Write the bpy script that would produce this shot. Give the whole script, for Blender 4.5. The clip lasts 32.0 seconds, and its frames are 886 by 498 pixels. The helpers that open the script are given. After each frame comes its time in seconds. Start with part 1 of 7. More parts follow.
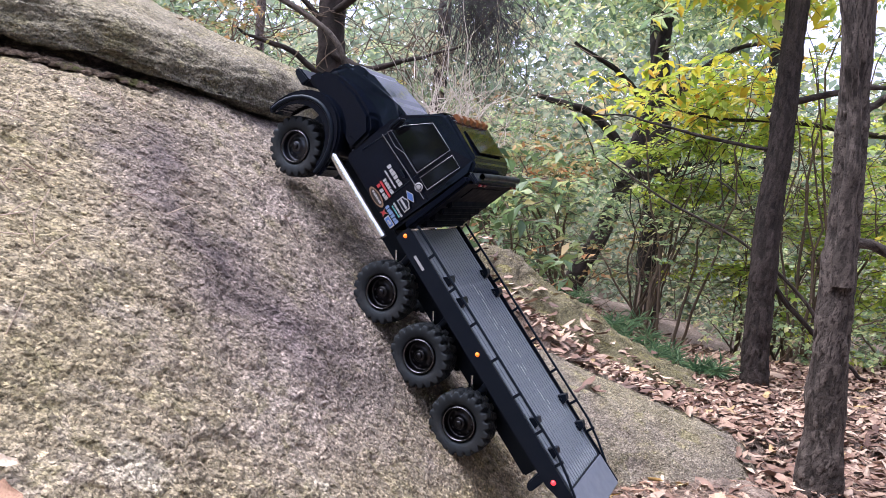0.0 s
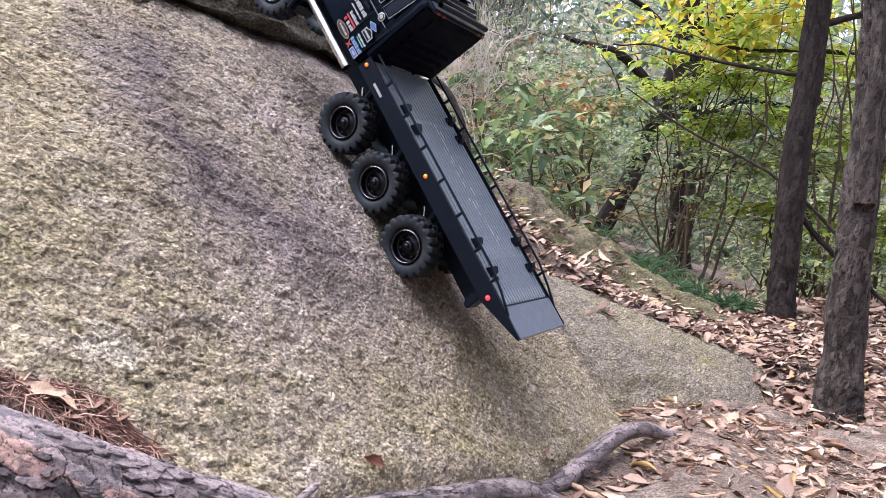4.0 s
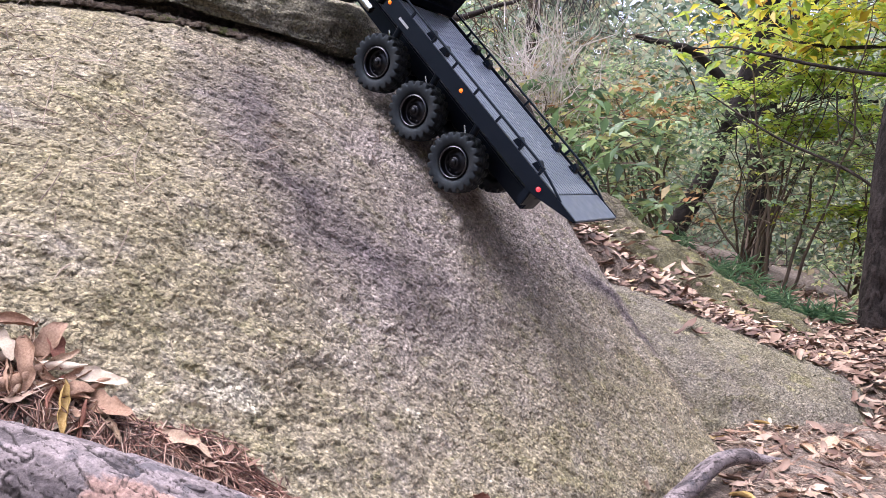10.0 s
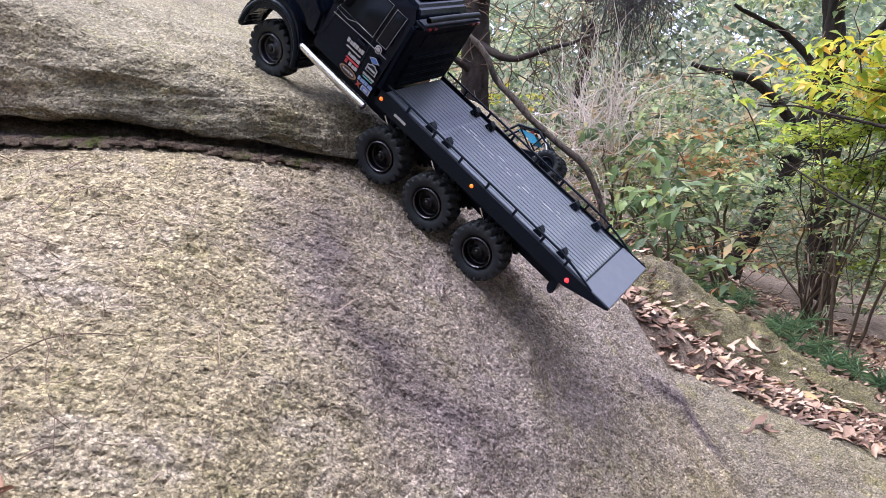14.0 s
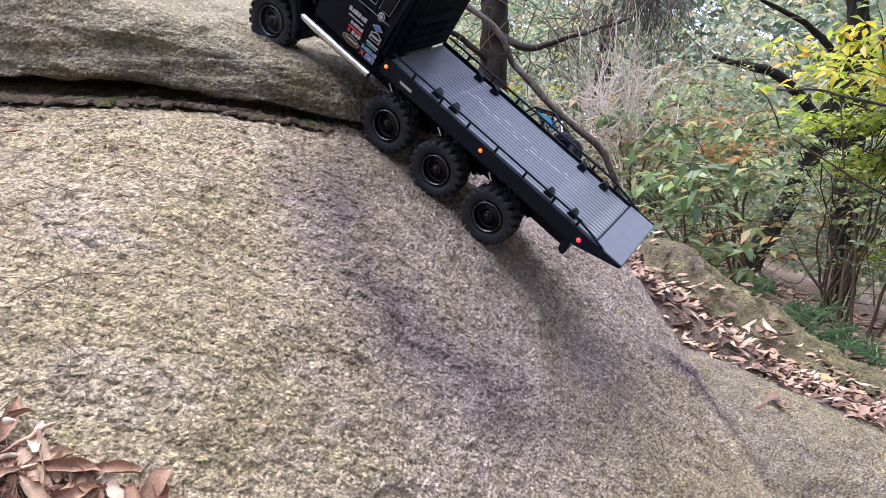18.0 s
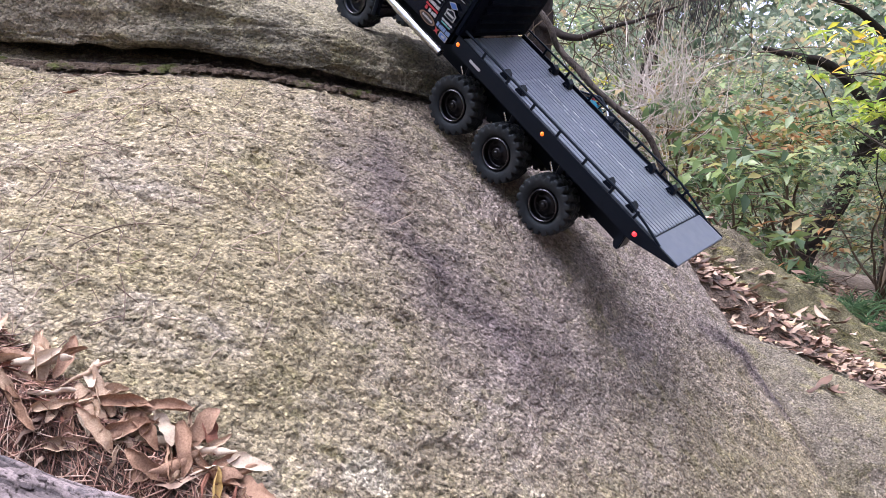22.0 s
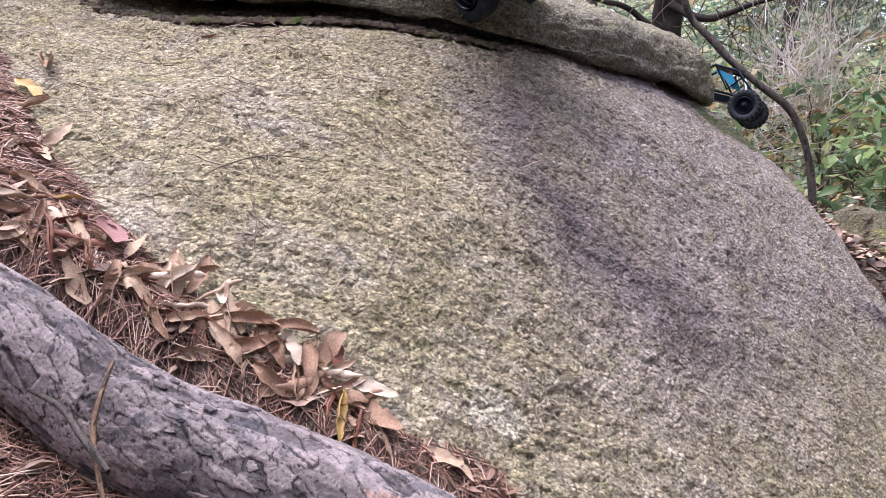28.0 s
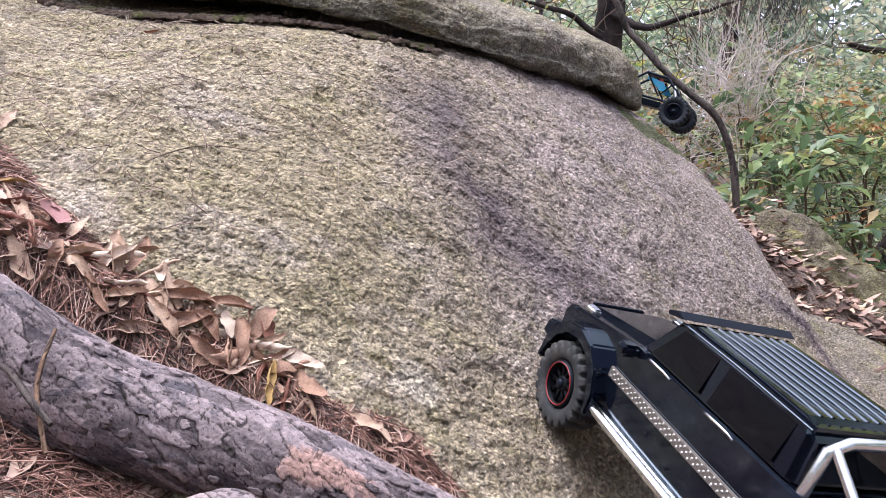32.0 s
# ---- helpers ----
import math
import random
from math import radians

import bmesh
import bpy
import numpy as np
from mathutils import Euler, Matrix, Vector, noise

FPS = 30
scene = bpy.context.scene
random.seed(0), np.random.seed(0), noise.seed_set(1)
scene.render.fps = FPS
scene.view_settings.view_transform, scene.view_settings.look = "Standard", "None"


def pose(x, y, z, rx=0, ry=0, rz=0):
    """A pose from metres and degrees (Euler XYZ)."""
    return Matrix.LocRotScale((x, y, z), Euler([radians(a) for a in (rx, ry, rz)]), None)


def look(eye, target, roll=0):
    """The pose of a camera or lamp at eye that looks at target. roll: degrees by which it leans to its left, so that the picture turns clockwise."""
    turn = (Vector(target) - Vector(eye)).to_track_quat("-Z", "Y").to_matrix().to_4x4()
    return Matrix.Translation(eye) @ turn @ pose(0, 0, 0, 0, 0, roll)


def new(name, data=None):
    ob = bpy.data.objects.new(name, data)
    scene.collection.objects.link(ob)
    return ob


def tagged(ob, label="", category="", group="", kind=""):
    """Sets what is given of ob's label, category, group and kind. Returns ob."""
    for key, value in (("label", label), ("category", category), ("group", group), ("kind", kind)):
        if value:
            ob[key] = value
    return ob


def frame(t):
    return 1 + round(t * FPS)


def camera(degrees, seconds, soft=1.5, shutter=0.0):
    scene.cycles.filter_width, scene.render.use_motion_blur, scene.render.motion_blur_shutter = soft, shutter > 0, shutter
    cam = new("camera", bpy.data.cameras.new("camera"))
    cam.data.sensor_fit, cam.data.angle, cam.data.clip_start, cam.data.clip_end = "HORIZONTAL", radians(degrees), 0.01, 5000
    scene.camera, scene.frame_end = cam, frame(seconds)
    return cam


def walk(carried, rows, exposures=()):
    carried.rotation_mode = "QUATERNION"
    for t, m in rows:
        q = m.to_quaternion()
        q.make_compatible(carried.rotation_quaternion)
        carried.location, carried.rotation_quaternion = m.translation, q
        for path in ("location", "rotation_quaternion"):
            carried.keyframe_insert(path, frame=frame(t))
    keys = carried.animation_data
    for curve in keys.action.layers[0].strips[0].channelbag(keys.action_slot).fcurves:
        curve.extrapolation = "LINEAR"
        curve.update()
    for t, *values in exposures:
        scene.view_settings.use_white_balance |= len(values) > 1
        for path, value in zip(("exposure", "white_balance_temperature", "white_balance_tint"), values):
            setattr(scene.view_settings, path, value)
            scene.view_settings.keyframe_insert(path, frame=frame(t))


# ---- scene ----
cam = camera(62.0, 32.0, soft=0.8)
METRES, EYE, TILT, LEAN, TURN = 1.45, 0.70, -3.0, 0.0, 0.0
ROWS = [
    (0.0, 0.0, 0.0, 0.0, 0.0, 0.0, -0.0),
    (0.5, 0.0344, 0.0298, -0.0242, 1.45, -0.17, -0.04),
    (1.0, 0.0359, 0.0111, -0.0339, 2.57, -0.4, -0.03),
    (1.5, 0.021, -0.0042, -0.0422, 3.29, -0.96, 0.2),
    (2.0, 0.0431, 0.0257, -0.0448, 3.48, -1.88, 0.56),
    (2.5, 0.0426, 0.0195, -0.0502, 3.37, -2.62, 0.78),
    (3.0, 0.0374, -0.0045, -0.0575, 3.09, -2.97, 0.89),
    (3.5, 0.0497, 0.0114, -0.0623, 2.72, -3.14, 1.0),
    (5.5, 0.0399, 0.0013, -0.064, 3.29, -3.34, 1.27),
    (6.0, 0.0271, -0.0091, -0.0657, 3.59, -3.38, 1.29),
    (6.5, 0.0328, -0.0106, -0.0708, 3.79, -3.42, 1.36),
    (7.0, 0.0364, -0.0062, -0.0745, 3.99, -3.46, 1.42),
    (7.5, 0.0303, -0.0155, -0.0785, 4.07, -3.51, 1.45),
    (8.0, 0.0318, -0.0152, -0.0794, 4.07, -3.52, 1.47),
    (8.5, 0.0161, -0.0107, -0.078, 4.24, -3.55, 1.49),
    (9.0, 0.0109, -0.0153, -0.0782, 4.88, -3.55, 1.55),
    (9.5, 0.0189, -0.0087, -0.0738, 6.08, -3.5, 1.63),
    (10.0, 0.0112, 0.0074, -0.0243, 7.58, -3.3, 1.73),
    (10.5, 0.0038, 0.0222, 0.0321, 9.07, -3.15, 1.71),
    (11.0, -0.0078, 0.0163, 0.1196, 10.24, -2.97, 1.61),
    (11.5, -0.027, 0.0168, 0.1707, 11.04, -2.86, 1.57),
    (12.0, -0.0349, 0.034, 0.1955, 11.48, -2.85, 1.54),
    (12.5, -0.0319, 0.0281, 0.1732, 11.67, -2.89, 1.47),
    (13.0, -0.0253, 0.0225, 0.1552, 11.63, -2.85, 1.41),
    (13.5, -0.0267, 0.0279, 0.1516, 11.45, -2.83, 1.32),
    (14.0, -0.0168, 0.0161, 0.136, 11.21, -2.86, 1.26),
    (14.5, -0.0157, 0.0253, 0.1362, 11.07, -2.86, 1.18),
    (16.5, -0.001, 0.0116, 0.1023, 11.97, -2.88, 1.08),
    (17.0, -0.005, 0.0109, 0.0983, 12.26, -2.88, 1.02),
    (17.5, 0.0001, 0.0031, 0.0911, 12.52, -2.87, 0.98),
    (18.0, -0.0032, 0.0049, 0.088, 12.76, -2.86, 0.94),
    (18.5, -0.0078, -0.0012, 0.0849, 13.03, -2.86, 0.89),
    (19.0, -0.0082, 0.0001, 0.0797, 13.37, -2.86, 0.86),
    (19.5, -0.0015, -0.0004, 0.0776, 13.72, -2.84, 0.84),
    (20.0, -0.001, 0.0026, 0.074, 14.09, -2.83, 0.8),
    (20.5, 0.0019, -0.0018, 0.0674, 14.47, -2.82, 0.76),
    (21.0, 0.0081, 0.0011, 0.0593, 14.87, -2.82, 0.71),
    (21.5, 0.0061, 0.0019, 0.0508, 15.32, -2.82, 0.66),
    (22.0, -0.0077, 0.0029, 0.0472, 15.99, -2.81, 0.6),
    (22.5, -0.0211, 0.0157, 0.0438, 17.0, -2.81, 0.56),
    (23.0, -0.0124, 0.022, 0.0371, 18.04, -2.81, 0.56),
    (23.5, -0.0013, 0.0144, 0.033, 18.8, -2.77, 0.5),
    (24.0, -0.0176, 0.0113, 0.0264, 19.34, -2.75, 0.4),
    (24.5, -0.0192, 0.0144, 0.023, 19.82, -2.76, 0.31),
    (26.5, -0.0274, 0.0166, 0.0111, 21.76, -2.7, -0.03),
    (27.0, -0.0327, 0.0164, 0.0053, 22.5, -2.72, -0.1),
    (27.5, -0.0343, 0.0184, -0.0092, 23.62, -2.72, -0.15),
    (28.0, -0.0307, 0.0247, -0.011, 24.9, -2.71, -0.23),
    (28.5, -0.0386, 0.0326, -0.009, 25.97, -2.71, -0.32),
    (29.0, -0.0249, 0.0293, 0.0067, 26.2, -2.62, -0.43),
    (29.5, -0.0239, 0.0275, 0.0056, 25.64, -2.63, -0.59),
    (30.0, -0.0207, 0.0054, 0.007, 24.74, -2.59, -0.73),
    (30.5, -0.0063, -0.0096, -0.0001, 23.94, -2.57, -0.84),
    (31.0, 0.01, -0.0098, -0.0144, 23.22, -2.56, -0.9),
    (31.5, 0.0114, -0.0124, -0.0163, 22.32, -2.58, -0.98),
    (32.0, 0.0113, -0.0151, -0.0216, 21.14, -2.59, -1.03),
]
walk(cam, [(t, pose(0, 0, EYE, TILT, LEAN, TURN) @ pose(METRES * x, METRES * y, METRES * z, 90 + pitch, roll, yaw)) for t, x, y, z, yaw, pitch, roll in ROWS],
     [(0.0, 0.0), (20.0, 0.0), (24.0, -0.11), (28.0, -0.14), (32.0, -0.12)])

# ---------------------------------------------------------------- light
world = bpy.data.worlds.new("sky")
scene.world = world
world.use_nodes = True
wn, wl = world.node_tree.nodes, world.node_tree.links
SUN_EL, SUN_AZ = 75.0, 262.0
sky = wn.new("ShaderNodeTexSky")
sky.sky_type, sky.sun_disc = "NISHITA", False
sky.sun_elevation, sky.sun_rotation = radians(SUN_EL), radians(SUN_AZ)
sky.air_density, sky.dust_density, sky.ozone_density = 1.0, 6.0, 0.6
veil = wn.new("ShaderNodeHueSaturation")
veil.inputs["Saturation"].default_value, veil.inputs["Value"].default_value = 0.22, 2.1
wl.new(sky.outputs["Color"], veil.inputs["Color"])
cloud = wn.new("ShaderNodeMix")
cloud.data_type = "RGBA"
cloud.inputs[0].default_value = 0.75
cloud.inputs[7].default_value = (10.4, 10.8, 16.4, 1)
wl.new(veil.outputs["Color"], cloud.inputs[6])
wl.new(cloud.outputs[2], wn["Background"].inputs["Color"])
wn["Background"].inputs["Strength"].default_value = 0.15
sun = new("sun", bpy.data.lights.new("sun", "SUN"))
sun.data.energy, sun.data.angle, sun.data.color = 8.2, radians(58), (0.98, 0.955, 1.0)
sun.matrix_world = look((math.sin(radians(SUN_AZ)), math.cos(radians(SUN_AZ)), math.tan(radians(SUN_EL))), (0, 0, 0))
scene.view_settings.exposure = 0.0


# ---------------------------------------------------------------- number tools
def lattice(ix, iy, iz, seed):
    h = (ix * 374761393 + iy * 668265263 + iz * 2147483647 + seed * 974634777) & 0xFFFFFFFF
    h = ((h ^ (h >> 13)) * 1274126177) & 0xFFFFFFFF
    return ((h ^ (h >> 16)) & 0xFFFF) / 65535.0


def vnoise(p, seed=0):
    """Smooth noise in -1..1 at the points p (N x 3)."""
    p = np.asarray(p, float)
    i = np.floor(p).astype(np.int64)
    f = p - i
    f = f * f * f * (f * (f * 6 - 15) + 10)
    out = 0
    for a in (0, 1):
        for b in (0, 1):
            for c in (0, 1):
                w = (f[:, 0] if a else 1 - f[:, 0]) * (f[:, 1] if b else 1 - f[:, 1]) * (f[:, 2] if c else 1 - f[:, 2])
                out = out + w * lattice(i[:, 0] + a, i[:, 1] + b, i[:, 2] + c, seed)
    return out * 2 - 1


def fbm(p, octaves=4, seed=0, gain=0.5):
    p = np.asarray(p, float)
    out, amp = 0, 1.0
    for k in range(octaves):
        out = out + amp * vnoise(p * 2.03 ** k + 17.3 * k, seed + k)
        amp *= gain
    return out


def smooth(a, b, x):
    t = np.clip((x - a) / (b - a), 0, 1)
    return t * t * (3 - 2 * t)


def quick_mesh(name, verts, quads):
    """A mesh from arrays; faces of three or four corners."""
    me = bpy.data.meshes.new(name)
    verts, quads = np.asarray(verts, np.float32), np.asarray(quads, np.int32)
    n, k = quads.shape
    me.vertices.add(len(verts))
    me.vertices.foreach_set("co", verts.ravel())
    me.loops.add(n * k)
    me.loops.foreach_set("vertex_index", quads.ravel())
    me.polygons.add(n)
    me.polygons.foreach_set("loop_start", np.arange(0, n * k, k, dtype=np.int32))
    me.update(calc_edges=True)
    me.validate()
    return me


def shade(me, on=True):
    me.polygons.foreach_set("use_smooth", np.full(len(me.polygons), on))
    return me


def grid_quads(nu, nv, wrap=False):
    """Faces of a grid of nu x nv points; wrap closes it along v."""
    u, v = np.meshgrid(np.arange(nu - 1), np.arange(nv if wrap else nv - 1), indexing="ij")
    a = (u * nv + v).ravel()
    b = (u * nv + (v + 1) % nv).ravel()
    return np.stack([a, a + nv, b + nv, b], 1)


def tube(points, radii, sides=10, rough=0.0, freq=20.0, seed=0, closed=True):
    """Verts and faces of a tube along points, with uneven bark."""
    P = np.asarray(points, float)
    R = np.asarray(radii, float)
    T = np.gradient(P, axis=0)
    T /= np.linalg.norm(T, axis=1)[:, None] + 1e-9
    ref = np.array([0.31, 0.93, 0.17])
    U = np.cross(T, ref)
    U /= np.linalg.norm(U, axis=1)[:, None] + 1e-9
    V = np.cross(T, U)
    a = np.linspace(0, 2 * np.pi, sides, endpoint=False)
    ring = np.cos(a)[None, :, None] * U[:, None] + np.sin(a)[None, :, None] * V[:, None]
    X = P[:, None] + ring * R[:, None, None]
    if rough:
        d = fbm(X.reshape(-1, 3) * freq, 3, seed).reshape(len(P), sides, 1)
        X = X + ring * d * rough
    return X.reshape(-1, 3), grid_quads(len(P), sides, True)


def spline(ctrl, n):
    """n points of a smooth curve through the control rows."""
    C = np.asarray(ctrl, float)
    C = np.vstack([2 * C[0] - C[1], C, 2 * C[-1] - C[-2]])
    out = []
    m = len(C) - 3
    for s in np.linspace(0, m - 1e-6, n):
        k = int(s)
        t = s - k
        a, b, c, d = C[k:k + 4]
        out.append(0.5 * (2 * b + (c - a) * t + (2 * a - 5 * b + 4 * c - d) * t * t + (3 * b - a - 3 * c + d) * t ** 3))
    return np.array(out)


def gather(pieces):
    """Several (verts, faces) as one."""
    V, Q, n = [], [], 0
    for v, q in pieces:
        V.append(v)
        Q.append(q + n)
        n += len(v)
    return np.vstack(V), np.vstack(Q)


def part(name, me, material, parent, label=""):
    """One mesh object under a thing or a part."""
    if isinstance(me, bmesh.types.BMesh):
        bm, me = me, bpy.data.meshes.new(name)
        bm.to_mesh(me)
        bm.free()
    ob = new(name, me)
    if not me.materials:
        me.materials.append(material)
    ob.parent = parent
    return tagged(ob, label)


def thing(name, me, material, label, category, group="", kind="", m=None):
    if isinstance(me, bmesh.types.BMesh):
        bm, me = me, bpy.data.meshes.new(name)
        bm.to_mesh(me)
        bm.free()
    if me is not None and not me.materials:
        me.materials.append(material)
    ob = new(name, me)
    if m is not None:
        ob.matrix_world = m
    return tagged(ob, label, category, group, kind)


# ---------------------------------------------------------------- materials
def material(name, rough=0.8, metal=0.0, color=(0.5, 0.5, 0.5)):
    m = bpy.data.materials.new(name)
    m.use_nodes = True
    b = m.node_tree.nodes["Principled BSDF"]
    b.inputs["Base Color"].default_value = (*color, 1)
    b.inputs["Roughness"].default_value, b.inputs["Metallic"].default_value = rough, metal
    return m


class Graph:
    """Short names for the nodes that the materials use."""

    def __init__(self, m):
        self.t = m.node_tree
        self.b = self.t.nodes["Principled BSDF"]
        self.co = self.t.nodes.new("ShaderNodeTexCoord").outputs["Object"]

    def link(self, a, b):
        self.t.links.new(a, b)

    def noise(self, scale, detail=4, rough=0.6, distort=0.0, stretch=None, at=None):
        n = self.t.nodes.new("ShaderNodeTexNoise")
        n.inputs["Scale"].default_value, n.inputs["Detail"].default_value = scale, detail
        n.inputs["Roughness"].default_value, n.inputs["Distortion"].default_value = rough, distort
        src = at or self.co
        if stretch:
            mp = self.t.nodes.new("ShaderNodeMapping")
            mp.inputs["Scale"].default_value = stretch
            self.link(src, mp.inputs["Vector"])
            src = mp.outputs["Vector"]
        self.link(src, n.inputs["Vector"])
        return n.outputs["Fac"]

    def warped(self, scale, reach):
        """The place pushed about by noise, so that cells come out ragged."""
        n = self.t.nodes.new("ShaderNodeTexNoise")
        n.inputs["Scale"].default_value, n.inputs["Detail"].default_value, n.inputs["Roughness"].default_value = scale, 3, 0.65
        self.link(self.co, n.inputs["Vector"])
        v = self.t.nodes.new("ShaderNodeVectorMath")
        v.operation = "MULTIPLY_ADD"
        self.link(n.outputs["Color"], v.inputs[0])
        v.inputs[1].default_value = (reach, reach, reach)
        self.link(self.co, v.inputs[2])
        return v.outputs["Vector"]

    def cells(self, scale, feature="F1", out="Distance", stretch=None, at=None):
        n = self.t.nodes.new("ShaderNodeTexVoronoi")
        n.feature = feature
        n.inputs["Scale"].default_value = scale
        src = at or self.co
        if stretch:
            mp = self.t.nodes.new("ShaderNodeMapping")
            mp.inputs["Scale"].default_value = stretch
            self.link(src, mp.inputs["Vector"])
            src = mp.outputs["Vector"]
        self.link(src, n.inputs["Vector"])
        return n.outputs[out]

    def ramp(self, fac, stops):
        r = self.t.nodes.new("ShaderNodeValToRGB")
        e = r.color_ramp.elements
        while len(e) < len(stops):
            e.new(0.5)
        for k, (pos, col) in enumerate(stops):
            e[k].position = pos
            e[k].color = (*col, 1) if isinstance(col, tuple) else (col, col, col, 1)
        self.link(fac, r.inputs["Fac"])
        return r.outputs["Color"]

    def mix(self, fac, a, b, how="MIX"):
        n = self.t.nodes.new("ShaderNodeMix")
        n.data_type, n.blend_type = "RGBA", how
        for value, slot in ((fac, n.inputs[0]), (a, n.inputs[6]), (b, n.inputs[7])):
            if isinstance(value, (int, float)):
                slot.default_value = value
            elif isinstance(value, tuple):
                slot.default_value = (*value, 1)
            else:
                self.link(value, slot)
        return n.outputs[2]

    def math(self, how, a, b=0.0):
        n = self.t.nodes.new("ShaderNodeMath")
        n.operation = how
        for value, slot in ((a, n.inputs[0]), (b, n.inputs[1])):
            if isinstance(value, (int, float)):
                slot.default_value = value
            else:
                self.link(value, slot)
        return n.outputs[0]

    def island(self):
        return self.t.nodes.new("ShaderNodeNewGeometry").outputs["Random Per Island"]

    def any(self):
        return self.t.nodes.new("ShaderNodeObjectInfo").outputs["Random"]

    def color(self, c):
        self.link(c, self.b.inputs["Base Color"])

    def rough(self, c):
        self.link(c, self.b.inputs["Roughness"])

    def bump(self, height, strength=0.5, distance=0.01, after=None):
        n = self.t.nodes.new("ShaderNodeBump")
        n.inputs["Strength"].default_value, n.inputs["Distance"].default_value = strength, distance
        self.link(height, n.inputs["Height"])
        if after:
            self.link(after, n.inputs["Normal"])
        self.link(n.outputs["Normal"], self.b.inputs["Normal"])
        return n.outputs["Normal"]


def granite(name, ochre, purple, pale, moss=0.25, stained=False, dirt_shade=(0.092, 0.066, 0.082)):
    m = material(name, 0.85)
    g = Graph(m)
    lie = (0.55, 1.0, 1.15)
    big = g.noise(2.2, 3, 0.55, 0.4)
    mid = g.noise(11.0, 6, 0.7, 0.5, lie)
    patch = g.noise(5.0, 5, 0.65, 0.8, lie)
    lump = g.noise(48.0, 4, 0.6, 0.0, lie)
    stone = (0.8, 1.0, 1.0)
    ragged = g.warped(150.0, 0.0035)
    dome, dome2 = g.cells(175.0, "F1", "Distance", stone, ragged), g.cells(310.0, "F1", "Distance", stone, ragged)
    step = g.cells(175.0, "F1", "Color", stone, ragged)
    fine = g.noise(420.0, 3, 0.6)
    lichen = g.noise(20.0, 6, 0.7, 0.5, lie)
    feldspar = g.cells(310.0, "F1", "Color", stone, ragged)
    if stained:
        def field(attribute):
            n = m.node_tree.nodes.new("ShaderNodeAttribute")
            n.attribute_name = attribute
            return n.outputs["Fac"]
        share = g.math("ADD", field("bare"), g.math("MULTIPLY", g.math("SUBTRACT", patch, 0.5), 1.6))
        base = g.mix(g.ramp(share, [(0.0, 0.0), (1.0, 1.0)]), ochre, purple)
    else:
        base = g.mix(g.ramp(big, [(0.42, 0.0), (0.58, 1.0)]), ochre, purple)
    base = g.mix(g.ramp(mid, [(0.50, 0.0), (0.72, 0.7)]), base, pale)
    base = g.mix(g.ramp(lichen, [(0.53, 0.0), (0.64, moss)]), base, (0.27, 0.24, 0.085))
    base = g.mix(g.ramp(g.noise(26.0, 6, 0.8, 0.4, lie), [(0.60, 0.0), (0.70, 0.16)]), base, (0.095, 0.085, 0.08))
    if stained:
        # Real streaks plus shade painted into the colour, both from one field.
        stain_shade_mix = g.math("ADD", field("stain_shade"), g.math("MULTIPLY", g.math("SUBTRACT", mid, 0.5), 0.7))
        base = g.mix(g.ramp(stain_shade_mix, [(0.08, 0.0), (0.80, 0.88)]), base, dirt_shade)
        white = g.math("ADD", field("white"), g.math("MULTIPLY", g.math("SUBTRACT", lump, 0.5), 1.2))
        base = g.mix(g.ramp(white, [(0.40, 0.0), (0.65, 0.9)]), base, (0.54, 0.47, 0.37))
        base = g.mix(g.ramp(g.math("ADD", field("moss"), g.math("SUBTRACT", lump, 0.5)), [(0.45, 0.0), (0.6, 0.9)]), base, (0.07, 0.085, 0.02))
    base = g.mix(1.0, base, g.ramp(patch, [(0.30, 0.84), (0.5, 1.0), (0.70, 1.14)]), "MULTIPLY")
    base = g.mix(1.0, base, g.ramp(lump, [(0.34, 0.88), (0.48, 1.0), (0.66, 1.1)]), "MULTIPLY")
    base = g.mix(0.65, base, g.ramp(step, [(0.1, 0.58), (0.5, 0.98), (0.9, 1.5)]), "MULTIPLY")
    base = g.mix(0.85, base, g.ramp(feldspar, [(0.1, 0.50), (0.5, 1.0), (0.9, 1.62)]), "MULTIPLY")
    g.color(base)
    n1 = g.bump(lump, 1.0, 0.005)
    flake = g.ramp(g.noise(90.0, 5, 0.62, 0.3, (0.7, 1.0, 1.1)), [(0.36, 0.0), (0.45, 0.35), (0.49, 0.8), (0.64, 1.0)])
    n2 = g.bump(flake, 1.0, 0.0065, n1)
    grit = g.math("SUBTRACT", g.math("MULTIPLY", step, 0.55), g.math("ADD", dome, g.math("MULTIPLY", dome2, 0.35)))
    n3 = g.bump(grit, 1.0, 0.0080, n2)
    g.bump(fine, 1.0, 0.0014, n3)
    return m


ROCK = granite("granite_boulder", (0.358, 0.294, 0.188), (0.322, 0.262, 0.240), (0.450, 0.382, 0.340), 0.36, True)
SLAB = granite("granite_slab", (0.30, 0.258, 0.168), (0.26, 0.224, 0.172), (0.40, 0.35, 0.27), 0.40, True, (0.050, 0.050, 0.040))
TAIL = granite("granite_mossy", (0.245, 0.208, 0.140), (0.235, 0.195, 0.160), (0.34, 0.295, 0.235), 0.42)


MOSSY = granite("granite_overgrown", (0.16, 0.14, 0.075), (0.165, 0.135, 0.10), (0.24, 0.205, 0.15), 0.7)


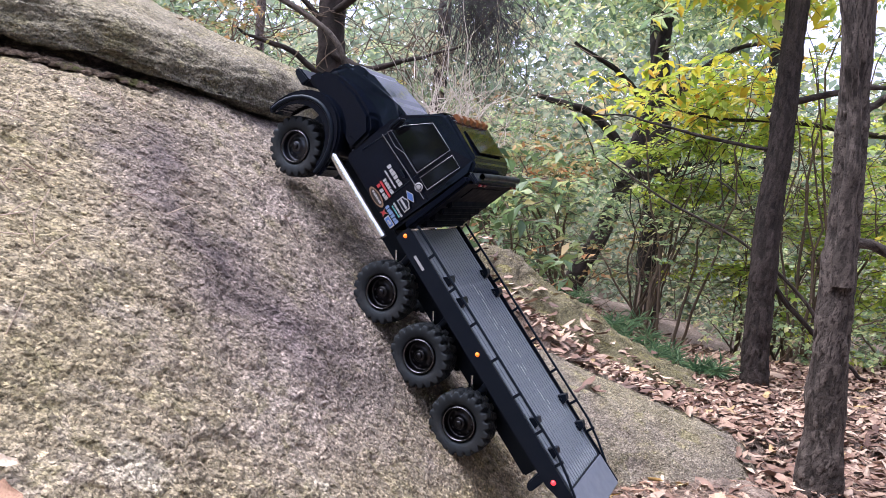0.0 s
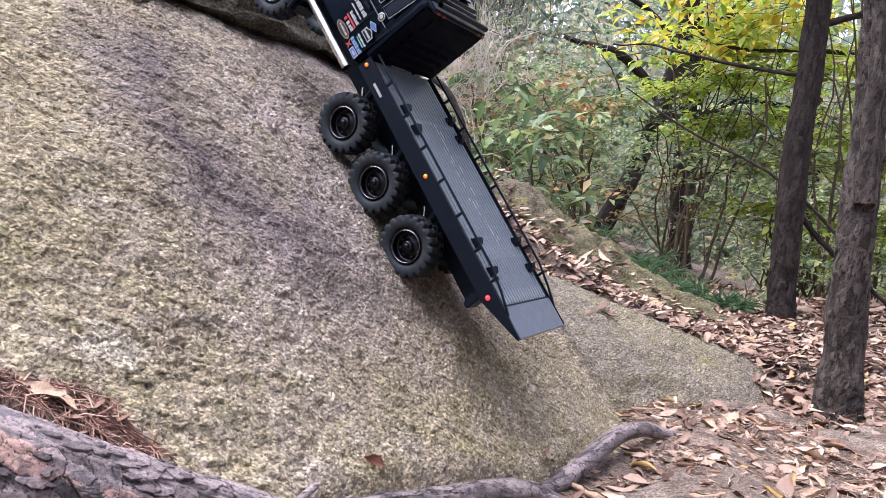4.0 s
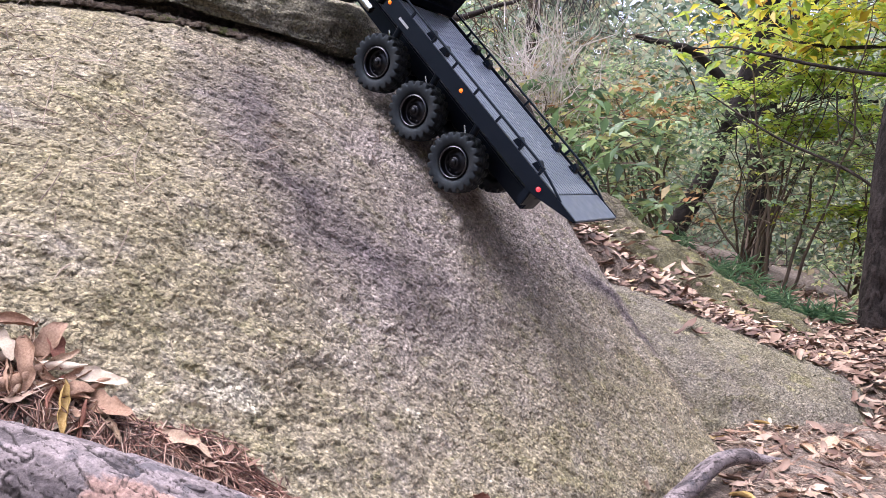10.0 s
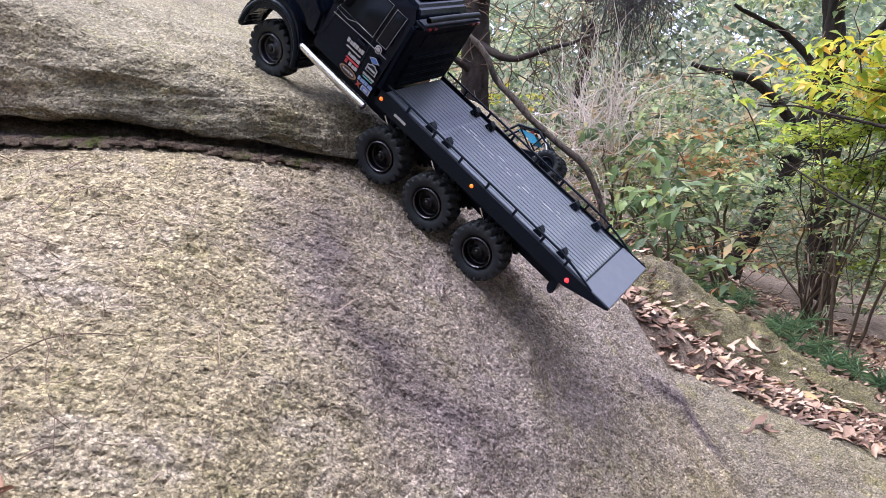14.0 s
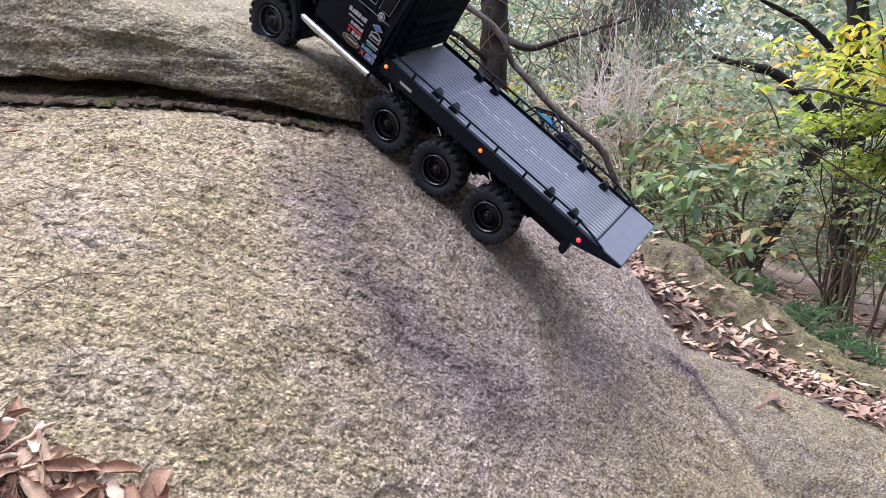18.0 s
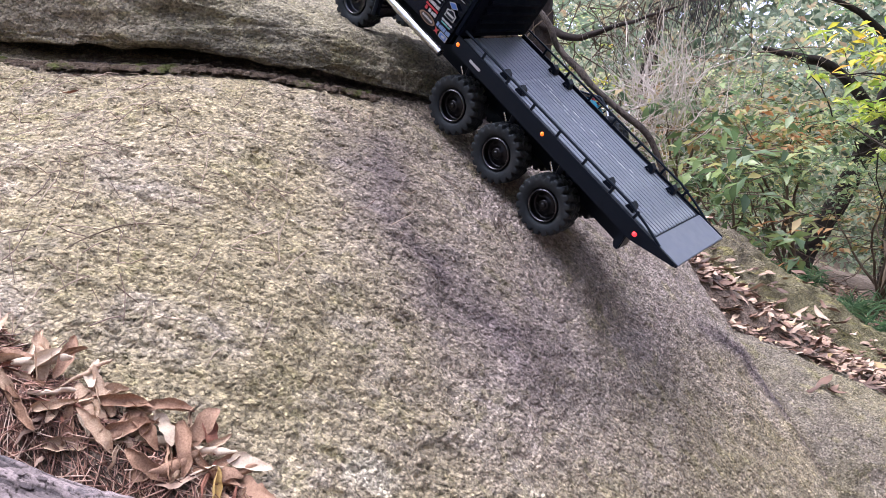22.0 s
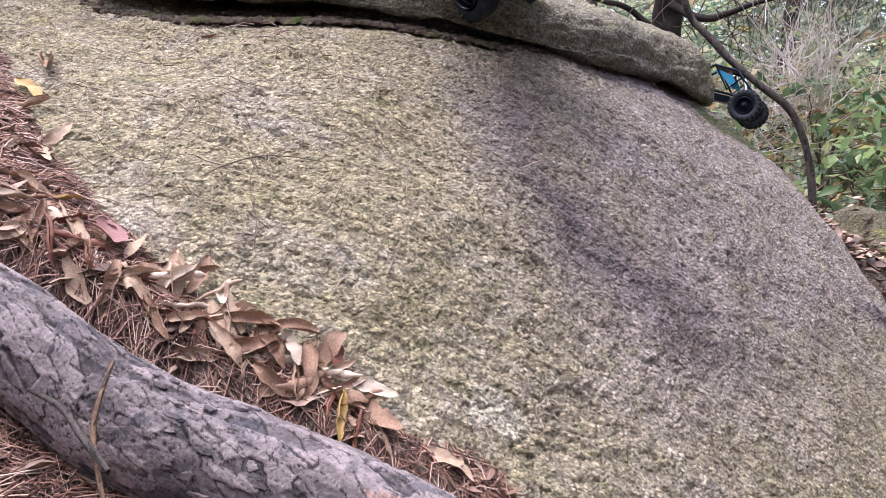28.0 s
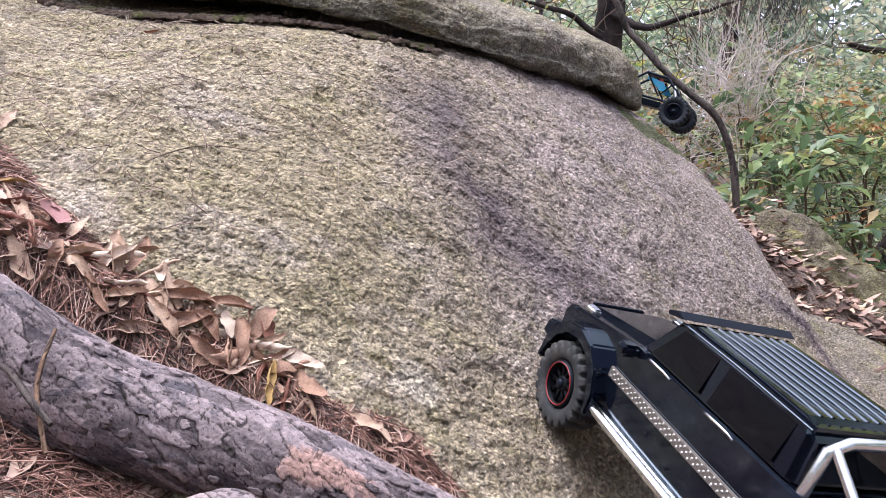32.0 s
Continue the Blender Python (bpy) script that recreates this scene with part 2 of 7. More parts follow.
def soil_material():
    m = material("soil", 0.95)
    g = Graph(m)
    c = g.ramp(g.noise(14.0, 6, 0.7), [(0.3, (0.060, 0.040, 0.032)), (0.5, (0.165, 0.120, 0.098)), (0.7, (0.32, 0.256, 0.215))])
    c = g.mix(1.0, c, g.ramp(g.noise(220.0, 3, 0.7), [(0.36, 0.35), (0.5, 0.95), (0.64, 1.6)]), "MULTIPLY")
    g.color(c)
    n = g.bump(g.noise(60.0, 6, 0.75), 0.9, 0.012)
    g.bump(g.cells(190.0), 0.5, 0.004, n)
    return m


def leaf_material(name, stops, veins=60.0, through_light=0.0, gloss=0.6):
    m = material(name, gloss)
    g = Graph(m)
    c = g.ramp(g.island(), stops)
    c = g.mix(0.55, c, g.ramp(g.noise(veins, 3, 0.6), [(0.3, 0.55), (0.7, 1.3)]), "MULTIPLY")
    g.color(c)
    if through_light:
        t = m.node_tree.nodes.new("ShaderNodeBsdfTranslucent")
        g.link(c, t.inputs["Color"])
        x = m.node_tree.nodes.new("ShaderNodeMixShader")
        x.inputs[0].default_value = through_light
        g.link(g.b.outputs[0], x.inputs[1])
        g.link(t.outputs[0], x.inputs[2])
        g.link(x.outputs[0], m.node_tree.nodes["Material Output"].inputs["Surface"])
    return m


SOIL = soil_material()
DRY_STOPS = [(0.0, (0.06, 0.028, 0.022)), (0.35, (0.165, 0.090, 0.065)), (0.7, (0.31, 0.205, 0.155)), (0.95, (0.45, 0.335, 0.265)), (1.0, (0.34, 0.23, 0.10))]
LITTER = leaf_material("dry_leaf_litter", DRY_STOPS, 45.0)
GREEN = leaf_material("green_leaf", [(0.0, (0.10, 0.17, 0.105)), (0.4, (0.275, 0.385, 0.20)), (0.75, (0.47, 0.56, 0.285)), (1.0, (0.68, 0.63, 0.31))], 8.0, 0.55, 0.32)
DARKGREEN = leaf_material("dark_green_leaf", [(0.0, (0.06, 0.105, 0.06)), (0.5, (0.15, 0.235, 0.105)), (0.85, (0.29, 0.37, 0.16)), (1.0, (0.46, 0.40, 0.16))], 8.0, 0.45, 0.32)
YELLOW = leaf_material("autumn_yellow_leaf", [(0.0, (0.26, 0.40, 0.07)), (0.45, (0.50, 0.56, 0.09)), (0.85, (0.76, 0.62, 0.07)), (1.0, (0.62, 0.34, 0.07))], 8.0, 0.5, 0.32)
RUSSET = leaf_material("autumn_russet_leaf", [(0.0, (0.14, 0.20, 0.06)), (0.45, (0.34, 0.30, 0.15)), (0.8, (0.48, 0.30, 0.14)), (1.0, (0.36, 0.14, 0.06))], 8.0, 0.45, 0.5)
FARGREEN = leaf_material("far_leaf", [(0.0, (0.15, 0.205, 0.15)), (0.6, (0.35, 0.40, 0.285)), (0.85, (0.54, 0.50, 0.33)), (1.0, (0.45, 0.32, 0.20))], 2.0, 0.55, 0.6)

LIME = leaf_material("bright_lime_leaf", [(0.0, (0.22, 0.36, 0.07)), (0.5, (0.42, 0.54, 0.10)), (1.0, (0.66, 0.66, 0.12))], 8.0, 0.55, 0.35)
# Distance haze mixed into the leaf colour: greyer than the near greens.
HAZEGREEN = leaf_material("haze_tinted_leaf", [(0.0, (0.15, 0.22, 0.15)), (0.6, (0.27, 0.34, 0.24)), (1.0, (0.47, 0.46, 0.31))], 2.0, 0.5, 0.6)
PINEGREEN = leaf_material("green_pine_needles", [(0.0, (0.07, 0.16, 0.09)), (0.6, (0.17, 0.31, 0.17)), (1.0, (0.32, 0.46, 0.24))], 8.0, 0.3, 0.4)


def bark_material(name, dark, light, red=None, scale=1.0, gap=(0.25, 0.75, 0.95)):
    """Bark whose scales and cracks come with the mesh (crack, tone, red)."""
    m = material(name, 0.8)
    g = Graph(m)
    g.b.inputs["Specular IOR Level"].default_value = 0.2
    def field(attribute):
        n = m.node_tree.nodes.new("ShaderNodeAttribute")
        n.attribute_name = attribute
        return n.outputs["Fac"]
    fine = g.noise(55.0 * scale, 6, 0.75, 0.8)
    tone = g.math("ADD", g.math("MULTIPLY", field("tone"), 0.75), g.math("MULTIPLY", fine, 0.55))
    body = g.mix(g.ramp(tone, [(0.30, 0.0), (0.85, 1.0)]), dark, light)
    if red:
        share = g.math("ADD", field("red"), g.math("ADD", g.math("MULTIPLY", g.math("SUBTRACT", fine, 0.5), 0.8), g.math("MULTIPLY", field("tone"), 0.5)))
        body = g.mix(g.ramp(share, [(0.80, 0.0), (1.2, 0.7)]), body, red)
        body = g.mix(g.ramp(g.noise(26.0, 5, 0.7, 0.5), [(0.54, 0.0), (0.62, 0.6)]), body, (0.045, 0.048, 0.062))
    body = g.mix(g.ramp(field("crack"), [(gap[0], 0.0), (gap[1], gap[2])]), body, (0.02, 0.015, 0.014))
    body = g.mix(1.0, body, g.ramp(g.noise(260.0 * scale, 4, 0.7), [(0.3, 0.6), (0.7, 1.4)]), "MULTIPLY")
    g.color(body)
    n = g.bump(fine, 1.0, 0.0040 / scale)
    g.bump(g.noise(170.0 * scale, 5, 0.7), 0.8, 0.0016 / scale, n)
    return m


ROOTBARK = bark_material("pine_root_bark", (0.050, 0.041, 0.046), (0.29, 0.235, 0.240), (0.40, 0.235, 0.185), gap=(0.25, 0.8, 0.85))
TRUNKBARK = bark_material("dark_trunk_bark", (0.007, 0.0055, 0.0055), (0.046, 0.036, 0.034))
GREYBARK = bark_material("grey_trunk_bark", (0.013, 0.0105, 0.010), (0.100, 0.082, 0.075))
STICKBARK = bark_material("brown_stick_bark", (0.06, 0.035, 0.022), (0.24, 0.15, 0.10))
TRUNKTWIG = material("dark_twig_bark", 0.85, color=(0.035, 0.026, 0.024))
TWIG = material("twig_bark", 0.8, color=(0.10, 0.07, 0.05))
PALETWIG = material("pale_dry_twig", 0.85, color=(0.40, 0.32, 0.26))
STRAW = leaf_material("dry_straw_needles", [(0.0, (0.10, 0.055, 0.045)), (0.5, (0.24, 0.165, 0.125)), (1.0, (0.44, 0.34, 0.27))], 30.0)
NEEDLE = leaf_material("fallen_pine_needles", [(0.0, (0.05, 0.018, 0.015)), (0.5, (0.25, 0.118, 0.088)), (0.85, (0.48, 0.29, 0.225)), (1.0, (0.66, 0.50, 0.41))], 30.0)


def boulder_z(x, y):
    """Height of the big boulder's face: a smooth dome that leans back."""
    c = (0.7972, 0.4406, -0.523, -0.1379, 0.3221, 0.1312, -0.1318, -1.1991, 0.7642, 0.5564, -1.0983, -0.1651, 0.4516, -1.3634,
         -0.6466, 0.9446, -0.141, -0.1726, 1.1518, -1.1786, -0.1758, 0.2647, 1.9754, 0.3883, -0.4436, -0.9452, 0.5051, -1.1294)
    u, v = (x + 0.3) / 1.2, (y - 1.5) / 1.2
    z, k = 0.0, 0
    for i in range(7):
        for j in range(7 - i):
            z = z + c[k] * u ** i * v ** j
            k += 1
    return z


def edge_drop(x, y):
    """How far a point lies past the boulder's right-hand brow."""
    return np.maximum(0, (x - 0.13) + 0.75 * (y - 1.93))


def foot_line(x):
    """Where the boulder's foot ends: its y for an x."""
    return np.interp(x, [-1.75, -0.62, -0.33, -0.2, -0.133, -0.066, 0.011, 0.084, 0.156, 0.23, 0.34, 0.46, 0.8], [0.15, 0.45, 0.58, 0.70, 0.835, 0.955, 1.055, 1.16, 1.235, 1.36, 1.47, 1.60, 2.0])


def boulder_top(x, y):
    """The boulder with its right-hand brow and its foot."""
    d = edge_drop(x, y)
    f = np.maximum(0, foot_line(x) - y)
    return boulder_z(x, y) - 5.0 * d * d - 1.6 * f * smooth(0.0, 0.06, f)


def root_line(x):
    """Where the thick root runs: its y for an x."""
    return np.interp(x, [-1.4, -0.62, -0.33, -0.13, 0.06, 0.19, 0.5], [0.35, 0.545, 0.625, 0.71, 0.86, 1.12, 1.6])


def ground_z(x, y):
    """Height of the forest floor: a shelf of litter between the root and the boulder, lower before the root."""
    along = np.log1p(np.exp(-(np.maximum(x, -2.2) - 0.35) * 3.0)) / 3.0
    near = -0.06 + 0.62 * along - 0.04 * (y - 0.9)
    shelf = smooth(-0.03, 0.05, y - root_line(x)) * smooth(-0.05, -0.35, x)
    near = near - 0.015 * shelf - (1 - shelf) * (0.085 * smooth(0.55, 0.2, x) + 0.05 * smooth(0.0, -0.3, x))
    back = -0.08 + 0.8 * np.log1p(np.exp(-(x - 0.78) * 4.0)) / 4.0 - 0.40 * np.clip(x - 1.05, 0, 5) * smooth(3.0, 6.0, y)
    back = np.minimum(back, 1.30 + 0.08 * (y - 2.5))
    w = smooth(-0.04, 0.20, y - 2.14 - 0.05 * (np.clip(x, -0.4, 1.4) - 0.14))
    return near * (1 - w) + back * w


# ---------------------------------------------------------------- ground and rocks
def normals_of(X, nu, nv):
    G = X.reshape(nu, nv, 3)
    n = np.cross(np.gradient(G, axis=0), np.gradient(G, axis=1)).reshape(-1, 3)
    return n / (np.linalg.norm(n, axis=1)[:, None] + 1e-12)


def rough_sheet(name, X, nu, nv, layers, flip=False):
    """A grid of points, pushed in and out along its normals by layers of (cycles per metre, metres, octaves)."""
    n = normals_of(X, nu, nv)
    if flip:
        n = -n
    d = 0
    for k, (freq, amp, octaves) in enumerate(layers):
        d = d + amp * fbm(X * freq, octaves, 11 * k + 3)
    X = X + n * d[:, None]
    q = grid_quads(nu, nv)
    return shade(quick_mesh(name, X, q[:, ::-1] if flip else q))


def near_line(X, points, width):
    """1 on a line through the points, falling to 0 at width from it."""
    P = np.asarray(points, float)
    best = np.full(len(X), 9.0)
    for a, b in zip(P[:-1], P[1:]):
        t = np.clip(((X - a) @ (b - a)) / ((b - a) @ (b - a)), 0, 1)
        best = np.minimum(best, np.linalg.norm(X - a - t[:, None] * (b - a), axis=1))
    return np.clip(1 - best / width, 0, 1)


def add_field(me, name, values):
    me.attributes.new(name, "FLOAT", "POINT").data.foreach_set("value", np.asarray(values, np.float32))


def chips(X, size, seed, long=0.5):
    """Flaky relief: lumps that lie along the rock's grain, gentle above and steep below."""
    along = np.array([0.90, 0.10, -0.42])
    along = along / np.linalg.norm(along)
    down = np.array([0.1, -0.55, -0.83])
    P = X / size
    P = P - long * (P @ along)[:, None] * along
    P = P + 0.45 * np.column_stack([vnoise(P * 0.8 + 5.1 * k, seed + 3 + k) for k in range(3)])
    n = vnoise(P, seed)
    return vnoise(P - 0.5 * n[:, None] * down, seed)


def build_boulder():
    join = np.concatenate
    xs = join([np.arange(-1.75, -1.05, 0.012), np.arange(-1.05, -0.82, 0.0034), np.arange(-0.82, 0.16, 0.0018), np.arange(0.16, 0.42, 0.0034), np.arange(0.42, 0.8, 0.010)])
    ys = join([np.arange(0.28, 0.58, 0.012), np.arange(0.58, 1.34, 0.0018), np.arange(1.34, 1.9, 0.0036), np.arange(1.9, 3.2, 0.011)])
    gx, gy = [a.ravel() for a in np.meshgrid(xs, ys, indexing="ij")]
    z = np.maximum(boulder_top(gx, gy), -0.6)
    X = np.stack([gx, gy, z], 1)
    n = normals_of(X, len(xs), len(ys))
    worn = 0.35 + 0.65 * smooth(0.15, -0.55, gx + 0.35 * (gy - 1.1))
    push = 0.010 * fbm(X * 2.2, 3, 3) + 0.005 * fbm(X * 11.0, 2, 14) + 0.0050 * worn * chips(X, 0.055, 25) + 0.0010 * chips(X, 0.024, 31, 0.6) + 0.0026 * chips(X, 0.0145, 33, 0.62) + 0.0030 * chips(X, 0.0080, 37, 0.5)
    split = vnoise(X * np.array([9.0, 16.0, 20.0]) + 0.5 * np.column_stack([vnoise(X * 40.0, 91 + k) for k in range(3)]), 44)
    push = push - 0.0040 * worn * np.exp(-(split / 0.04) ** 2) * smooth(-0.1, 0.3, vnoise(X * 7.0, 48))
    me = shade(quick_mesh("boulder", X + n * push[:, None], grid_quads(len(xs), len(ys))))
    add_field(me, "bare", smooth(-0.75, 0.05, gx + 0.5 * (gy - 1.1)) * (0.12 + 0.88 * smooth(0.16, 0.50, z + 0.1 * gx)))
    # Two stain streaks, then a faint one that also paints the truck's shadow.
    stain_shade = np.maximum(np.maximum(near_line(X, [(-0.46, 1.19, 0.81), (-0.38, 1.08, 0.67), (-0.29, 1.08, 0.57), (-0.21, 1.13, 0.50)], 0.16) * 0.80, near_line(X, [(-0.21, 1.13, 0.50), (-0.12, 1.17, 0.41), (-0.06, 1.19, 0.34)], 0.14) * 0.22),
                       near_line(X, [(-0.20, 1.45, 0.66), (-0.10, 1.40, 0.50), (0.0, 1.36, 0.37), (0.06, 1.38, 0.28)], 0.12) * 0.12)
    # Seam by the low rock: crack dirt and the overhang's shade, painted together.
    stain_shade = np.maximum(stain_shade, near_line(X, [(0.09, 1.72, 0.41), (0.185, 1.82, 0.335), (0.265, 1.79, 0.235), (0.34, 1.73, 0.13)], 0.065) * 0.8)
    # Gap shade under the slab's lip, painted along its rim.
    stain_shade = np.maximum(stain_shade, near_line(X, [(-1.0, 1.12, 0.98), (-0.62, 1.32, 0.95), (-0.38, 1.62, 0.92), (-0.25, 2.0, 0.83)], 0.09))
    add_field(me, "stain_shade", stain_shade * (0.9 + 0.3 * fbm(X * 9.0, 3, 40)))
    add_field(me, "white", np.maximum(near_line(X, [(-0.335, 0.775, 0.43), (-0.318, 0.79, 0.418)], 0.048), near_line(X, [(-0.17, 0.95, 0.33), (-0.16, 0.96, 0.32)], 0.045) * 0.8))
    moss = np.maximum(near_line(X, [(-0.92, 1.17, 0.99), (-0.74, 1.225, 0.97)], 0.035), near_line(X, [(-0.69, 1.25, 0.96), (-0.62, 1.275, 0.95)], 0.03))
    add_field(me, "moss", np.maximum(moss, near_line(X, [(-0.22, 1.98, 0.82), (-0.12, 2.2, 0.76), (-0.08, 2.5, 0.74)], 0.12)))
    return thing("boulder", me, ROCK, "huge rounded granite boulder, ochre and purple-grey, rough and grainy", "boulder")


def slab_top(x, y):
    return 1.12 - 0.436 * (x + 0.7) + 0.12 * (y - 1.4)


def build_slab():
    """The flat stone that lies on the boulder: an outline, rounded at the lip, with an undercut."""
    outline = [(-2.6, 1.2), (-2.0, 1.02), (-1.45, 1.02), (-1.0, 1.10), (-0.62, 1.25), (-0.43, 1.45), (-0.31, 1.80), (-0.235, 2.13),
               (-0.33, 2.55), (-0.75, 3.1), (-1.5, 3.5), (-2.5, 3.2), (-3.0, 2.2), (-2.6, 1.2)]
    full = spline(outline, 13 * 150 + 1)
    rim = np.vstack([full[150 * k:150 * (k + 1):(1 if 2 <= k <= 7 else 15)] for k in range(13)])
    centre = np.array([-1.25, 2.1])
    rows = []
    prof = np.concatenate([np.linspace(-1, -0.3, 8), np.linspace(-0.3, -0.08, 15)[1:], np.linspace(-0.08, 0.08, 44)[1:], np.linspace(0.08, 0.42, 80)[1:], np.linspace(0.42, 1, 9)[1:]])
    for s in prof:
        a = abs(s)
        lip = min(a / 0.16, 1.0)
        inward = 0.0 + (1 - math.sqrt(max(0.0, 1 - lip * lip))) * (0.12 if s > 0 else 0.09) + max(0.0, a - 0.16) * 1.18
        xy = rim + (centre - rim) * min(inward, 0.995)
        top = slab_top(xy[:, 0], xy[:, 1])
        low = lambda p: boulder_z(np.clip(p[:, 0], -1.5, 0.2), np.clip(p[:, 1], 0.9, 2.9))
        bot = np.minimum(low(xy) + 0.018, top - 0.10)
        mid = 0.26 * slab_top(rim[:, 0], rim[:, 1]) + 0.74 * low(rim)
        bulge = math.sin(min(lip, 1.0) * math.pi / 2)
        z = mid + (top - mid) * bulge if s > 0 else mid + (bot - mid) * bulge
        rows.append(np.column_stack([xy, z]))
    X = np.vstack(rows)
    nu, nv = len(prof), len(rim)
    q = grid_quads(nu, nv, True)
    me = quick_mesh("slab", X, q)
    me.calc_loop_triangles()
    n = np.empty(len(X) * 3, np.float32)
    me.vertices.foreach_get("normal", n)
    n = n.reshape(-1, 3)
    d = 0.014 * fbm(X * 3.0, 3, 5) + 0.006 * fbm(X * 12.0 * np.array([0.5, 0.5, 2.2]), 3, 8) + 0.005 * chips(X, 0.05, 9, 0.65) + 0.007 * chips(X * np.array([0.35, 0.35, 1.3]), 0.02, 10, 0.6) + 0.004 * chips(X * np.array([0.6, 0.6, 1.0]), 0.010, 13, 0.5)
    X = X + n * d[:, None]
    me = shade(quick_mesh("stone_slab", X, q))
    add_field(me, "bare", 0.5 + 0.6 * fbm(X * 3.0, 2, 15))
    # On the slab the field holds only dark algae along the lip.
    add_field(me, "stain_shade", near_line(X, [(-0.80, 1.2, 0.98), (-0.55, 1.33, 0.90), (-0.42, 1.5, 0.87), (-0.30, 1.82, 0.84), (-0.24, 2.12, 0.80)], 0.20) * 0.75)
    add_field(me, "white", np.zeros(len(X)))
    add_field(me, "moss", 0.25 * smooth(0.0, 0.5, fbm(X * 5.0, 3, 16)))
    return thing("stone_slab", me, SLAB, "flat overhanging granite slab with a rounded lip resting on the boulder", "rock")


def mound(name, a, b, za, zb, front, back, ends, layers, mat, label):
    """A low rock with its crest from a to b; front and back are its slopes' curvature."""
    a, b = np.array(a), np.array(b)
    along = b - a
    length = np.linalg.norm(along)
    along = along / length
    side = np.array([-along[1], along[0]])
    us, vs = np.arange(-ends, length + ends, 0.008), np.arange(-0.5, 0.5, 0.008)
    u, v = [k.ravel() for k in np.meshgrid(us, vs, indexing="ij")]
    t = np.clip(u / length, -0.6, 1.6)
    over = np.maximum(0, np.maximum(-u, u - length))
    slope = front[0] + (front[1] - front[0]) * np.clip(t, 0, 1)
    z = za + (zb - za) * t - np.where(v < 0, slope, back) * v * v - 9.0 * over * over
    xy = a + u[:, None] * along + v[:, None] * side
    meet = z - boulder_top(xy[:, 0], xy[:, 1])
    z = z - 0.035 * np.exp(-((meet - 0.01) / 0.03) ** 2)
    X = np.column_stack([xy, np.maximum(z, -0.7)])
    return thing(name, rough_sheet(name, X, len(us), len(vs), layers), mat, label, "rock")


def build_ground():
    rng = np.concatenate
    xs = rng([-np.geomspace(60, 2.5, 26), np.arange(-2.4, 2.6, 0.02), np.geomspace(2.6, 60, 26)])
    ys = rng([-np.geomspace(30, 0.6, 14), np.arange(-0.5, 4.2, 0.02), np.geomspace(4.3, 90, 40)])
    gx, gy = [k.ravel() for k in np.meshgrid(xs, ys, indexing="ij")]
    z = ground_z(np.clip(gx, -8, 30), np.clip(gy, -3, 40))
    near = np.exp(-((gx / 4) ** 2 + ((gy - 1.5) / 4) ** 2))
    P = np.column_stack([gx, gy, gx * 0])
    z = z + near * (0.02 * fbm(P * 4.0, 3, 2) + 0.006 * fbm(P * 25.0, 3, 4)) + (1 - near) * 0.15 * fbm(P * 0.7, 3, 6)
    me = shade(quick_mesh("ground", np.column_stack([gx, gy, z]), grid_quads(len(xs), len(ys))))
    return thing("ground", me, SOIL, "reddish forest soil strewn with needles and dry leaves", "ground", kind="structure")


ground = build_ground()
boulder = build_boulder()
slab = build_slab()
mound("low_rock", (0.12, 2.18), (0.86, 2.24), 0.355, 0.03, (0.75, 2.2), 2.5, 0.12, [(4, 0.012, 3), (30, 0.005, 3), (70, 0.002, 2)], TAIL,
      "low mossy granite rock half buried beside the boulder")
mound("mossy_rock", (0.22, 2.86), (0.98, 2.90), 0.55, 0.03, (2.0, 1.6), 1.2, 0.12, [(4, 0.03, 3), (14, 0.012, 3), (40, 0.005, 3)], MOSSY,
      "low rock with green moss behind a strip of dry leaves")


# ---------------------------------------------------------------- roots
def cells2(u, v, seed):
    """Nearest and second-nearest distance of scattered seeds in a plane, and the nearest one's number."""
    iu, iv = np.floor(u).astype(np.int64), np.floor(v).astype(np.int64)
    f1, f2, who = np.full(u.shape, 9.0), np.full(u.shape, 9.0), np.zeros(u.shape)
    for a in (-1, 0, 1):
        for b in (-1, 0, 1):
            cu, cv = iu + a, iv + b
            zero = cu * 0
            d = np.hypot(cu + lattice(cu, cv, zero, seed) - u, cv + lattice(cu, cv, zero + 1, seed) - v)
            f2 = np.minimum(np.maximum(d, f1), f2)
            who = np.where(d < f1, lattice(cu, cv, zero + 2, seed), who)
            f1 = np.minimum(d, f1)
    return f1, f2, who


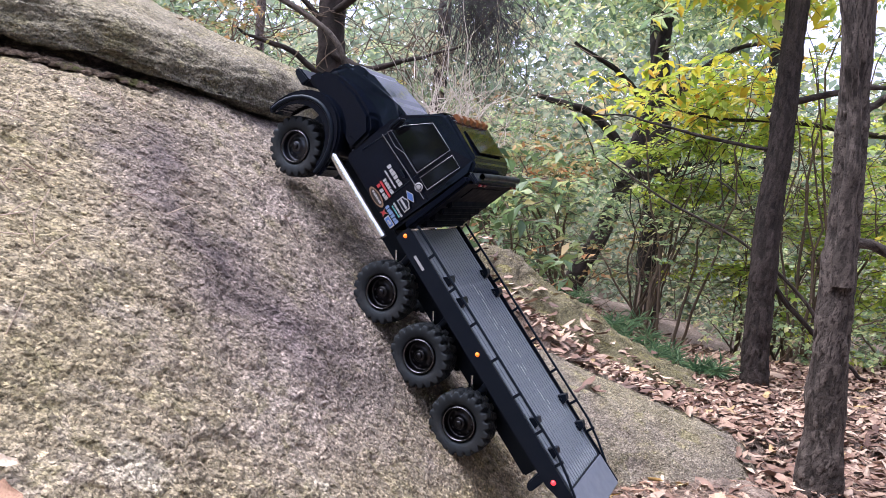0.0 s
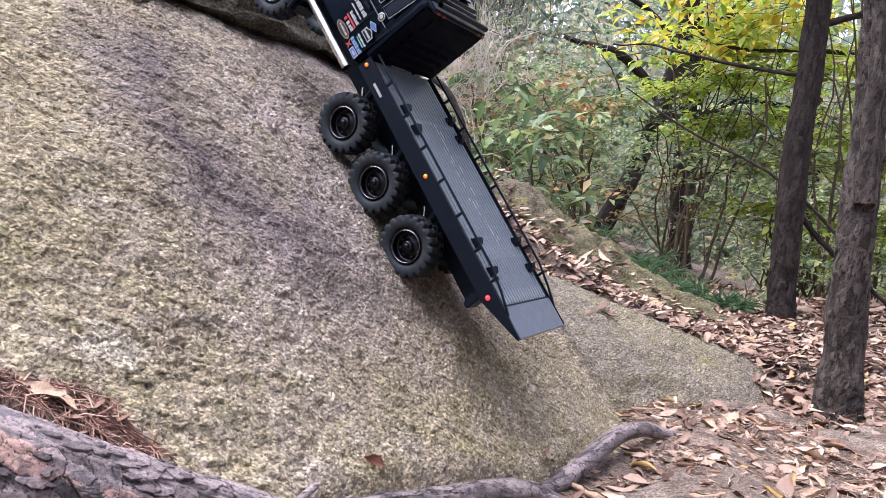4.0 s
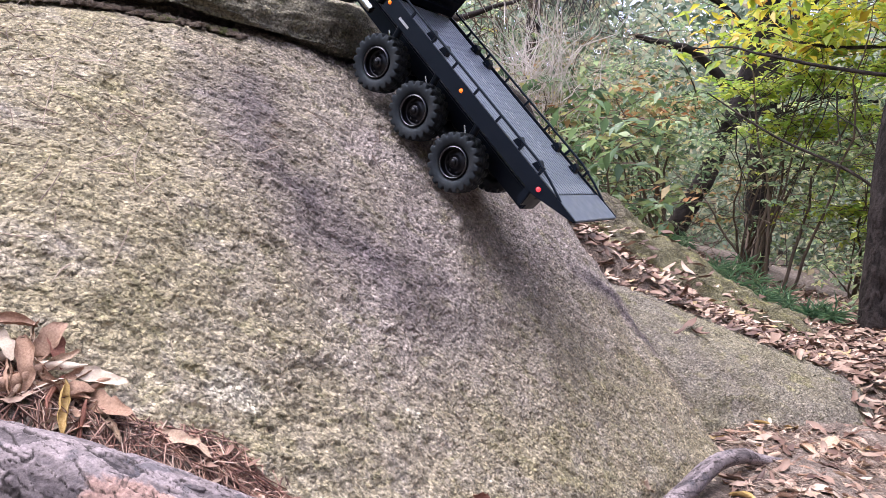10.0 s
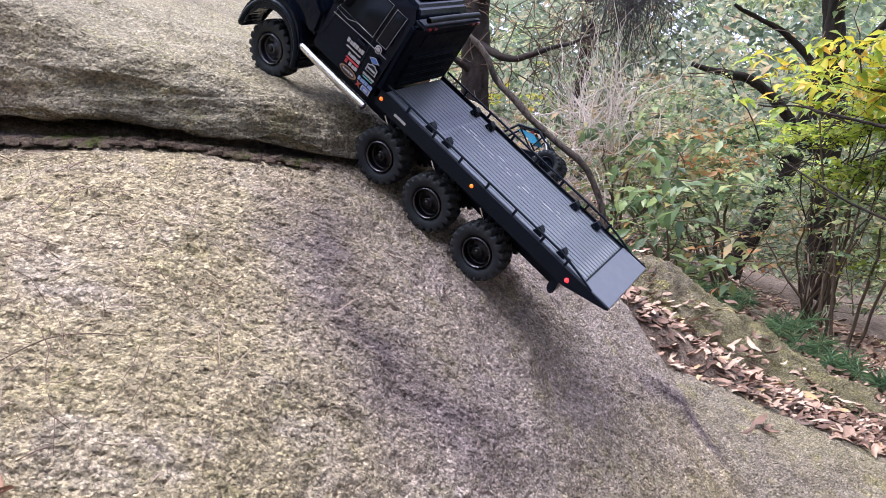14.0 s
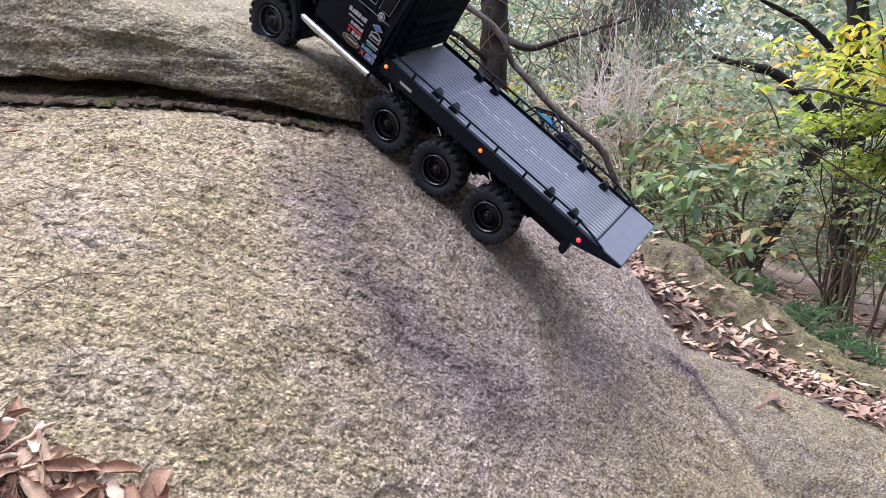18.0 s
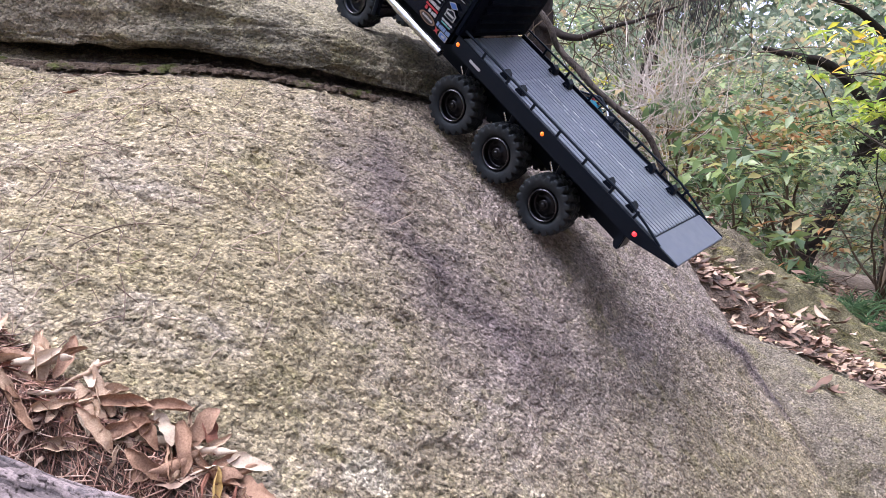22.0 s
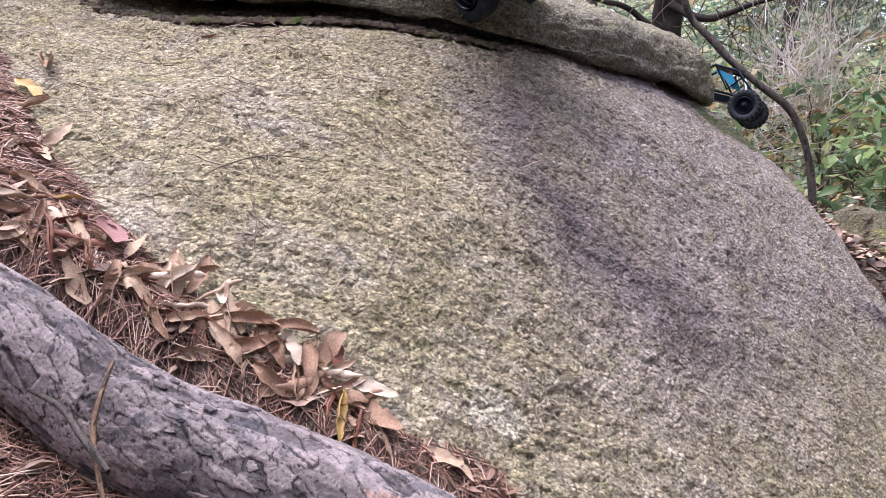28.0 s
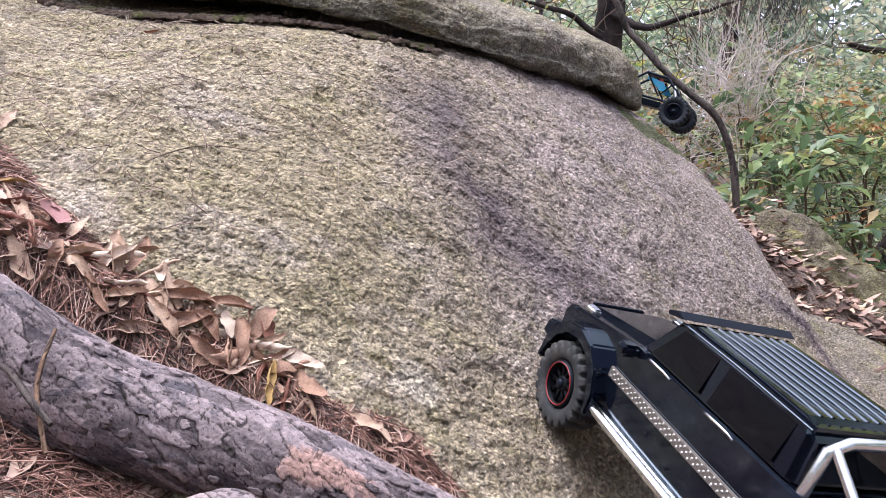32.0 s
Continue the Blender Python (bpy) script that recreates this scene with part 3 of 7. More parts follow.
def bark_skin(C, sides, plates, step, plate, seed=61):
    """Points, faces, crack and tone of a stem along the rows of C (x, y, z, radius). Its bark breaks into long flat scales."""
    length = np.linalg.norm(np.diff(C[:, :3], axis=0), axis=1).sum()
    n = max(12, int(length / step))
    path = spline(C, n)
    v, q = tube(path[:, :3], np.maximum(path[:, 3], 0.0005), sides)
    axis = np.repeat(path[:, :3], sides, 0)
    out = v - axis
    out /= np.linalg.norm(out, axis=1)[:, None] + 1e-9
    around = 2 * np.pi * C[:, 3].mean()
    a = np.tile(np.arange(sides) / sides, n)
    l = np.repeat(np.linspace(0, length, n), sides)
    jag = fbm(v * 70, 3, 51)
    wave = fbm(v * 14, 2, 52)
    f1, f2, who = cells2(l / (plate * 3.8) + 0.16 * jag + 0.4 * wave, a * max(3, round(around / plate)) + 0.25 * jag + 0.7 * wave, seed)
    g1, g2, small = cells2(l / (plate * 2.6) + 0.25 * jag + 7, a * max(5, round(around / plate * 2.0)) + 0.3 * jag + wave, seed + 5)
    edge = np.clip((f2 - f1) / 0.06, 0, 1)
    edge2 = np.clip((g2 - g1) / 0.07, 0, 1)
    seam, seam2 = np.clip((f2 - f1) / 0.11, 0, 1), np.clip((g2 - g1) / 0.12, 0, 1)
    push = plates * (0.8 * who + 0.45 * edge + 0.45 * small * edge2 - 0.9) + 0.08 * plates * jag + 0.10 * np.repeat(path[:, 3], sides) * fbm(v * 9, 2, 81)
    crack = np.maximum(1 - seam, (1 - seam2) * (small > 0.25) * 0.85)
    return v + out * push[:, None], q, crack, 0.6 * who + 0.4 * small


def bark_tube(name, ctrl, sides, mat, label, category, plates=0.004, step=0.005, plate=0.022, group="", red=None):
    v, q, crack, tone = bark_skin(np.asarray(ctrl, float), sides, plates, step, plate)
    me = shade(quick_mesh(name, v, q))
    add_field(me, "crack", crack)
    add_field(me, "tone", tone)
    add_field(me, "red", near_line(v, *red) if red else np.zeros(len(v)))
    return thing(name, me, mat, label, category, group)


def bark_flakes(root, ctrl, count, size, lift, seed):
    """Loose scales of bark: thin ragged plates that hug the stem, each a part of it."""
    rng = np.random.default_rng(seed)
    path = spline(np.asarray(ctrl, float), 240)
    T = np.gradient(path[:, :3], axis=0)
    T /= np.linalg.norm(T, axis=1)[:, None]
    for k in range(count):
        i = int(rng.uniform(30, 225))
        t = T[i]
        up = np.array([0, -0.55, 0.83])
        up = up - t * up.dot(t)
        up /= np.linalg.norm(up)
        side = np.cross(t, up)
        r = path[i, 3] + lift * rng.uniform(0.3, 1.0)
        th0 = rng.normal(0.1, 0.75)
        half, wide = size * rng.uniform(0.5, 1.5), size * rng.uniform(0.22, 0.6) / r
        ang = np.linspace(0, 2 * np.pi, 17, endpoint=False) + rng.uniform(-0.15, 0.15, 17)
        rag = rng.uniform(0.6, 1.15, 17)
        V = []
        for f, dr in ((0.96, -0.004), (1.0, 0.0), (0.85, 0.0002), (0.0, -0.0004)):
            for a, g in zip(ang, rag):
                s, h = half * f * g * math.cos(a), wide * f * g * math.sin(a)
                th = th0 + h
                V.append(path[i, :3] + t * s + (math.cos(th) * up + math.sin(th) * side) * (r + dr + 0.03 * s))
        me = quick_mesh("bark_flake", V, grid_quads(4, 17, True)[:, ::-1])
        tone = rng.uniform(0.15, 0.75)
        for field, value in (("crack", 0.0), ("tone", tone), ("red", 0.45 * (rng.uniform() < 0.15))):
            add_field(me, field, np.full(len(V), value))
        part("bark_flake", me, ROOTBARK, root)


THICK = [(-1.35, 0.335, 0.945, 0.070), (-0.95, 0.425, 0.695, 0.055), (-0.70, 0.475, 0.549, 0.047), (-0.585, 0.512, 0.465, 0.054), (-0.45, 0.56, 0.405, 0.053),
         (-0.32, 0.60, 0.352, 0.047), (-0.25, 0.632, 0.318, 0.040), (-0.16, 0.685, 0.272, 0.029), (-0.09, 0.735, 0.225, 0.020)]
pine_root = bark_tube("pine_root", THICK, 190, ROOTBARK, "thick pine root with flaking grey and salmon bark", "root", 0.0030, 0.0020, 0.0125, "",
                      ([(-0.36, 0.55, 0.40), (-0.31, 0.56, 0.40), (-0.25, 0.57, 0.35), (-0.19, 0.63, 0.29), (-0.12, 0.69, 0.235)], 0.040))
bark_flakes(pine_root, THICK, 170, 0.0085, 0.0016, 5)
THIN = [(-0.10, 0.73, 0.220, 0.019), (-0.118, 0.800, 0.210, 0.0200), (-0.066, 0.919, 0.172, 0.0200), (0.011, 1.017, 0.137, 0.0200), (0.084, 1.121, 0.102, 0.0190), (0.156, 1.193, 0.068, 0.0170), (0.213, 1.200, 0.040, 0.0110)]
thin_root = bark_tube("thin_root", THIN, 64, ROOTBARK, "thin bare root along the foot of the boulder", "root", 0.0015, 0.003, 0.014)
bark_flakes(thin_root, THIN, 60, 0.009, 0.0012, 7)
bark_tube("bent_root", [(0.17, 1.23, 0.05, 0.0150), (0.22, 1.29, 0.050, 0.0170), (0.262, 1.335, 0.062, 0.018), (0.34, 1.45, 0.068, 0.017), (0.41, 1.53, 0.055, 0.015), (0.461, 1.577, 0.028, 0.012), (0.55, 1.64, -0.01, 0.01)],
          56, ROOTBARK, "bent root arching out of the soil", "root", 0.0015, 0.003, 0.014)
SECOND = [(-0.47, 0.40, 0.30, 0.018), (-0.40, 0.40, 0.375, 0.020), (-0.345, 0.405, 0.412, 0.021), (-0.312, 0.41, 0.417, 0.022), (-0.268, 0.41, 0.392, 0.022), (-0.235, 0.415, 0.355, 0.021), (-0.20, 0.42, 0.29, 0.018), (-0.17, 0.43, 0.20, 0.015)]
second_root = bark_tube("second_root", SECOND, 120, ROOTBARK, "second pine root with scaly bark", "root", 0.003, 0.0024, 0.016, "", ([(-0.30, 0.395, 0.43), (-0.29, 0.395, 0.42)], 0.018))
bark_flakes(second_root, SECOND, 45, 0.007, 0.0016, 6)
bark_tube("rootlet", [(-0.31, 0.60, 0.315, 0.010), (-0.25, 0.59, 0.285, 0.011), (-0.19, 0.57, 0.24, 0.010), (-0.12, 0.55, 0.18, 0.008)], 24, ROOTBARK,
          "small dark side root", "root", 0.001, 0.004, 0.012)

DEBRIS = material("mossy_soil", 0.95)
_d = Graph(DEBRIS)
_d.color(_d.mix(_d.ramp(_d.noise(14.0, 5, 0.7), [(0.52, 0.0), (0.60, 0.9)]), _d.ramp(_d.noise(160.0, 4, 0.7), [(0.3, (0.05, 0.034, 0.026)), (0.7, (0.25, 0.180, 0.135))]), (0.12, 0.14, 0.03)))
_d.bump(_d.noise(180.0, 5, 0.75), 1.0, 0.012)


def ledge_debris():
    """Crumbs of soil and moss in the crack under the slab: small ragged lumps past counting."""
    rng = np.random.default_rng(71)
    path = spline([(-1.75, 1.03), (-1.45, 1.01), (-1.2, 1.04), (-1.0, 1.09), (-0.85, 1.14), (-0.72, 1.20), (-0.62, 1.245), (-0.52, 1.33)], 400)
    a = np.linspace(0, 2 * np.pi, 8, endpoint=False)
    pieces = []
    for k in range(1200):
        i = int(400 * rng.uniform() ** 1.5)
        c = path[i] + rng.normal(0, 0.010 - 0.005 * i / 400, 2) + np.array([0.0, 0.012])
        r = 0.003 + 0.007 * rng.uniform() ** 3
        ring = [np.column_stack([np.cos(a) * f, np.sin(a) * f, np.full(8, h)]) for f, h in ((1.0, -0.5), (1.0, 0.15), (0.6, 0.5), (0.02, 0.55))]
        v = np.vstack(ring) * r * rng.uniform(0.65, 1.35, (32, 1)) * np.array([1.3, 1.0, 0.9])
        pieces.append((v + np.array([c[0], c[1], float(boulder_top(c[0], c[1]))]), grid_quads(4, 8, True)))
    V, Q = gather(pieces)
    thing("soil_crumbs", quick_mesh("soil_crumbs", V, Q), DEBRIS, "dark crumbs of soil and moss in the crack under the slab", "soil", kind="stuff")


ledge_debris()


# ---------------------------------------------------------------- forest
def leaf_cards(centres, size, rng, hang=0.35, spread=0.9, wide=0.38, folded=True):
    """Folded leaf blades: five corners and two faces each, at random turns; far ones bend without a fold."""
    n = len(centres)
    yaw = rng.uniform(0, 2 * np.pi, n)
    pitch = rng.normal(-hang, 0.40 * spread, n)
    roll_ = rng.normal(0, 0.6 * spread, n)
    length = size * rng.uniform(0.6, 1.3, n)
    d = np.stack([np.cos(yaw) * np.cos(pitch), np.sin(yaw) * np.cos(pitch), np.sin(pitch)], 1)
    s = np.stack([-np.sin(yaw), np.cos(yaw), 0 * yaw], 1)
    up = np.cross(d, s)
    s, up = s * np.cos(roll_)[:, None] + up * np.sin(roll_)[:, None], up * np.cos(roll_)[:, None] - s * np.sin(roll_)[:, None]
    L = length[:, None]
    tip = centres + d * L - up * L * 0.12
    mid = centres + d * L * 0.48
    a = mid + s * L * wide / 2 + up * L * 0.07
    b = mid - s * L * wide / 2 + up * L * 0.07
    if not folded:
        return np.stack([centres, a, tip, b], 1).reshape(-1, 3), np.arange(4 * n).reshape(-1, 4)
    V = np.stack([centres, a, tip, b, mid], 1).reshape(-1, 3)
    k = np.arange(n)[:, None] * 5
    Q = np.concatenate([k + np.array([[0, 4, 2, 1]]), k + np.array([[0, 3, 2, 4]])], 0)
    return V, Q


def sprays(rng, centre, size, count, leaves, leaf):
    """Leaf positions along twigs that fill an uneven crown; size is its half-extent in x, y, z."""
    c = np.clip(rng.normal(0, 0.5, (count, 3)), -1.1, 1.1) * np.asarray(size) + np.asarray(centre)
    yaw = rng.uniform(0, 2 * np.pi, count)
    reach = rng.uniform(2.0, 5.0, count) * leaf
    d = np.stack([np.cos(yaw), np.sin(yaw), rng.normal(-0.08, 0.2, count)], 1)
    t = rng.uniform(0, 1, (count, leaves))
    p = c[:, None] + d[:, None] * (t * reach[:, None])[..., None] + rng.normal(0, leaf * 0.5, (count, leaves, 3)) * np.array([1.0, 1.0, 0.25])
    return p.reshape(-1, 3), c, d * reach[:, None]


def limb(rng, start, end, r0, n=10, wobble=0.06, sides=6, r1=0.2):
    start, end = np.asarray(start, float), np.asarray(end, float)
    t = np.linspace(0, 1, n)[:, None]
    L = np.linalg.norm(end - start)
    p = start + (end - start) * t + np.cumsum(rng.normal(0, wobble * L / n, (n, 3)), 0) * (t * (1.2 - t) * 2)
    return tube(p, r0 * (1 - (1 - r1) * t[:, 0]), sides)


def add_crown(root, shift, rng, crowns, mat, leaf):
    """Crown meshes and their twigs. crowns: (centre, half-extents, twigs, leaves on each, material)."""
    twigs = []
    for centre, size, count, leaves, lm in crowns:
        size = (size, size, size * 0.7) if isinstance(size, (int, float)) else size
        pos, starts, ways = sprays(rng, centre, size, count, leaves, leaf)
        V, Q = leaf_cards(pos, leaf, rng, 0.22 if leaf < 0.085 else 0.32, 0.75, 0.52 if leaf < 0.085 else 0.40)
        tagged(part("crown", quick_mesh("crown", V - shift, Q), lm, root), kind="stuff")
        for s, w in list(zip(starts, ways))[:: max(1, len(starts) // 80)]:
            twigs.append(limb(rng, s, s + w, 0.003, 4, 0.2, 4))
    if twigs:
        V, Q = gather(twigs)
        tagged(part("twig_spray", quick_mesh("twig_spray", V - shift, Q), mat, root), kind="stuff")


def tree(name, ctrl, mat, label, crowns, seed, limbs=(), leaf=0.09):
    """A trunk along ctrl rows (x, y, z, radius), limbs as curves of the same rows, and leafy crowns."""
    rng = np.random.default_rng(seed)
    C = np.asarray(ctrl, float)
    close = C[0, 1] < 4
    v, q, crack, tone = bark_skin(C, 104 if close else 26, 0.0055 if close else 0.010, 0.008 if close else 0.03, 0.0135 if close else 0.05, seed)
    root = new(name)
    root.location = C[0, :3]
    tagged(root, label, "tree")
    shift = C[0, :3]
    me = shade(quick_mesh("trunk", v - shift, q))
    add_field(me, "crack", crack)
    add_field(me, "tone", tone)
    part("trunk", me, mat, root)
    for rows in limbs:
        p = spline(np.asarray(rows, float), 40)
        p[:, :3] += np.cumsum(rng.normal(0, 0.006, (40, 3)), 0) * np.linspace(0, 1, 40)[:, None]
        v, q, crack, tone = bark_skin(p[::3], 40 if close else 12, 0.003 if close else 0.004, 0.010 if close else 0.03, 0.012 if close else 0.03, seed)
        me = shade(quick_mesh("limb", v - shift, q))
        add_field(me, "crack", crack)
        add_field(me, "tone", tone)
        part("limb", me, mat, root)
    add_crown(root, shift, rng, crowns, mat, leaf)
    return root


def shrub(foot, crowns, seed, label, leaf=0.08, stems=6, mat=None, category="shrub"):
    """Stems from one foot to the crown, and leaf sprays."""
    rng = np.random.default_rng(seed)
    root = new("shrub")
    foot = np.asarray(foot, float)
    root.location = foot
    tagged(root, label, category)
    for k in range(stems):
        c, size = crowns[k % len(crowns)][:2]
        size = size if isinstance(size, (int, float)) else max(size)
        end = np.asarray(c, float) + rng.normal(0, 0.4, 3) * size
        v, q = limb(rng, foot + rng.normal(0, 0.05, 3) * np.array([1, 1, 0]), end, rng.uniform(0.006, 0.014), 14, 0.3, 7)
        part("stem", shade(quick_mesh("stem", v - foot, q)), mat or TWIG, root)
    add_crown(root, foot, rng, crowns, mat or TWIG, leaf)
    return root


tree("slender_tree", [(1.32, 3.11, -0.25, 0.08), (1.325, 3.11, 0.0, 0.058), (1.36, 3.11, 0.5, 0.051), (1.42, 3.12, 1.0, 0.047), (1.49, 3.14, 1.6, 0.043), (1.62, 3.2, 2.8, 0.04)],
     TRUNKBARK, "slim dark-barked tree beside the leaf-strewn slope", [((1.7, 3.4, 2.5), (0.9, 0.5, 0.5), 24, 14, GREEN), ((1.25, 3.3, 1.85), (0.35, 0.3, 0.18), 40, 12, YELLOW)], 21,
     [[(1.40, 3.12, 0.95, 0.008), (1.1, 3.2, 1.02, 0.006), (0.85, 3.3, 1.12, 0.004), (0.7, 3.4, 1.15, 0.002)], [(1.34, 3.1, 0.45, 0.012), (1.6, 3.2, 0.2, 0.010), (1.9, 3.2, 0.0, 0.006)],
      [(1.45, 3.13, 1.15, 0.014), (1.8, 3.1, 1.2, 0.010), (2.3, 3.2, 1.15, 0.006)]], 0.11)
tree("double_tree", [(1.02, 1.96, -0.2, 0.075), (1.02, 1.96, 0.0, 0.054), (1.045, 1.96, 0.4, 0.044), (1.078, 1.965, 0.8, 0.038), (1.095, 1.97, 1.2, 0.036), (1.15, 2.0, 2.6, 0.03)],
     GREYBARK, "grey furrowed tree trunk with a second dark stem", [((1.3, 2.3, 2.3), (0.7, 0.4, 0.3), 12, 14, GREEN)], 22,
     [[(1.045, 1.925, 0.50, 0.026), (1.055, 1.915, 0.75, 0.020), (1.05, 1.915, 1.0, 0.017), (1.02, 1.92, 1.3, 0.015), (0.98, 1.94, 1.8, 0.012)],
      [(1.07, 1.95, 0.62, 0.014), (1.2, 1.93, 0.60, 0.012), (1.35, 1.9, 0.56, 0.008)], [(1.08, 1.96, 0.95, 0.012), (1.2, 1.98, 1.0, 0.009), (1.4, 2.0, 1.12, 0.005)]])
tree("leaning_tree", [(1.08, 6.5, -0.3, 0.11), (1.15, 6.5, 0.05, 0.085), (1.42, 6.5, 0.55, 0.075), (1.72, 6.55, 1.25, 0.07), (1.95, 6.6, 2.2, 0.06), (2.1, 6.7, 3.6, 0.05)],
     TRUNKBARK, "leaning brown tree trunk among green undergrowth", [((1.9, 6.2, 2.7), (1.0, 0.6, 0.5), 150, 16, GREEN), ((1.2, 6.3, 1.1), (0.6, 0.5, 0.2), 30, 16, DARKGREEN)], 23)
tree("forked_tree", [(2.05, 7.5, -0.8, 0.16), (2.07, 7.5, -0.3, 0.125), (2.12, 7.5, 0.5, 0.11), (2.2, 7.5, 1.6, 0.10), (2.2, 7.6, 2.8, 0.08), (2.4, 7.7, 4.2, 0.06)],
     TRUNKBARK, "dark tree with spreading crooked limbs and green leaves", [((2.2, 7.2, 2.9), (1.5, 0.8, 0.6), 260, 16, GREEN), ((2.7, 7.2, 1.0), (0.7, 0.4, 0.5), 70, 16, GREEN)], 24,
     [[(2.15, 7.4, 0.85, 0.06), (1.8, 7.3, 1.25, 0.05), (1.5, 7.25, 1.6, 0.045), (1.2, 7.2, 1.75, 0.035), (0.88, 7.2, 1.85, 0.02)], [(2.15, 7.5, 1.0, 0.04), (2.6, 7.4, 1.2, 0.03), (3.2, 7.3, 1.15, 0.015)],
      [(2.18, 7.5, 1.5, 0.045), (1.8, 7.4, 2.0, 0.03), (1.3, 7.3, 2.3, 0.015)], [(2.2, 7.5, 1.7, 0.04), (2.7, 7.4, 2.2, 0.03), (3.3, 7.4, 2.4, 0.012)], [(2.1, 7.5, 0.4, 0.03), (2.5, 7.4, 0.55, 0.02), (2.9, 7.3, 0.5, 0.01)]])
tree("pine_tree", [(-0.80, 5.0, 0.3, 0.12), (-0.78, 5.0, 1.0, 0.095), (-0.76, 5.0, 1.6, 0.09), (-0.72, 5.0, 2.4, 0.08), (-0.7, 5.1, 3.6, 0.06)],
     TRUNKBARK, "dark pine trunk with crooked bare limbs behind the boulder", [((-1.0, 5.4, 2.6), (0.8, 0.5, 0.3), 60, 14, DARKGREEN)], 25,
     [[(-0.75, 4.95, 1.75, 0.03), (-0.5, 4.8, 1.6, 0.022), (-0.25, 4.7, 1.62, 0.014), (0.1, 4.6, 1.7, 0.006)], [(-0.76, 4.95, 1.55, 0.022), (-1.0, 4.8, 1.75, 0.018), (-1.3, 4.7, 1.85, 0.008)],
      [(-0.73, 4.95, 2.0, 0.03), (-0.4, 4.7, 2.1, 0.02), (0.1, 4.5, 2.0, 0.01), (0.5, 4.4, 2.05, 0.005)], [(-0.75, 4.95, 1.9, 0.02), (-1.05, 4.9, 2.2, 0.015), (-1.4, 4.8, 2.3, 0.006)]], 0.07)
tree("thin_reddish_tree", [(-1.42, 5.6, 0.6, 0.05), (-1.40, 5.6, 1.4, 0.035), (-1.36, 5.6, 2.2, 0.033), (-1.3, 5.6, 3.2, 0.03)], ROOTBARK, "thin reddish pine stem behind the slab", [((-1.5, 5.8, 2.9), (0.5, 0.4, 0.3), 30, 12, GREEN)], 26)
tree("back_tree", [(-2.2, 5.2, 1.0, 0.06), (-2.15, 5.2, 1.8, 0.045), (-2.1, 5.2, 2.6, 0.04), (-2.0, 5.3, 3.4, 0.03)], TRUNKBARK, "dark thin tree stem among shrubs behind the slab", [((-2.1, 5.4, 2.9), (0.9, 0.5, 0.4), 60, 14, GREEN)], 27)
tree("far_tree", [(4.6, 10.5, -2.2, 0.16), (4.65, 10.5, 0.5, 0.13), (4.7, 10.5, 2.5, 0.11), (4.8, 10.6, 5.0, 0.08)], TRUNKBARK, "distant dark tree trunk in the woods", [((4.4, 10.2, 3.4), (2.2, 1.0, 1.2), 240, 14, GREEN)], 28, leaf=0.12)
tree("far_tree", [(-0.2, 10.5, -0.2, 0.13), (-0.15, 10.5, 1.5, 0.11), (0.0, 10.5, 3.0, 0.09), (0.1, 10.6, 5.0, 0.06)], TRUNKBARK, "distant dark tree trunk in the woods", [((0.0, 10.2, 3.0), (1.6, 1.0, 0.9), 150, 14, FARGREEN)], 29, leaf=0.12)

GROVE = "undergrowth behind the boulder"


def grove(foot, crowns, leaf, label, made=[]):
    """One shrub of the undergrowth: its foot, its crowns of leaf sprays, leaf length and label."""
    foot = (foot[0], foot[1], float(ground_z(np.array(foot[0]), np.array(foot[1]))) - 0.03)
    if leaf < 0.085:
        leaf, crowns = leaf * 0.72, [(c, s, int(n * 1.9), m + 2, lm) for c, s, n, m, lm in crowns]
    tagged(shrub(foot, crowns, 100 + len(made), label, leaf, 6), group=GROVE)
    made.append(label)


grove((0.35, 3.55, 0.1), [((0.30, 3.5, 0.60), (0.32, 0.25, 0.28), 38, 9, DARKGREEN), ((0.45, 3.6, 0.45), (0.3, 0.25, 0.2), 11, 9, RUSSET)], 0.094, "chestnut shrub with large green and russet leaves")
grove((0.10, 4.3, 0.2), [((0.20, 4.3, 0.95), (0.45, 0.3, 0.30), 44, 10, DARKGREEN), ((0.1, 4.3, 1.0), (0.5, 0.3, 0.3), 14, 10, RUSSET)], 0.086, "broad-leaved shrub turning russet")
grove((0.75, 4.5, 0.0), [((0.62, 4.4, 0.82), (0.36, 0.35, 0.2), 24, 12, GREEN), ((0.6, 4.5, 0.95), (0.4, 0.3, 0.2), 18, 12, RUSSET)], 0.078, "leafy green shrub beside the mossy rock")
grove((1.35, 5.0, -0.1), [((1.35, 4.9, 0.80), (0.5, 0.4, 0.22), 26, 14, GREEN), ((1.35, 5.0, 0.50), (0.5, 0.4, 0.2), 8, 14, RUSSET)], 0.070, "green shrub with light sprays of leaves")
grove((1.75, 4.4, -0.15), [((1.70, 4.3, 0.60), (0.42, 0.4, 0.22), 36, 14, GREEN), ((1.75, 4.5, 0.2), (0.35, 0.4, 0.15), 12, 14, GREEN)], 0.066, "dense bright green shrub behind the slender tree")
grove((2.2, 4.2, -0.2), [((2.2, 4.1, 0.7), (0.4, 0.4, 0.45), 45, 14, LIME), ((2.2, 4.2, 0.15), (0.45, 0.4, 0.3), 34, 14, LIME)], 0.066, "green shrub between the two near trunks")
grove((2.7, 4.4, -0.2), [((2.6, 4.3, 0.9), (0.4, 0.4, 0.6), 55, 14, LIME), ((2.6, 4.2, 0.1), (0.4, 0.4, 0.35), 30, 14, LIME)], 0.070, "tall green shrub at the wood's edge")
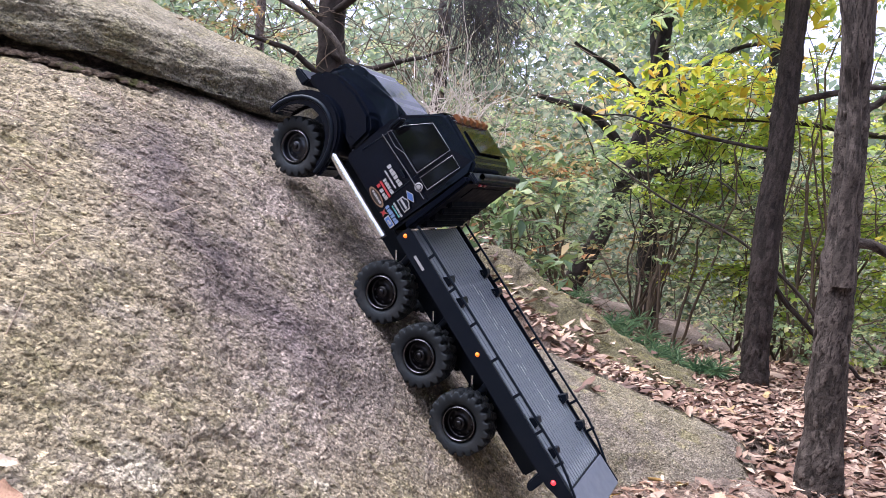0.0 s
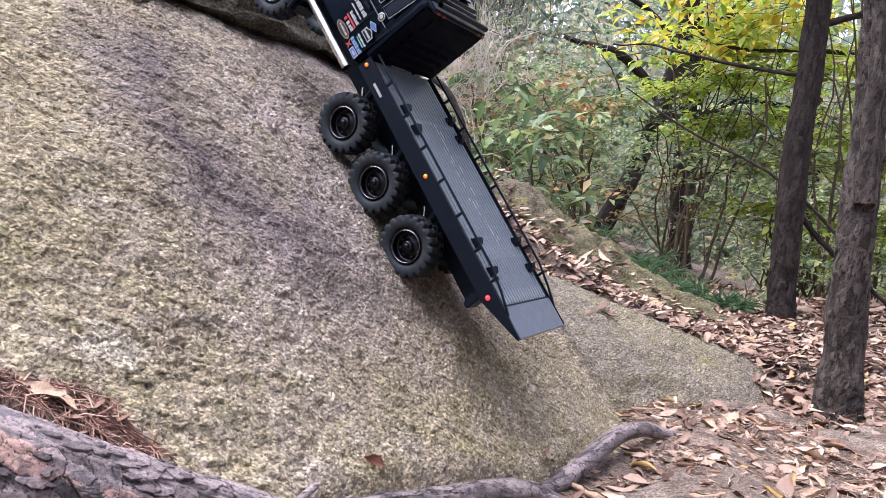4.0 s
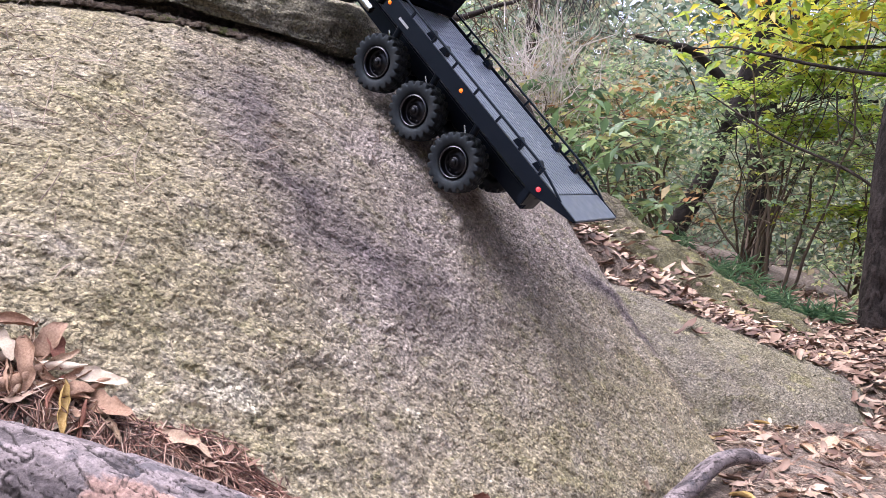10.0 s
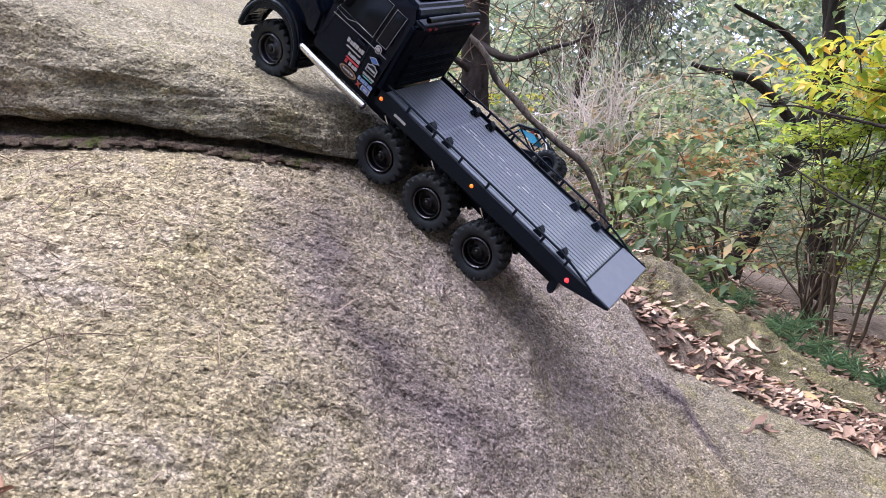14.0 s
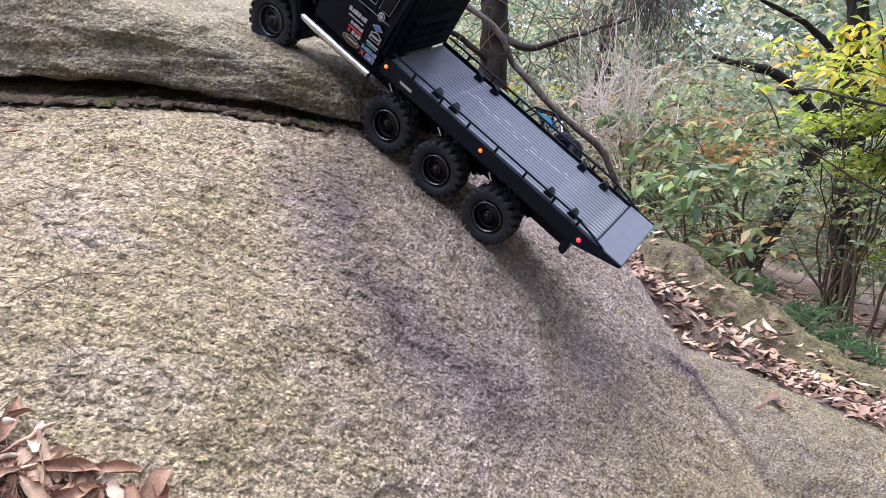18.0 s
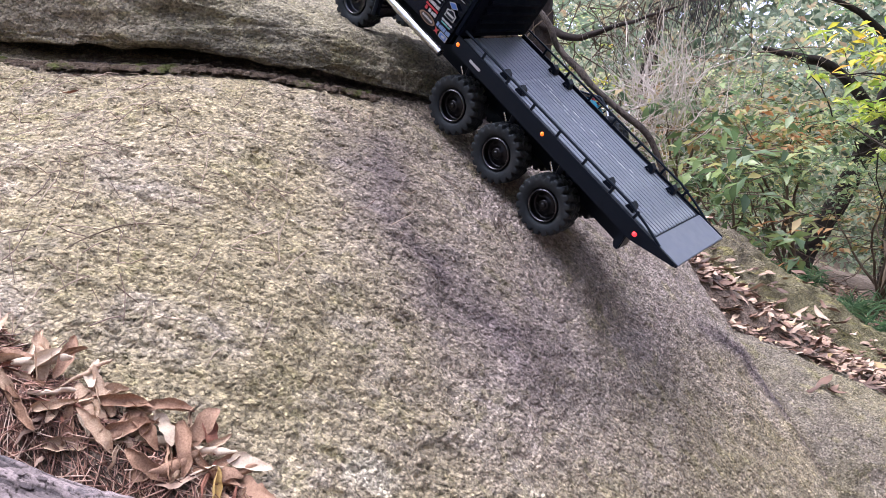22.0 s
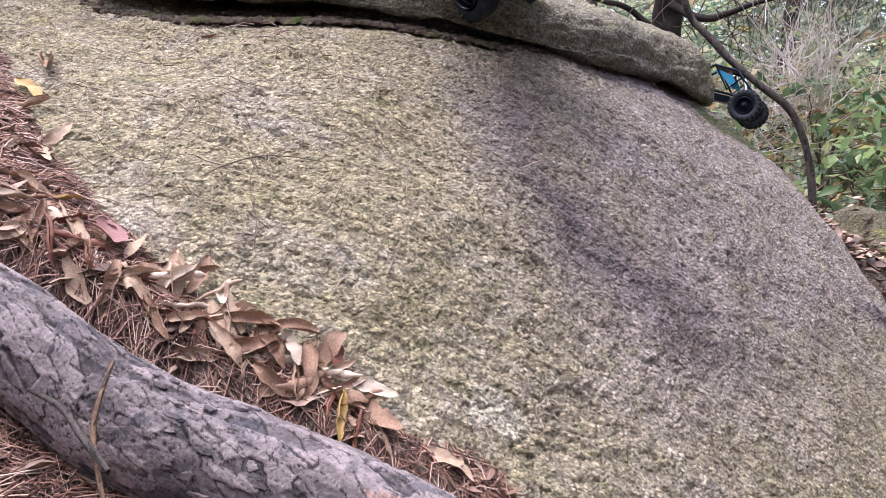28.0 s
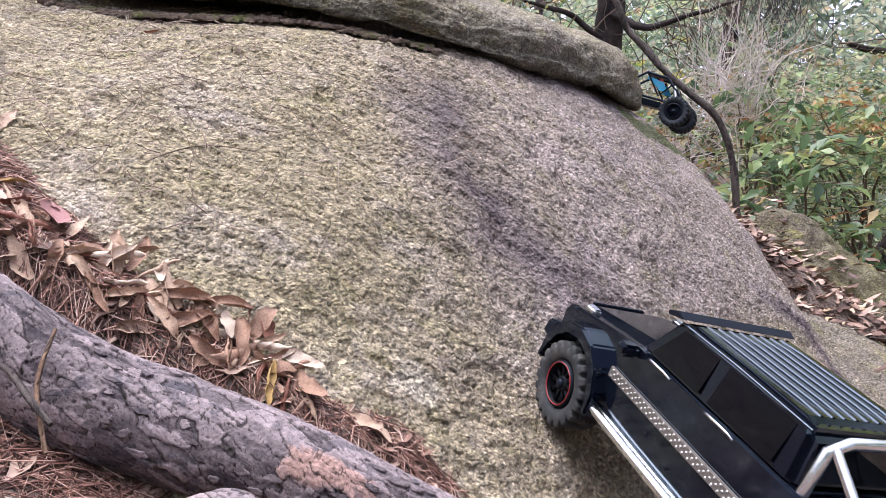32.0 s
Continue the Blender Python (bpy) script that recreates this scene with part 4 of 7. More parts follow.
grove((1.3, 4.4, 0.0), [((1.54, 4.3, 1.38), (0.50, 0.3, 0.20), 70, 14, YELLOW), ((1.5, 4.3, 1.26), (0.5, 0.3, 0.16), 22, 12, LIME)], 0.086, "chestnut sapling with yellow autumn leaves")
grove((1.9, 3.9, -0.1), [((1.72, 3.7, 1.78), (0.45, 0.3, 0.14), 31, 12, YELLOW), ((1.6, 3.8, 1.9), (0.5, 0.3, 0.15), 24, 12, GREEN)], 0.094, "chestnut sapling with yellow and green leaves overhead")
grove((2.6, 3.6, -0.2), [((2.35, 3.5, 1.2), (0.35, 0.3, 0.4), 31, 12, GREEN), ((2.3, 3.4, 0.75), (0.3, 0.3, 0.2), 8, 10, YELLOW)], 0.078, "leafy sapling beyond the grey trunk")
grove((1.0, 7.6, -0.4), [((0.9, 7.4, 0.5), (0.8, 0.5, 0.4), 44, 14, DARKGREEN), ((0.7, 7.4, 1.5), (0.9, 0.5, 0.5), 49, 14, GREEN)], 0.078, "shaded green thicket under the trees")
grove((2.8, 6.6, -0.5), [((2.8, 6.4, 0.1), (0.9, 0.5, 0.5), 45, 14, GREEN), ((2.8, 6.4, 0.9), (0.9, 0.5, 0.5), 45, 14, LIME)], 0.070, "green thicket downhill of the boulder")
grove((4.0, 7.5, -0.8), [((3.9, 7.3, 0.5), (1.0, 0.6, 0.9), 55, 14, LIME), ((4.0, 7.2, -0.2), (1.0, 0.6, 0.4), 35, 14, GREEN)], 0.078, "green thicket downhill of the boulder")
grove((-0.3, 6.5, 0.2), [((-0.3, 6.4, 1.1), (0.8, 0.5, 0.4), 43, 12, RUSSET), ((0.1, 6.4, 1.3), (0.8, 0.5, 0.5), 80, 12, DARKGREEN)], 0.070, "thin shrub with fading russet leaves")
grove((-1.3, 6.6, 0.6), [((-1.2, 6.4, 2.0), (0.8, 0.5, 0.5), 55, 12, GREEN), ((-1.1, 6.4, 1.5), (0.7, 0.5, 0.4), 18, 12, YELLOW)], 0.070, "shrub with green and yellow leaves behind the pine")
grove((-2.0, 4.4, 1.0), [((-1.9, 4.3, 1.75), (0.5, 0.4, 0.3), 37, 12, DARKGREEN), ((-2.1, 4.4, 2.1), (0.6, 0.4, 0.35), 37, 12, GREEN)], 0.062, "dark shrub with many stems behind the slab")
grove((-2.9, 4.6, 1.2), [((-2.8, 4.4, 2.1), (0.7, 0.4, 0.5), 55, 12, DARKGREEN)], 0.062, "dark shrub behind the slab")
grove((-1.4, 4.4, 0.9), [((-1.4, 4.3, 1.6), (0.4, 0.3, 0.25), 18, 12, DARKGREEN), ((-1.3, 4.4, 1.9), (0.5, 0.3, 0.25), 18, 12, RUSSET)], 0.062, "straggling shrub with dark stems at the slab's edge")
grove((0.5, 5.6, -0.1), [((0.4, 5.5, 1.0), (0.6, 0.4, 0.5), 37, 12, RUSSET), ((0.6, 5.5, 0.6), (0.6, 0.4, 0.35), 43, 12, DARKGREEN)], 0.070, "shrub with mixed green and brown leaves")
grove((1.7, 3.7, -0.1), [((1.75, 3.75, 0.08), (0.45, 0.35, 0.12), 22, 12, GREEN)], 0.05, "low green undergrowth by the slender tree")
grove((2.3, 3.6, -0.1), [((2.25, 3.6, 0.08), (0.45, 0.35, 0.12), 22, 12, GREEN)], 0.05, "low green undergrowth at the wood's edge")
grove((1.3, 4.8, 0.0), [((1.45, 4.6, 1.08), (0.45, 0.3, 0.05), 26, 12, LIME), ((1.7, 4.6, 0.85), (0.4, 0.3, 0.05), 26, 12, LIME), ((1.45, 4.7, 0.80), (0.3, 0.3, 0.05), 12, 12, LIME)], 0.075, "sapling with flat layers of lime-green leaves")
grove((2.1, 4.6, 0.0), [((2.0, 4.5, 1.15), (0.4, 0.3, 0.05), 24, 12, LIME), ((2.2, 4.5, 0.6), (0.4, 0.3, 0.05), 22, 12, LIME), ((1.75, 4.4, 0.35), (0.3, 0.3, 0.05), 16, 12, LIME)], 0.075, "sapling with flat layers of lime-green leaves")
grove((1.5, 5.6, -0.2), [((1.9, 6.6, 0.1), (0.8, 0.5, 0.2), 26, 12, DARKGREEN)], 0.06, "low shaded undergrowth under the trees")
grove((2.6, 5.4, -0.3), [((2.6, 5.3, 0.05), (0.7, 0.3, 0.3), 60, 12, GREEN)], 0.06, "low green undergrowth under the trees")


def far_woods():
    """The hazy woods behind everything: leaf sprays in bands, with gaps of sky. The haze is only leaf colour."""
    rng = np.random.default_rng(7)
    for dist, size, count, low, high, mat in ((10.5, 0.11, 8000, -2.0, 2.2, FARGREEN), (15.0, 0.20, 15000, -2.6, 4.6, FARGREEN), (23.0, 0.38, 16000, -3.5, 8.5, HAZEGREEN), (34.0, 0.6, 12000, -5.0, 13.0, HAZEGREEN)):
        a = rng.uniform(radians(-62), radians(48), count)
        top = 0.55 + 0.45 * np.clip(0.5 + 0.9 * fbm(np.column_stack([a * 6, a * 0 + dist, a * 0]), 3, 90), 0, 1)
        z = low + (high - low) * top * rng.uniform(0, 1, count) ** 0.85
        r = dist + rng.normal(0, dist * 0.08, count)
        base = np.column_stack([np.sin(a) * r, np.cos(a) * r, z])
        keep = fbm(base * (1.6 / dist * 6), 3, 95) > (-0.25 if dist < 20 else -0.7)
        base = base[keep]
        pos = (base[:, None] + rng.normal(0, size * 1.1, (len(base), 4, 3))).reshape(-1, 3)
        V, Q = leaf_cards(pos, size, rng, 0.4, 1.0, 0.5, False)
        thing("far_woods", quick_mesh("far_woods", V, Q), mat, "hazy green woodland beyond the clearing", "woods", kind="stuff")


def woods_around():
    """The woods to the sides and behind, which close the clearing."""
    rng = np.random.default_rng(8)
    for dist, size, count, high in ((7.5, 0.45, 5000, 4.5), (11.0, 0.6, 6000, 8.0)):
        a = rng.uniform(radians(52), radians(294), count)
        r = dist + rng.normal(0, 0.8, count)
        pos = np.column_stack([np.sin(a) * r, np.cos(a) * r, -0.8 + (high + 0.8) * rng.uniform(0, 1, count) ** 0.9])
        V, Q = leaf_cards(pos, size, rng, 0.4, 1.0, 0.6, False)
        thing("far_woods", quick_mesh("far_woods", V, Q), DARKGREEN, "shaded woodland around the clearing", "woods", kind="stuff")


far_woods()
woods_around()


def bare_twigs(centre, size, count, seed, mat, label, droop=0.3, r=0.003, length=0.5):
    """A tangle of leafless twigs as one object."""
    rng = np.random.default_rng(seed)
    pieces = []
    for k in range(count):
        s = np.asarray(centre) + rng.normal(0, 0.5, 3) * np.asarray(size)
        w = rng.normal(0, 1, 3)
        w = w / np.linalg.norm(w) * length * rng.uniform(0.5, 1.3)
        w[2] -= droop * length
        pieces.append(limb(rng, s, s + w, r * rng.uniform(0.6, 1.4), 7, 0.35, 4))
    V, Q = gather(pieces)
    return thing("bare_twigs", quick_mesh("bare_twigs", V, Q), mat, label, "twigs", kind="stuff")


DEADPINE = material("grey_dead_twig", 0.9, color=(0.055, 0.049, 0.058))
WHITETWIG = material("bleached_twig", 0.85, color=(0.52, 0.46, 0.43))
bare_twigs((0.0, 4.1, 1.02), (0.24, 0.2, 0.28), 240, 47, WHITETWIG, "bleached stems of bare shrubs", -0.6, 0.0022, 0.34)
bare_twigs((0.28, 5.2, 2.25), (0.26, 0.2, 0.40), 850, 41, DEADPINE, "dense drooping dead pine twigs", 0.9, 0.0026, 0.28)
bare_twigs((-0.2, 5.2, 1.8), (0.7, 0.3, 0.3), 120, 42, TWIG, "bare crooked pine twigs", 0.1, 0.004, 0.5)
bare_twigs((-1.3, 5.0, 2.0), (0.8, 0.3, 0.35), 110, 43, TWIG, "bare crooked twigs behind the slab", 0.1, 0.004, 0.5)
bare_twigs((0.2, 4.9, 1.05), (0.45, 0.4, 0.35), 240, 44, PALETWIG, "pale dry stems of bare shrubs", -0.5, 0.0018, 0.42)
bare_twigs((1.3, 4.6, 0.9), (0.7, 0.5, 0.5), 55, 48, TRUNKTWIG, "dark branching twigs among green leaves", 0.0, 0.004, 0.6)
bare_twigs((1.1, 4.7, 0.25), (0.9, 0.5, 0.25), 70, 45, TWIG, "dark twigs in the undergrowth", -0.2, 0.003, 0.5)
bare_twigs((2.0, 4.0, 0.5), (0.6, 0.4, 0.5), 100, 46, TWIG, "dark twigs in the undergrowth", -0.1, 0.003, 0.5)

bark_tube("curved_stem", [(0.06, 3.02, 0.30, 0.013), (0.045, 3.0, 0.55, 0.013), (0.028, 3.0, 0.715, 0.0125), (-0.003, 3.0, 0.83, 0.0125), (-0.05, 3.0, 0.92, 0.013), (-0.14, 3.0, 1.0, 0.013),
                          (-0.235, 3.0, 1.09, 0.0135), (-0.30, 3.0, 1.17, 0.014), (-0.38, 3.0, 1.26, 0.013), (-0.42, 3.0, 1.36, 0.012), (-0.50, 3.02, 1.45, 0.012), (-0.68, 3.05, 1.57, 0.011), (-0.9, 3.1, 1.66, 0.008)],
          18, GREYBARK, "smooth grey stem curving over the buggy", "branch", 0.001, 0.01, 0.03)
bark_tube("hanging_branch", [(0.70, 3.2, 0.93, 0.003), (0.97, 3.2, 0.74, 0.005), (1.30, 3.2, 0.56, 0.0065), (1.58, 3.2, 0.30, 0.008), (1.75, 3.3, 0.05, 0.010)], 12, GREYBARK,
          "thin bare branch slanting down through the shrubs", "branch", 0.0008, 0.012, 0.02)
bark_tube("yellow_branch", [(1.35, 4.3, 1.28, 0.006), (1.6, 4.25, 1.22, 0.010), (1.95, 4.2, 1.20, 0.013), (2.4, 4.15, 1.12, 0.015), (2.9, 4.1, 1.05, 0.016)], 12, TRUNKBARK,
          "dark horizontal branch bearing yellow leaves", "branch", 0.001, 0.012, 0.02)


def pine_sprig(x, y, reach, seed, label):
    """A fallen or low pine shoot: a twig with brushes of long green needles."""
    rng = np.random.default_rng(seed)
    foot = np.array([x, y, float(ground_z(np.array(x), np.array(y)))])
    root = new("pine_sprig")
    root.location = foot
    tagged(root, label, "pine sprig", "pine shoots on the slope")
    for k in range(5):
        end = foot + np.array([rng.normal(0, 0.6), rng.normal(0, 0.5), rng.uniform(0.15, 0.6)]) * reach
        v, q = limb(rng, foot, end, 0.004, 8, 0.3, 5)
        part("twig", shade(quick_mesh("twig", v - foot, q)), TWIG, root)
        t = rng.uniform(0.35, 1.05, 90)[:, None]
        V, Q = leaf_cards(foot + (end - foot) * t, 0.085, rng, -0.2, 1.3, 0.028)
        tagged(part("needle_brush", quick_mesh("needle_brush", V - foot, Q), PINEGREEN, root), kind="stuff")


for k, (x, y, reach) in enumerate(((0.62, 3.75, 0.30), (0.80, 3.9, 0.26), (0.98, 3.55, 0.18), (1.02, 3.35, 0.14), (0.45, 3.9, 0.2), (1.12, 3.2, 0.1))):
    pine_sprig(x, y, reach, 300 + k, "green pine shoot lying on the leafy slope")


# ---------------------------------------------------------------- vehicles
K = 0.955


def paint_material(name, color, gloss, coat=0.0, dust=0.25):
    m = material(name, gloss, 0.0, color)
    g = Graph(m)
    g.color(g.mix(g.ramp(g.noise(35.0, 5, 0.7), [(0.45, 0.0), (0.8, dust)]), color, (0.30, 0.27, 0.24)))
    g.rough(g.ramp(g.noise(60.0, 4, 0.6), [(0.3, max(0.04, gloss - 0.06)), (0.7, min(1.0, gloss + 0.12))]))
    g.b.inputs["Specular IOR Level"].default_value = coat
    g.b.inputs["Specular Tint"].default_value = (0.62, 0.80, 1.0, 1)
    return m


BLACK = paint_material("gloss_black_paint", (0.0030, 0.0044, 0.0095), 0.07, 0.27, 0.0)
WAGONBLACK = paint_material("polished_black_paint", (0.003, 0.0042, 0.0085), 0.05, 0.85, 0.0)
SATIN = paint_material("satin_black_plastic", (0.005, 0.0068, 0.0120), 0.38, 0.20, 0.008)
RUBBER = paint_material("dusty_black_rubber", (0.015, 0.0158, 0.018), 0.62, 0.35, 0.07)
DUSTRUBBER = paint_material("grey_dusted_rubber", (0.030, 0.029, 0.029), 0.75, 0.3, 0.30)
STEEL = material("bright_metal", 0.22, 1.0, (0.75, 0.75, 0.76))
DARKRIM = material("dark_chrome", 0.30, 1.0, (0.030, 0.030, 0.034))
LIP = material("worn_bright_lip", 0.24, 1.0, (0.095, 0.097, 0.108))
TRIM = material("dull_silver_line", 0.35, 1.0, (0.22, 0.22, 0.23))
DECKLOW = paint_material("dark_deck_groove", (0.078, 0.088, 0.112), 0.4, 0.4, 0.1)
TAILGREY = paint_material("smooth_tail_grey", (0.115, 0.128, 0.165), 0.34, 0.4, 0.12)
BLACKRIM = paint_material("matt_black_rim", (0.005, 0.005, 0.006), 0.55, 0.12, 0.01)
FRONTRIM = material("grey_steel_wheel", 0.33, 1.0, (0.066, 0.070, 0.082))
GLASS = material("black_tinted_window", 0.06, 0.0, (0.004, 0.004, 0.005))
GLASS.node_tree.nodes["Principled BSDF"].inputs["Specular IOR Level"].default_value = 0.25
GLASS.node_tree.nodes["Principled BSDF"].inputs["Specular Tint"].default_value = (0.7, 0.85, 1.0, 1)
DECK = paint_material("ribbed_deck_grey", (0.155, 0.165, 0.205), 0.36, 0.5, 0.25)
worn = Graph(DECK)
worn.color(worn.mix(worn.ramp(worn.noise(55.0, 5, 0.7, 0.3, (0.4, 1.0, 1.0)), [(0.56, 0.0), (0.66, 0.8)]), (0.128, 0.145, 0.178), (0.245, 0.265, 0.30)))
AMBER = material("amber_lens", 0.3, 0.0, (0.9, 0.25, 0.03))
AMBER.node_tree.nodes["Principled BSDF"].inputs["Emission Color"].default_value = (1.0, 0.16, 0.015, 1)
AMBER.node_tree.nodes["Principled BSDF"].inputs["Emission Strength"].default_value = 1.2
REDLAMP = material("red_lens", 0.3, 0.0, (0.8, 0.02, 0.02))
REDLAMP.node_tree.nodes["Principled BSDF"].inputs["Emission Color"].default_value = (1.0, 0.04, 0.06, 1)
REDLAMP.node_tree.nodes["Principled BSDF"].inputs["Emission Strength"].default_value = 2.0
DIMRED = material("unlit_red_lens", 0.3, 0.0, (0.16, 0.006, 0.014))
ROOFRIB = paint_material("polished_roof_rib", (0.008, 0.010, 0.014), 0.14, 0.5, 0.0)
SCUFF = material("scraped_bare_metal", 0.5, 0.6, (0.42, 0.44, 0.47))
MATTE = paint_material("matt_black_panel", (0.0030, 0.0042, 0.0090), 0.55, 0.03, 0.0)
BLUE = paint_material("blue_plastic", (0.03, 0.24, 0.40), 0.4, 0.4)
REDRING = material("red_ring", 0.45, 0.0, (0.20, 0.008, 0.012))
WHITE_INK = material("white_print", 0.5, 0.0, (0.36, 0.36, 0.39))
RED_INK = material("red_print", 0.5, 0.0, (0.38, 0.03, 0.04))
BLUE_INK = material("blue_print", 0.5, 0.0, (0.05, 0.12, 0.35))
BADGE = material("dark_bronze_print", 0.5, 0.0, (0.022, 0.014, 0.012))
TEAL_INK = material("teal_print", 0.5, 0.0, (0.10, 0.35, 0.34))
SKY_INK = material("light_blue_print", 0.5, 0.0, (0.15, 0.23, 0.42))
ORANGE_INK = material("bronze_print", 0.5, 0.0, (0.21, 0.125, 0.085))


def finish(bm, bevel=0.0, segments=2):
    if bevel:
        bmesh.ops.bevel(bm, geom=bm.edges[:], offset=bevel * K, segments=segments, affect="EDGES", clamp_overlap=True)
    bmesh.ops.recalc_face_normals(bm, faces=bm.faces)
    for f in bm.faces:
        f.smooth = False
    return bm


def box(x0, x1, y0, y1, z0, z1, bevel=0.0015, bm=None):
    own = bm is None
    b = bm or bmesh.new()
    vs = [b.verts.new((x * K, y * K, z * K)) for x in (x0, x1) for y in (y0, y1) for z in (z0, z1)]
    for f in ((0, 1, 3, 2), (4, 6, 7, 5), (0, 4, 5, 1), (2, 3, 7, 6), (0, 2, 6, 4), (1, 5, 7, 3)):
        b.faces.new([vs[i] for i in f])
    return finish(b, bevel) if own else b


def prism(profile, y0, y1, bevel=0.002, top=None):
    """An outline in x, z, drawn from y0 to y1. top: (z from, z to, share by which the width shrinks)."""
    b = bmesh.new()
    rings = []
    for y in (y0, y1):
        ring = []
        for x, z in profile:
            k = 1.0
            if top:
                k = 1.0 - top[2] * min(1.0, max(0.0, (z - top[0]) / (top[1] - top[0])))
            ring.append(b.verts.new((x * K, y * k * K, z * K)))
        rings.append(ring)
    n = len(profile)
    b.faces.new(rings[0])
    b.faces.new(rings[1][::-1])
    for i in range(n):
        b.faces.new((rings[0][i], rings[1][i], rings[1][(i + 1) % n], rings[0][(i + 1) % n]))
    return finish(b, bevel)


def rod(points, radius, sides=8):
    v, q = tube(np.asarray(points, float) * K, np.full(len(points), radius * K), sides)
    return shade(quick_mesh("rod", v, q))


def lathe(profile, sides=40):
    """Profile rows of (y, radius) turned round the y axis."""
    a = np.linspace(0, 2 * np.pi, sides, endpoint=False)
    P = np.asarray(profile, float) * K
    V = np.stack([np.outer(P[:, 1], np.cos(a)), np.repeat(P[:, :1], sides, 1), np.outer(P[:, 1], np.sin(a))], -1).reshape(-1, 3)
    return V, grid_quads(len(P), sides, True)


def tyre_mesh(r=0.0575, half=0.023):
    """One moulded carcass: a lathe whose tread and shoulders rise into staggered blocks."""
    sides, n = 200, 20
    ys = np.linspace(-0.86, 0.86, 19)
    prof = [(-half * 0.7, r * 0.56), (-half * 0.95, r * 0.66), (-half * 1.0, r * 0.78), (-half * 0.99, r * 0.85), (-half * 0.95, r * 0.885)]
    prof += [(half * y, r * (0.92 - 0.02 * y * y)) for y in ys]
    prof += [(-y, radius) for y, radius in prof[4::-1]] + [prof[0]]
    V, Q = lathe(prof, sides)
    G = V.reshape(len(prof), sides, 3)
    a = np.linspace(0, 2 * np.pi, sides, endpoint=False)[None, :]
    y = (np.array([p[0] for p in prof]) / half)[:, None]
    base = np.array([p[1] for p in prof])[:, None] / r
    turn = a * n / (2 * np.pi)
    outer = np.abs(y) > 0.36
    phase = np.where(outer, turn + 0.5 * (y > 0) + 0.25 * np.abs(y), turn + 0.25 + 0.5 * (y > 0) - 0.7 * y)
    f = phase - np.floor(phase)
    block = smooth(0.12, 0.17, f) * smooth(0.80, 0.75, f)
    gap = smooth(0.30, 0.34, np.abs(y)) * smooth(0.44, 0.40, np.abs(y)) + smooth(0.05, 0.03, np.abs(y)) * (np.floor(turn) % 2 == 0)
    rise = np.where(base > 0.84, 1.0, np.where(base > 0.75, 0.45, 0.0)) * block * np.clip(1 - gap, 0, 1) * r * 0.105 * K
    G[:, :, 0] += np.cos(a) * rise
    G[:, :, 2] += np.sin(a) * rise
    return quick_mesh("tyre", G.reshape(-1, 3), Q)


def rim_mesh(out, holes=8, r=0.0575, half=0.023, spokes=0):
    """A dished steel wheel: lip, bowl, hub and a ring of dark holes' edges. out: +1 or -1, the side that faces outward."""
    s = out
    prof = [(s * half * 0.7, r * 0.56), (s * half * 0.90, r * 0.55), (s * half * 0.92, r * 0.51), (s * half * 0.62, r * 0.485), (s * half * 0.30, r * 0.475), (s * half * 0.20, r * 0.43), (s * half * 0.24, r * 0.40),
            (s * half * 0.34, r * 0.30), (s * half * 0.34, r * 0.22), (s * half * 0.70, r * 0.19), (s * half * 0.76, r * 0.16), (s * half * 0.76, r * 0.001)]
    pieces = [lathe(prof, 40)]
    for i in range(holes):
        a = 2 * math.pi * i / holes
        c, q = lathe([(0, 0.0001), (0.0004, r * 0.052), (-0.0004 * 1, r * 0.06)], 10)
        c = c + np.array([math.cos(a) * r * 0.36 * K, s * half * 0.31 * K, math.sin(a) * r * 0.36 * K])
        pieces.append((c, q))
    for i in range(spokes):
        a = 2 * math.pi * i / spokes
        for lean in (-0.07, 0.07):
            b = box(0.13 * r, 0.485 * r, -0.0016, 0.0016, -0.0011, 0.0011, 0)
            v = np.array([p.co for p in b.verts])
            b.free()
            c, sn = math.cos(a + lean), math.sin(a + lean)
            v = np.column_stack([v[:, 0] * c - v[:, 2] * sn, v[:, 1] + s * half * 0.60 * K, v[:, 0] * sn + v[:, 2] * c])
            pieces.append((v, np.array([(0, 1, 3, 2), (4, 6, 7, 5), (0, 4, 5, 1), (2, 3, 7, 6), (0, 2, 6, 4), (1, 5, 7, 3)])))
    V, Q = gather(pieces)
    me = quick_mesh("rim", V, Q)
    return me if spokes else shade(me)


TYRE = tyre_mesh()
DUSTY = TYRE.copy()
RIMS = {1: rim_mesh(1), -1: rim_mesh(-1)}
RIM_MESHES = {}


